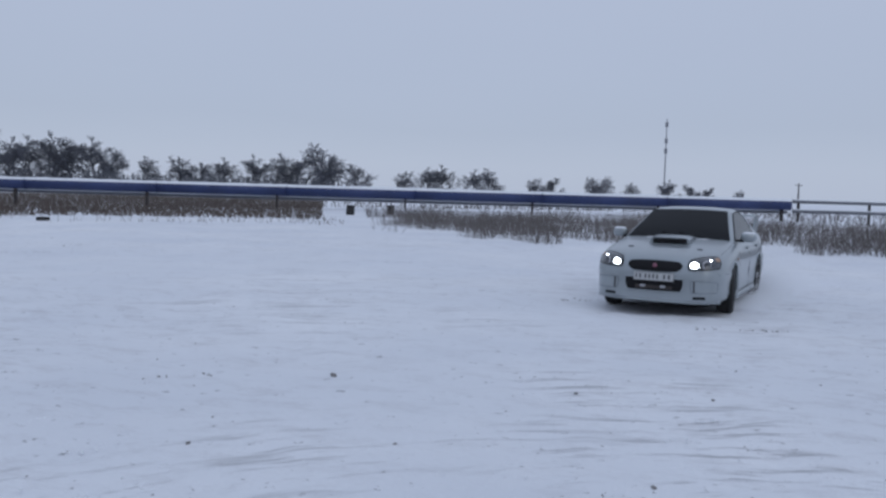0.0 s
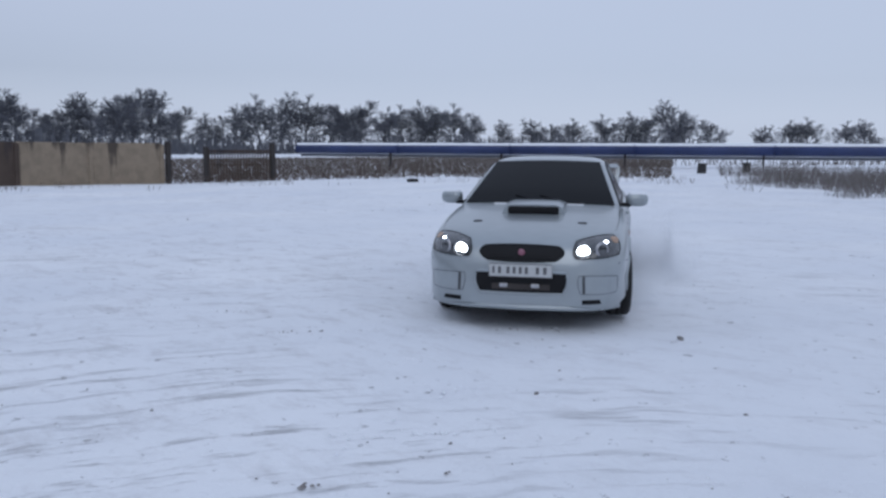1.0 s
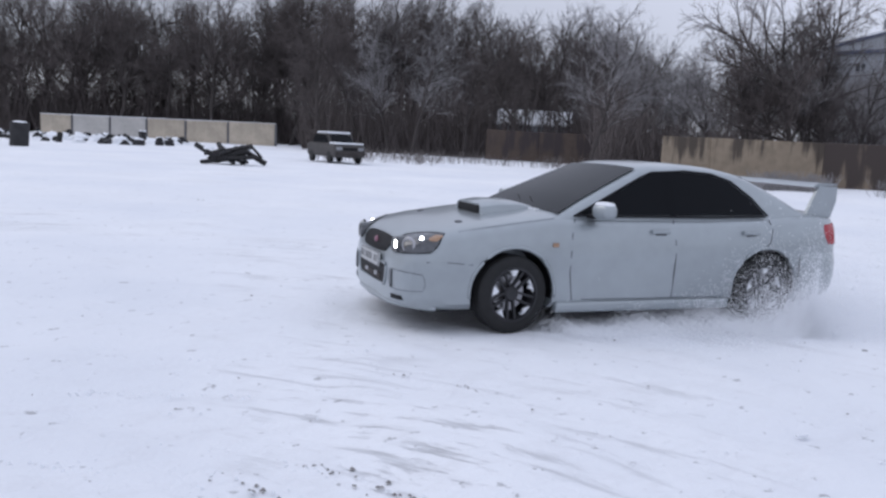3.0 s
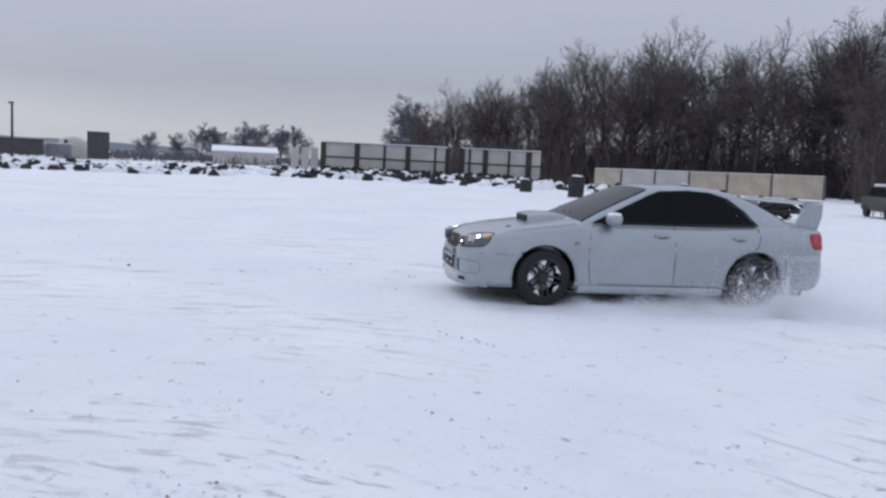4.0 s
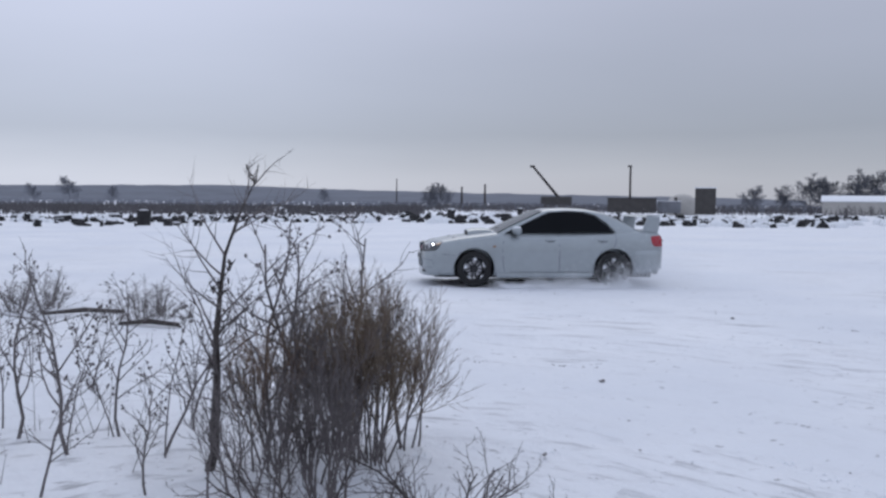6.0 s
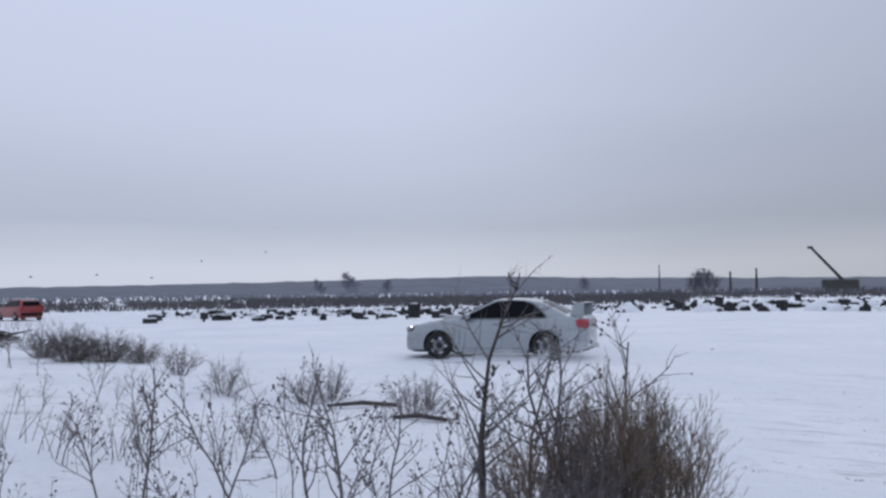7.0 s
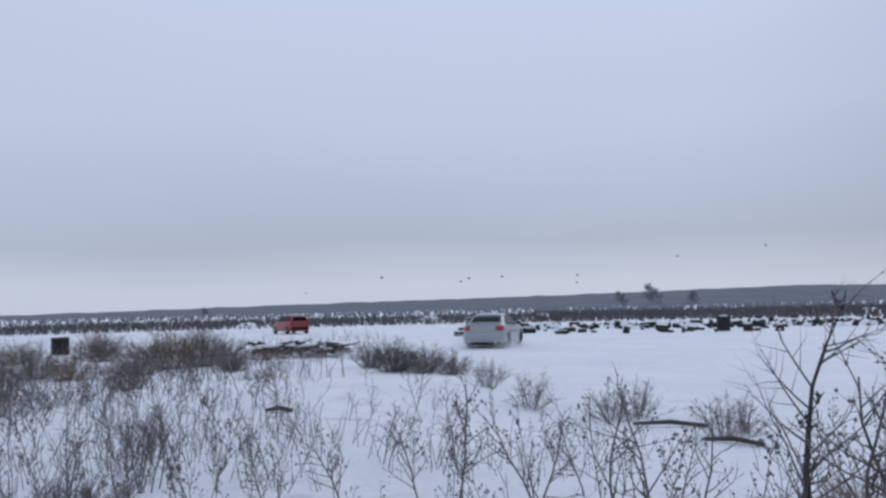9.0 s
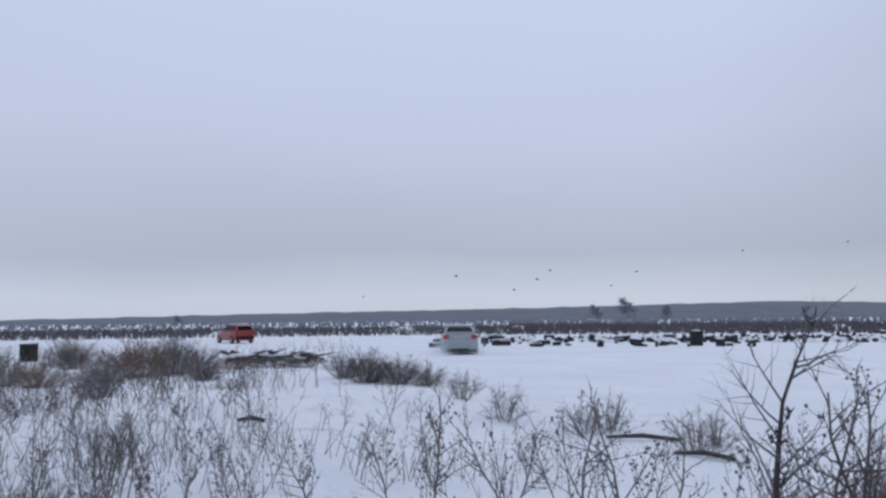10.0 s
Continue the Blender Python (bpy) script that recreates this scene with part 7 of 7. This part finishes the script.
    fore = [(257.3, 6.3, 0, 1.05), (252.3, 6.2, 1, 1.0), (251.0, 5.8, 4, 1.05), (247.2, 5.7, 2, 1.0), (244.2, 5.2, 2, 1.05), (241.2, 5.6, 0, 0.9), (238.6, 5.1, 4, 1.0), (260.0, 6.6, 3, 0.95), (265.6, 6.5, 5, 1.0), (254.5, 5.3, 5, 0.9), (249.0, 7.2, 1, 0.8), (246.0, 4.6, 3, 0.9),
            (242.8, 7.0, 3, 0.8), (236.6, 5.6, 1, 0.95), (270.8, 6.4, 5, 0.8), (274.6, 6.0, 3, 0.8), (278.4, 5.8, 1, 0.75), (282.0, 5.6, 0, 0.75), (284.6, 6.6, 4, 0.7), (262.6, 8.2, 3, 0.75), (268.4, 8.8, 5, 0.7), (276.2, 8.4, 1, 0.7), (280.2, 9.2, 0, 0.7), (230.6, 5.4, 0, 1.25), (227.6, 4.9, 2, 1.25), (225.8, 5.0, 0, 1.3), (232.0, 5.0, 2, 1.2), (228.2, 5.2, 4, 0.9), (239.6, 4.4, 5, 0.85)]
    for i in range(26):
        fore.append((rng.uniform(250, 288), rng.uniform(7.5, 14), rng.randrange(6), rng.uniform(0.35, 0.7)))
    for i in range(34):
        fore.append((rng.uniform(268, 289), rng.uniform(6.0, 17), rng.randrange(6), rng.uniform(0.45, 0.85)))
    for az, d, k, s in fore:
        w = thing("dead_shrub", stand(az, d, 0, rng.uniform(0, 360), 0, 0, s), "dead forked shrub with dried seed heads", "shrub", "dead shrubs")
        for data in shrubs[k]:
            o = part(data.name.split(".")[0], data, w)
            if o.name.startswith("seed_head"):
                tagged(o, kind="stuff")
    # single stalks
    stalks = [weed_mesh(500 + i, h, k) for i, (h, k) in enumerate(((1.0, 16), (0.85, 20), (0.7, 9), (1.1, 12), (0.6, 14), (0.95, 24)))]
    spots = [(265.8, 6.6, 1, 0.75), (257.3, 6.4, 5, 1.05), (252.4, 6.2, 3, 0.9), (248.0, 6.0, 3, 1.0), (244.5, 5.2, 0, 0.95), (241.5, 5.6, 5, 0.85), (238.5, 5.0, 0, 0.95), (260.5, 7.2, 1, 0.8), (271.5, 7.5, 1, 0.7), (275.0, 6.5, 2, 0.8), (279.5, 6.8, 1, 0.85), (282.5, 6.2, 0, 0.7), (250.3, 8.0, 5, 0.7),
             (236.8, 5.8, 3, 0.8), (246.3, 7.4, 1, 0.7), (255.0, 5.6, 4, 0.9), (262.5, 5.6, 2, 0.7), (229.9, 6.0, 3, 1.0), (227.3, 5.5, 0, 0.8)]
    for i in range(34):
        spots.append((rng.uniform(232, 288), rng.uniform(4.6, 11), rng.randrange(6), rng.uniform(0.4, 0.85)))
    for i in range(60):
        spots.append((rng.uniform(268, 289), rng.uniform(6.5, 16), rng.randrange(6), rng.uniform(0.5, 0.9)))
    for az, d, k, s in spots:
        w = thing("weed", stand(az, d, 0, rng.uniform(0, 360), rng.uniform(-9, 9), rng.uniform(-9, 9), s), "dead brown weed with seed heads", "weed", "dead weeds")
        part("stalk", stalks[k], w)
    for az, d, a, L in ((243.2, 11.4, 60, 0.95), (239.3, 10.2, 40, 0.7), (269.5, 11.0, 80, 0.35)):
        p = at(az, d)
        lg = Geo()
        c, s = math.cos(radians(a)) * L / 2, math.sin(radians(a)) * L / 2
        lg.tube([(-c, -s, 0.03), (0, 0, 0.07), (c, s, 0.04)], [0.026, 0.032, 0.020], 7)
        thing("fallen_branch", pose(p.x, p.y, p.z), "dark fallen branch lying on the snow", "branch", "fallen branches", lg.mesh("fallen_branch", BARK, True))


build_near_plants()


def build_branch_heap():
    rng = random.Random(52)
    p = at(268.0, 31.0)
    hp = thing("branch_heap", pose(p.x, p.y, p.z, 0, 0, 178), "dark heap of felled branches under snow", "branch heap")
    for i in range(30):
        y = rng.uniform(-1.5, 1.5)
        L = rng.uniform(0.6, 1.5)
        lean, zz = rng.uniform(-0.8, 0.8), rng.uniform(0.06, 0.34)
        a, b = (rng.gauss(0, 0.25), y - L / 2, max(0.05, zz - lean * 0.4)), (rng.gauss(0, 0.25), y + L / 2, max(0.05, zz + lean * 0.4))
        part("branch", Geo().tube([a, tuple(Vector(a).lerp(Vector(b), 0.5) + Vector((0, 0, 0.05))), b], [rng.uniform(0.03, 0.08), 0.04, 0.015], 6).mesh("branch", BARK, True), hp)
    for i in range(4):
        part("snow_cap", pebble("snow_cap", (0.4, rng.uniform(0.6, 1.1), 0.12), SNOW), hp, "snow lying on the heap", pose(0.05, -1.1 + 0.7 * i, 0.36))


build_branch_heap()


# ---- loose lumps on the snow ----
def build_clods():
    rng = random.Random(8)
    kinds = [rbox("clod", (0.06 + 0.02 * i, 0.05, 0.035), 0.014, (SNOW, SOIL, SNOW)[i % 3], 0.010, i) for i in range(6)]
    spots = [(18.6, 4.85, 1), (200.2, 11.5, 1), (23, 6.7, 4), (203.6, 7.9, 1), (212.3, 5.7, 4), (212.4, 4.9, 4), (86.2, 6.0, 1), (71.2, 4.7, 4), (357, 6.5, 1)]
    for i in range(60):
        spots.append((rng.uniform(-15, 232), rng.uniform(4, 26), rng.randrange(6)))
    for az, d, k in spots:
        thing("clod", stand(az, d, 0.008, rng.uniform(0, 360), 0, 0, rng.uniform(0.2, 0.55)), "small frozen clod lying on the snow", "clod", "clods on the snow", kinds[k])


build_clods()


# ---- crumbs thrown out along the tyre tracks ----
def build_crumbs():
    rng = random.Random(19)
    snow, soil = Geo(), Geo()

    def chip(g, x, y, r):
        z = height(x, y) - 0.3 * r
        n = len(g.v)
        k = [rng.uniform(0.6, 1.3) * r for _ in range(5)]
        a = rng.uniform(0, 6.28)
        for q in range(4):
            g.v.append((x + k[q] * math.cos(a + q * 1.57), y + k[q] * math.sin(a + q * 1.57), z))
        g.v.append((x + 0.3 * r, y, z + k[4] * 0.9))
        g.f += [(n + q, n + (q + 1) % 4, n + 4) for q in range(4)]

    for i in range(240):
        az, d = rng.uniform(-20, 236), 3.4 + 22 * rng.random() ** 1.3
        p = at(az, d)
        # streaks curve round the turning circle
        cx, cy = 2.0, -1.0
        rad, th0 = math.hypot(p.x - cx, p.y - cy), math.atan2(p.y - cy, p.x - cx)
        length = rng.uniform(0.3, 2.6)
        dirty = rng.random() < 0.32
        slant = rng.uniform(-0.25, 0.25)
        for k in range(int(length * rng.uniform(22, 60))):
            s = rng.uniform(-0.5, 0.5) * length
            if noise.noise((s * 3.0, i * 1.7, 0)) < -0.1:
                continue
            th, rr = th0 + s / rad, rad + slant * s + rng.gauss(0, 0.035)
            chip(soil if dirty and rng.random() < 0.6 else snow, cx + rr * math.cos(th), cy + rr * math.sin(th), rng.uniform(0.004, 0.015) * (1.4 if rng.random() < 0.1 else 1))
    for i in range(2600):
        az, d = rng.uniform(-20, 236), 3.2 + 24 * rng.random() ** 1.2
        p = at(az, d)
        chip(soil if rng.random() < 0.3 else snow, p.x, p.y, rng.uniform(0.004, 0.014))
    thing("snow_crumbs", Matrix(), "loose crumbs of snow along the tyre streaks", "snow crumbs", "", snow.mesh("snow_crumbs", SNOW), "stuff")
    thing("soil_crumbs", Matrix(), "dark crumbs of soil along the tyre streaks", "soil crumbs", "", soil.mesh("soil_crumbs", SOIL), "stuff")


build_crumbs()


# ---- birds ----
def build_birds():
    body = Geo().lathe([(0, -0.2), (0.05, -0.14), (0.075, 0.0), (0.06, 0.12), (0.03, 0.2), (0, 0.25)], 10).mesh("body", FEATHER, True)
    wing = Geo().prism([(0, -0.09, 0), (0.22, -0.03, 0.06), (0.46, -0.10, 0.02), (0.24, 0.11, 0.05), (0, 0.09, 0)], (0, 0, 0.012)).mesh("wing", FEATHER)
    birds = []
    for i in range(9):
        b = thing("bird", Matrix(), "dark crow flying over the plain", "bird", "flying crows")
        part("body", body, b)
        for s in (0, 180):
            part("wing", wing, b, "", pose(0, 0, 0.02, 0, 0, s))
        birds.append(b)
    return birds


birds = build_birds()


# ---- snow thrown up by the wheels ----
def snow_dust_material():
    """Loose flakes: light passes through as much as it bounces back."""
    m = bpy.data.materials.new("snow_dust")
    m.use_nodes = True
    nt = m.node_tree
    b = nt.nodes["Principled BSDF"]
    noi = nt.nodes.new("ShaderNodeTexNoise")
    noi.inputs["Scale"].default_value = 3.0
    ramp = nt.nodes.new("ShaderNodeValToRGB")
    ramp.color_ramp.elements[0].color, ramp.color_ramp.elements[1].color = (0.95, 0.96, 0.98, 1), (0.98, 0.985, 0.99, 1)
    nt.links.new(noi.outputs[0], ramp.inputs[0])
    dif, tra, mix = nt.nodes.new("ShaderNodeBsdfDiffuse"), nt.nodes.new("ShaderNodeBsdfTranslucent"), nt.nodes.new("ShaderNodeMixShader")
    for n in (dif, tra):
        nt.links.new(ramp.outputs[0], n.inputs["Color"])
    nt.links.new(dif.outputs[0], mix.inputs[1])
    nt.links.new(tra.outputs[0], mix.inputs[2])
    out = nt.nodes["Material Output"]
    nt.nodes.remove(b)
    nt.links.new(mix.outputs[0], out.inputs["Surface"])
    return m


SNOW_DUST = snow_dust_material()


def build_spray():
    """Clouds of loose flakes behind each rear wheel."""
    rng = random.Random(4)

    def flakes(count, place):
        g = Geo()
        for i in range(count):
            x, y, z, r = place(i)
            n = len(g.v)
            g.v += [(x + r, y, z), (x - r, y + r, z), (x - r, y - r, z), (x, y, z + 1.5 * r)]
            g.f += [(n, n + 1, n + 3), (n + 1, n + 2, n + 3), (n + 2, n, n + 3)]
        return g.mesh("snow_spray", SNOW_DUST)

    def lasting(s):
        def place(i):
            t, r = rng.random(), rng.uniform(0.0018, 0.0042)
            if i % 20 < 8:
                # low curl from the front wheel back along the sill
                x = 0.90 - 2.2 * t + rng.gauss(0, 0.10)
                puff = max(0.05, noise.noise((x * 2.2, s * 3.0, 4.5)) + 0.40)
                return x, s * (0.95 + 0.15 * t) + rng.gauss(0, 0.14), abs(rng.gauss(0, 0.03 + 0.15 * puff * (0.4 + t))), r
            # haze left hanging behind the rear wheel
            puff = 0.5 + 0.5 * noise.noise((t * 5, s * 3.0, 0.5))
            x = -1.35 - 2.4 * t ** 1.3 + rng.gauss(0, 0.22)
            z = abs(rng.gauss(0, (0.07 + 0.22 * math.sin(math.pi * min(t * 0.9 + 0.08, 1))) * (0.5 + 0.9 * puff)))
            if i % 900 == 10:
                # a few thrown clumps
                r, z = rng.uniform(0.004, 0.009), rng.uniform(0.1, 1.1)
            return x, s * (0.86 + 0.25 * t) + rng.gauss(0, 0.12 + 0.34 * t), z, r
        return place

    def slide(i):
        # a billow that rolls out from under the sill to behind the tail
        a, q = rng.uniform(0, 6.283), abs(rng.gauss(0, 0.5))
        x, y = -1.35 + 1.25 * q * math.cos(a), 1.35 + 0.50 * q * math.sin(a)
        top = 0.20 + 0.34 * max(0.0, 0.5 + noise.noise((x * 1.7, y * 1.4, 7.5)) + 0.45 * noise.noise((x * 4.5, y * 4.5, 2.5)))
        return x, y, abs(rng.gauss(0, 1)) * top * 0.75, rng.uniform(0.0024, 0.0046)

    label = "loose snow thrown up behind the spinning wheels"
    out = [thing("snow_spray", Matrix(), label, "snow spray", "snow spray", flakes(n, lasting(s)), "stuff") for s, n in ((1, 70000), (-1, 26000))]
    burst = thing("snow_spray", Matrix(), "billow of loose snow thrown out in the slide", "snow spray", "snow spray", flakes(150000, slide), "stuff")
    return out, burst


sprays, billow = build_spray()


# ---- movement ----
def motions():
    drive = [(t, pose(x, y, 0, 0, 0, a)) for t, x, y, a in DRIVE]
    walk(car, drive)
    for sp in sprays:
        walk(sp, drive)
    # the billow rises as the car slides hardest, then settles
    rise_t = (0.0, 0.8, 1.5, 2.0, 2.4, 3.3, 5.2, 6.3, 7.0, 10.0)
    rise_z = (-0.75, -0.45, -0.12, 0.0, 0.0, -0.40, -0.48, -0.75, -0.95, -1.1)
    walk(billow, [(t, pose(x, y, float(np.interp(t, rise_t, rise_z)), 0, 0, a)) for t, x, y, a in DRIVE])
    # wheels roll with the distance covered
    ts = [q[0] for q in DRIVE]
    xs, ys = [q[1] for q in DRIVE], [q[2] for q in DRIVE]
    dist = [0.0]
    for i in range(1, len(ts)):
        dist.append(dist[-1] + math.hypot(xs[i] - xs[i - 1], ys[i] - ys[i - 1]))
    for wh, x, s in car_wheels:
        rows = []
        for k in range(301):
            t = k / 30
            roll = float(np.interp(t, ts, dist)) / 0.318
            steer = 6.0 if x > 0 else 0.0
            rows.append((t, pose(x, s * 0.765, 0.318, 0, 0, steer) @ pose(0, 0, 0, 0, math.degrees(roll), 0)))
        walk(wh, rows)
    p0, p1 = at(249.0, 58), at(270.6, 65)
    q0, q1 = Vector((p0.x, p0.y, 0)), Vector((p1.x, p1.y, 0))
    walk(red_car, [(0.0, pose(*q0, 0, 0, 30)), (7.0, pose(*(q0.lerp(q1, 0.70)), 0, 0, 18)), (10.0, pose(*q1, 0, 0, 24))])
    flights = ((272.7, 255.6, 1.6, 3.0), (266.0, 250.0, 1.5, 2.7), (265.0, 251.6, 1.7, 2.0), (261.6, 249.1, 1.2, 3.3), (257.5, 243.3, 1.3, 3.1), (255.0, 245.0, 1.1, 2.2), (251.0, 236.5, 2.2, 4.3), (246.5, 230.3, 2.8, 4.6), (276.0, 262.0, 1.0, 1.6))
    for i, (b, (a0, a1, e0, e1)) in enumerate(zip(birds, flights)):
        d = 95 + 7 * i
        rows = []
        for t in (0.0, 7.5, 10.0):
            s = (t - 7.5) / 2.5
            az, e = a0 + (a1 - a0) * s, max(e0 + (e1 - e0) * s, 0.6)
            p = at(az, d)
            rows.append((t, pose(p.x, p.y, 1.6 + d * math.tan(radians(e)), 0, 12, az + 90)))
        # one straight flight, held level before the flock comes by
        p_a, p_b = rows[1][1].translation, rows[2][1].translation
        v = (p_b - p_a) / 2.5
        start = p_a - v * 7.5
        start.z = p_a.z
        rows[0] = (0.0, pose(*start, 0, 12, a0 + 90))
        walk(b, rows)


motions()
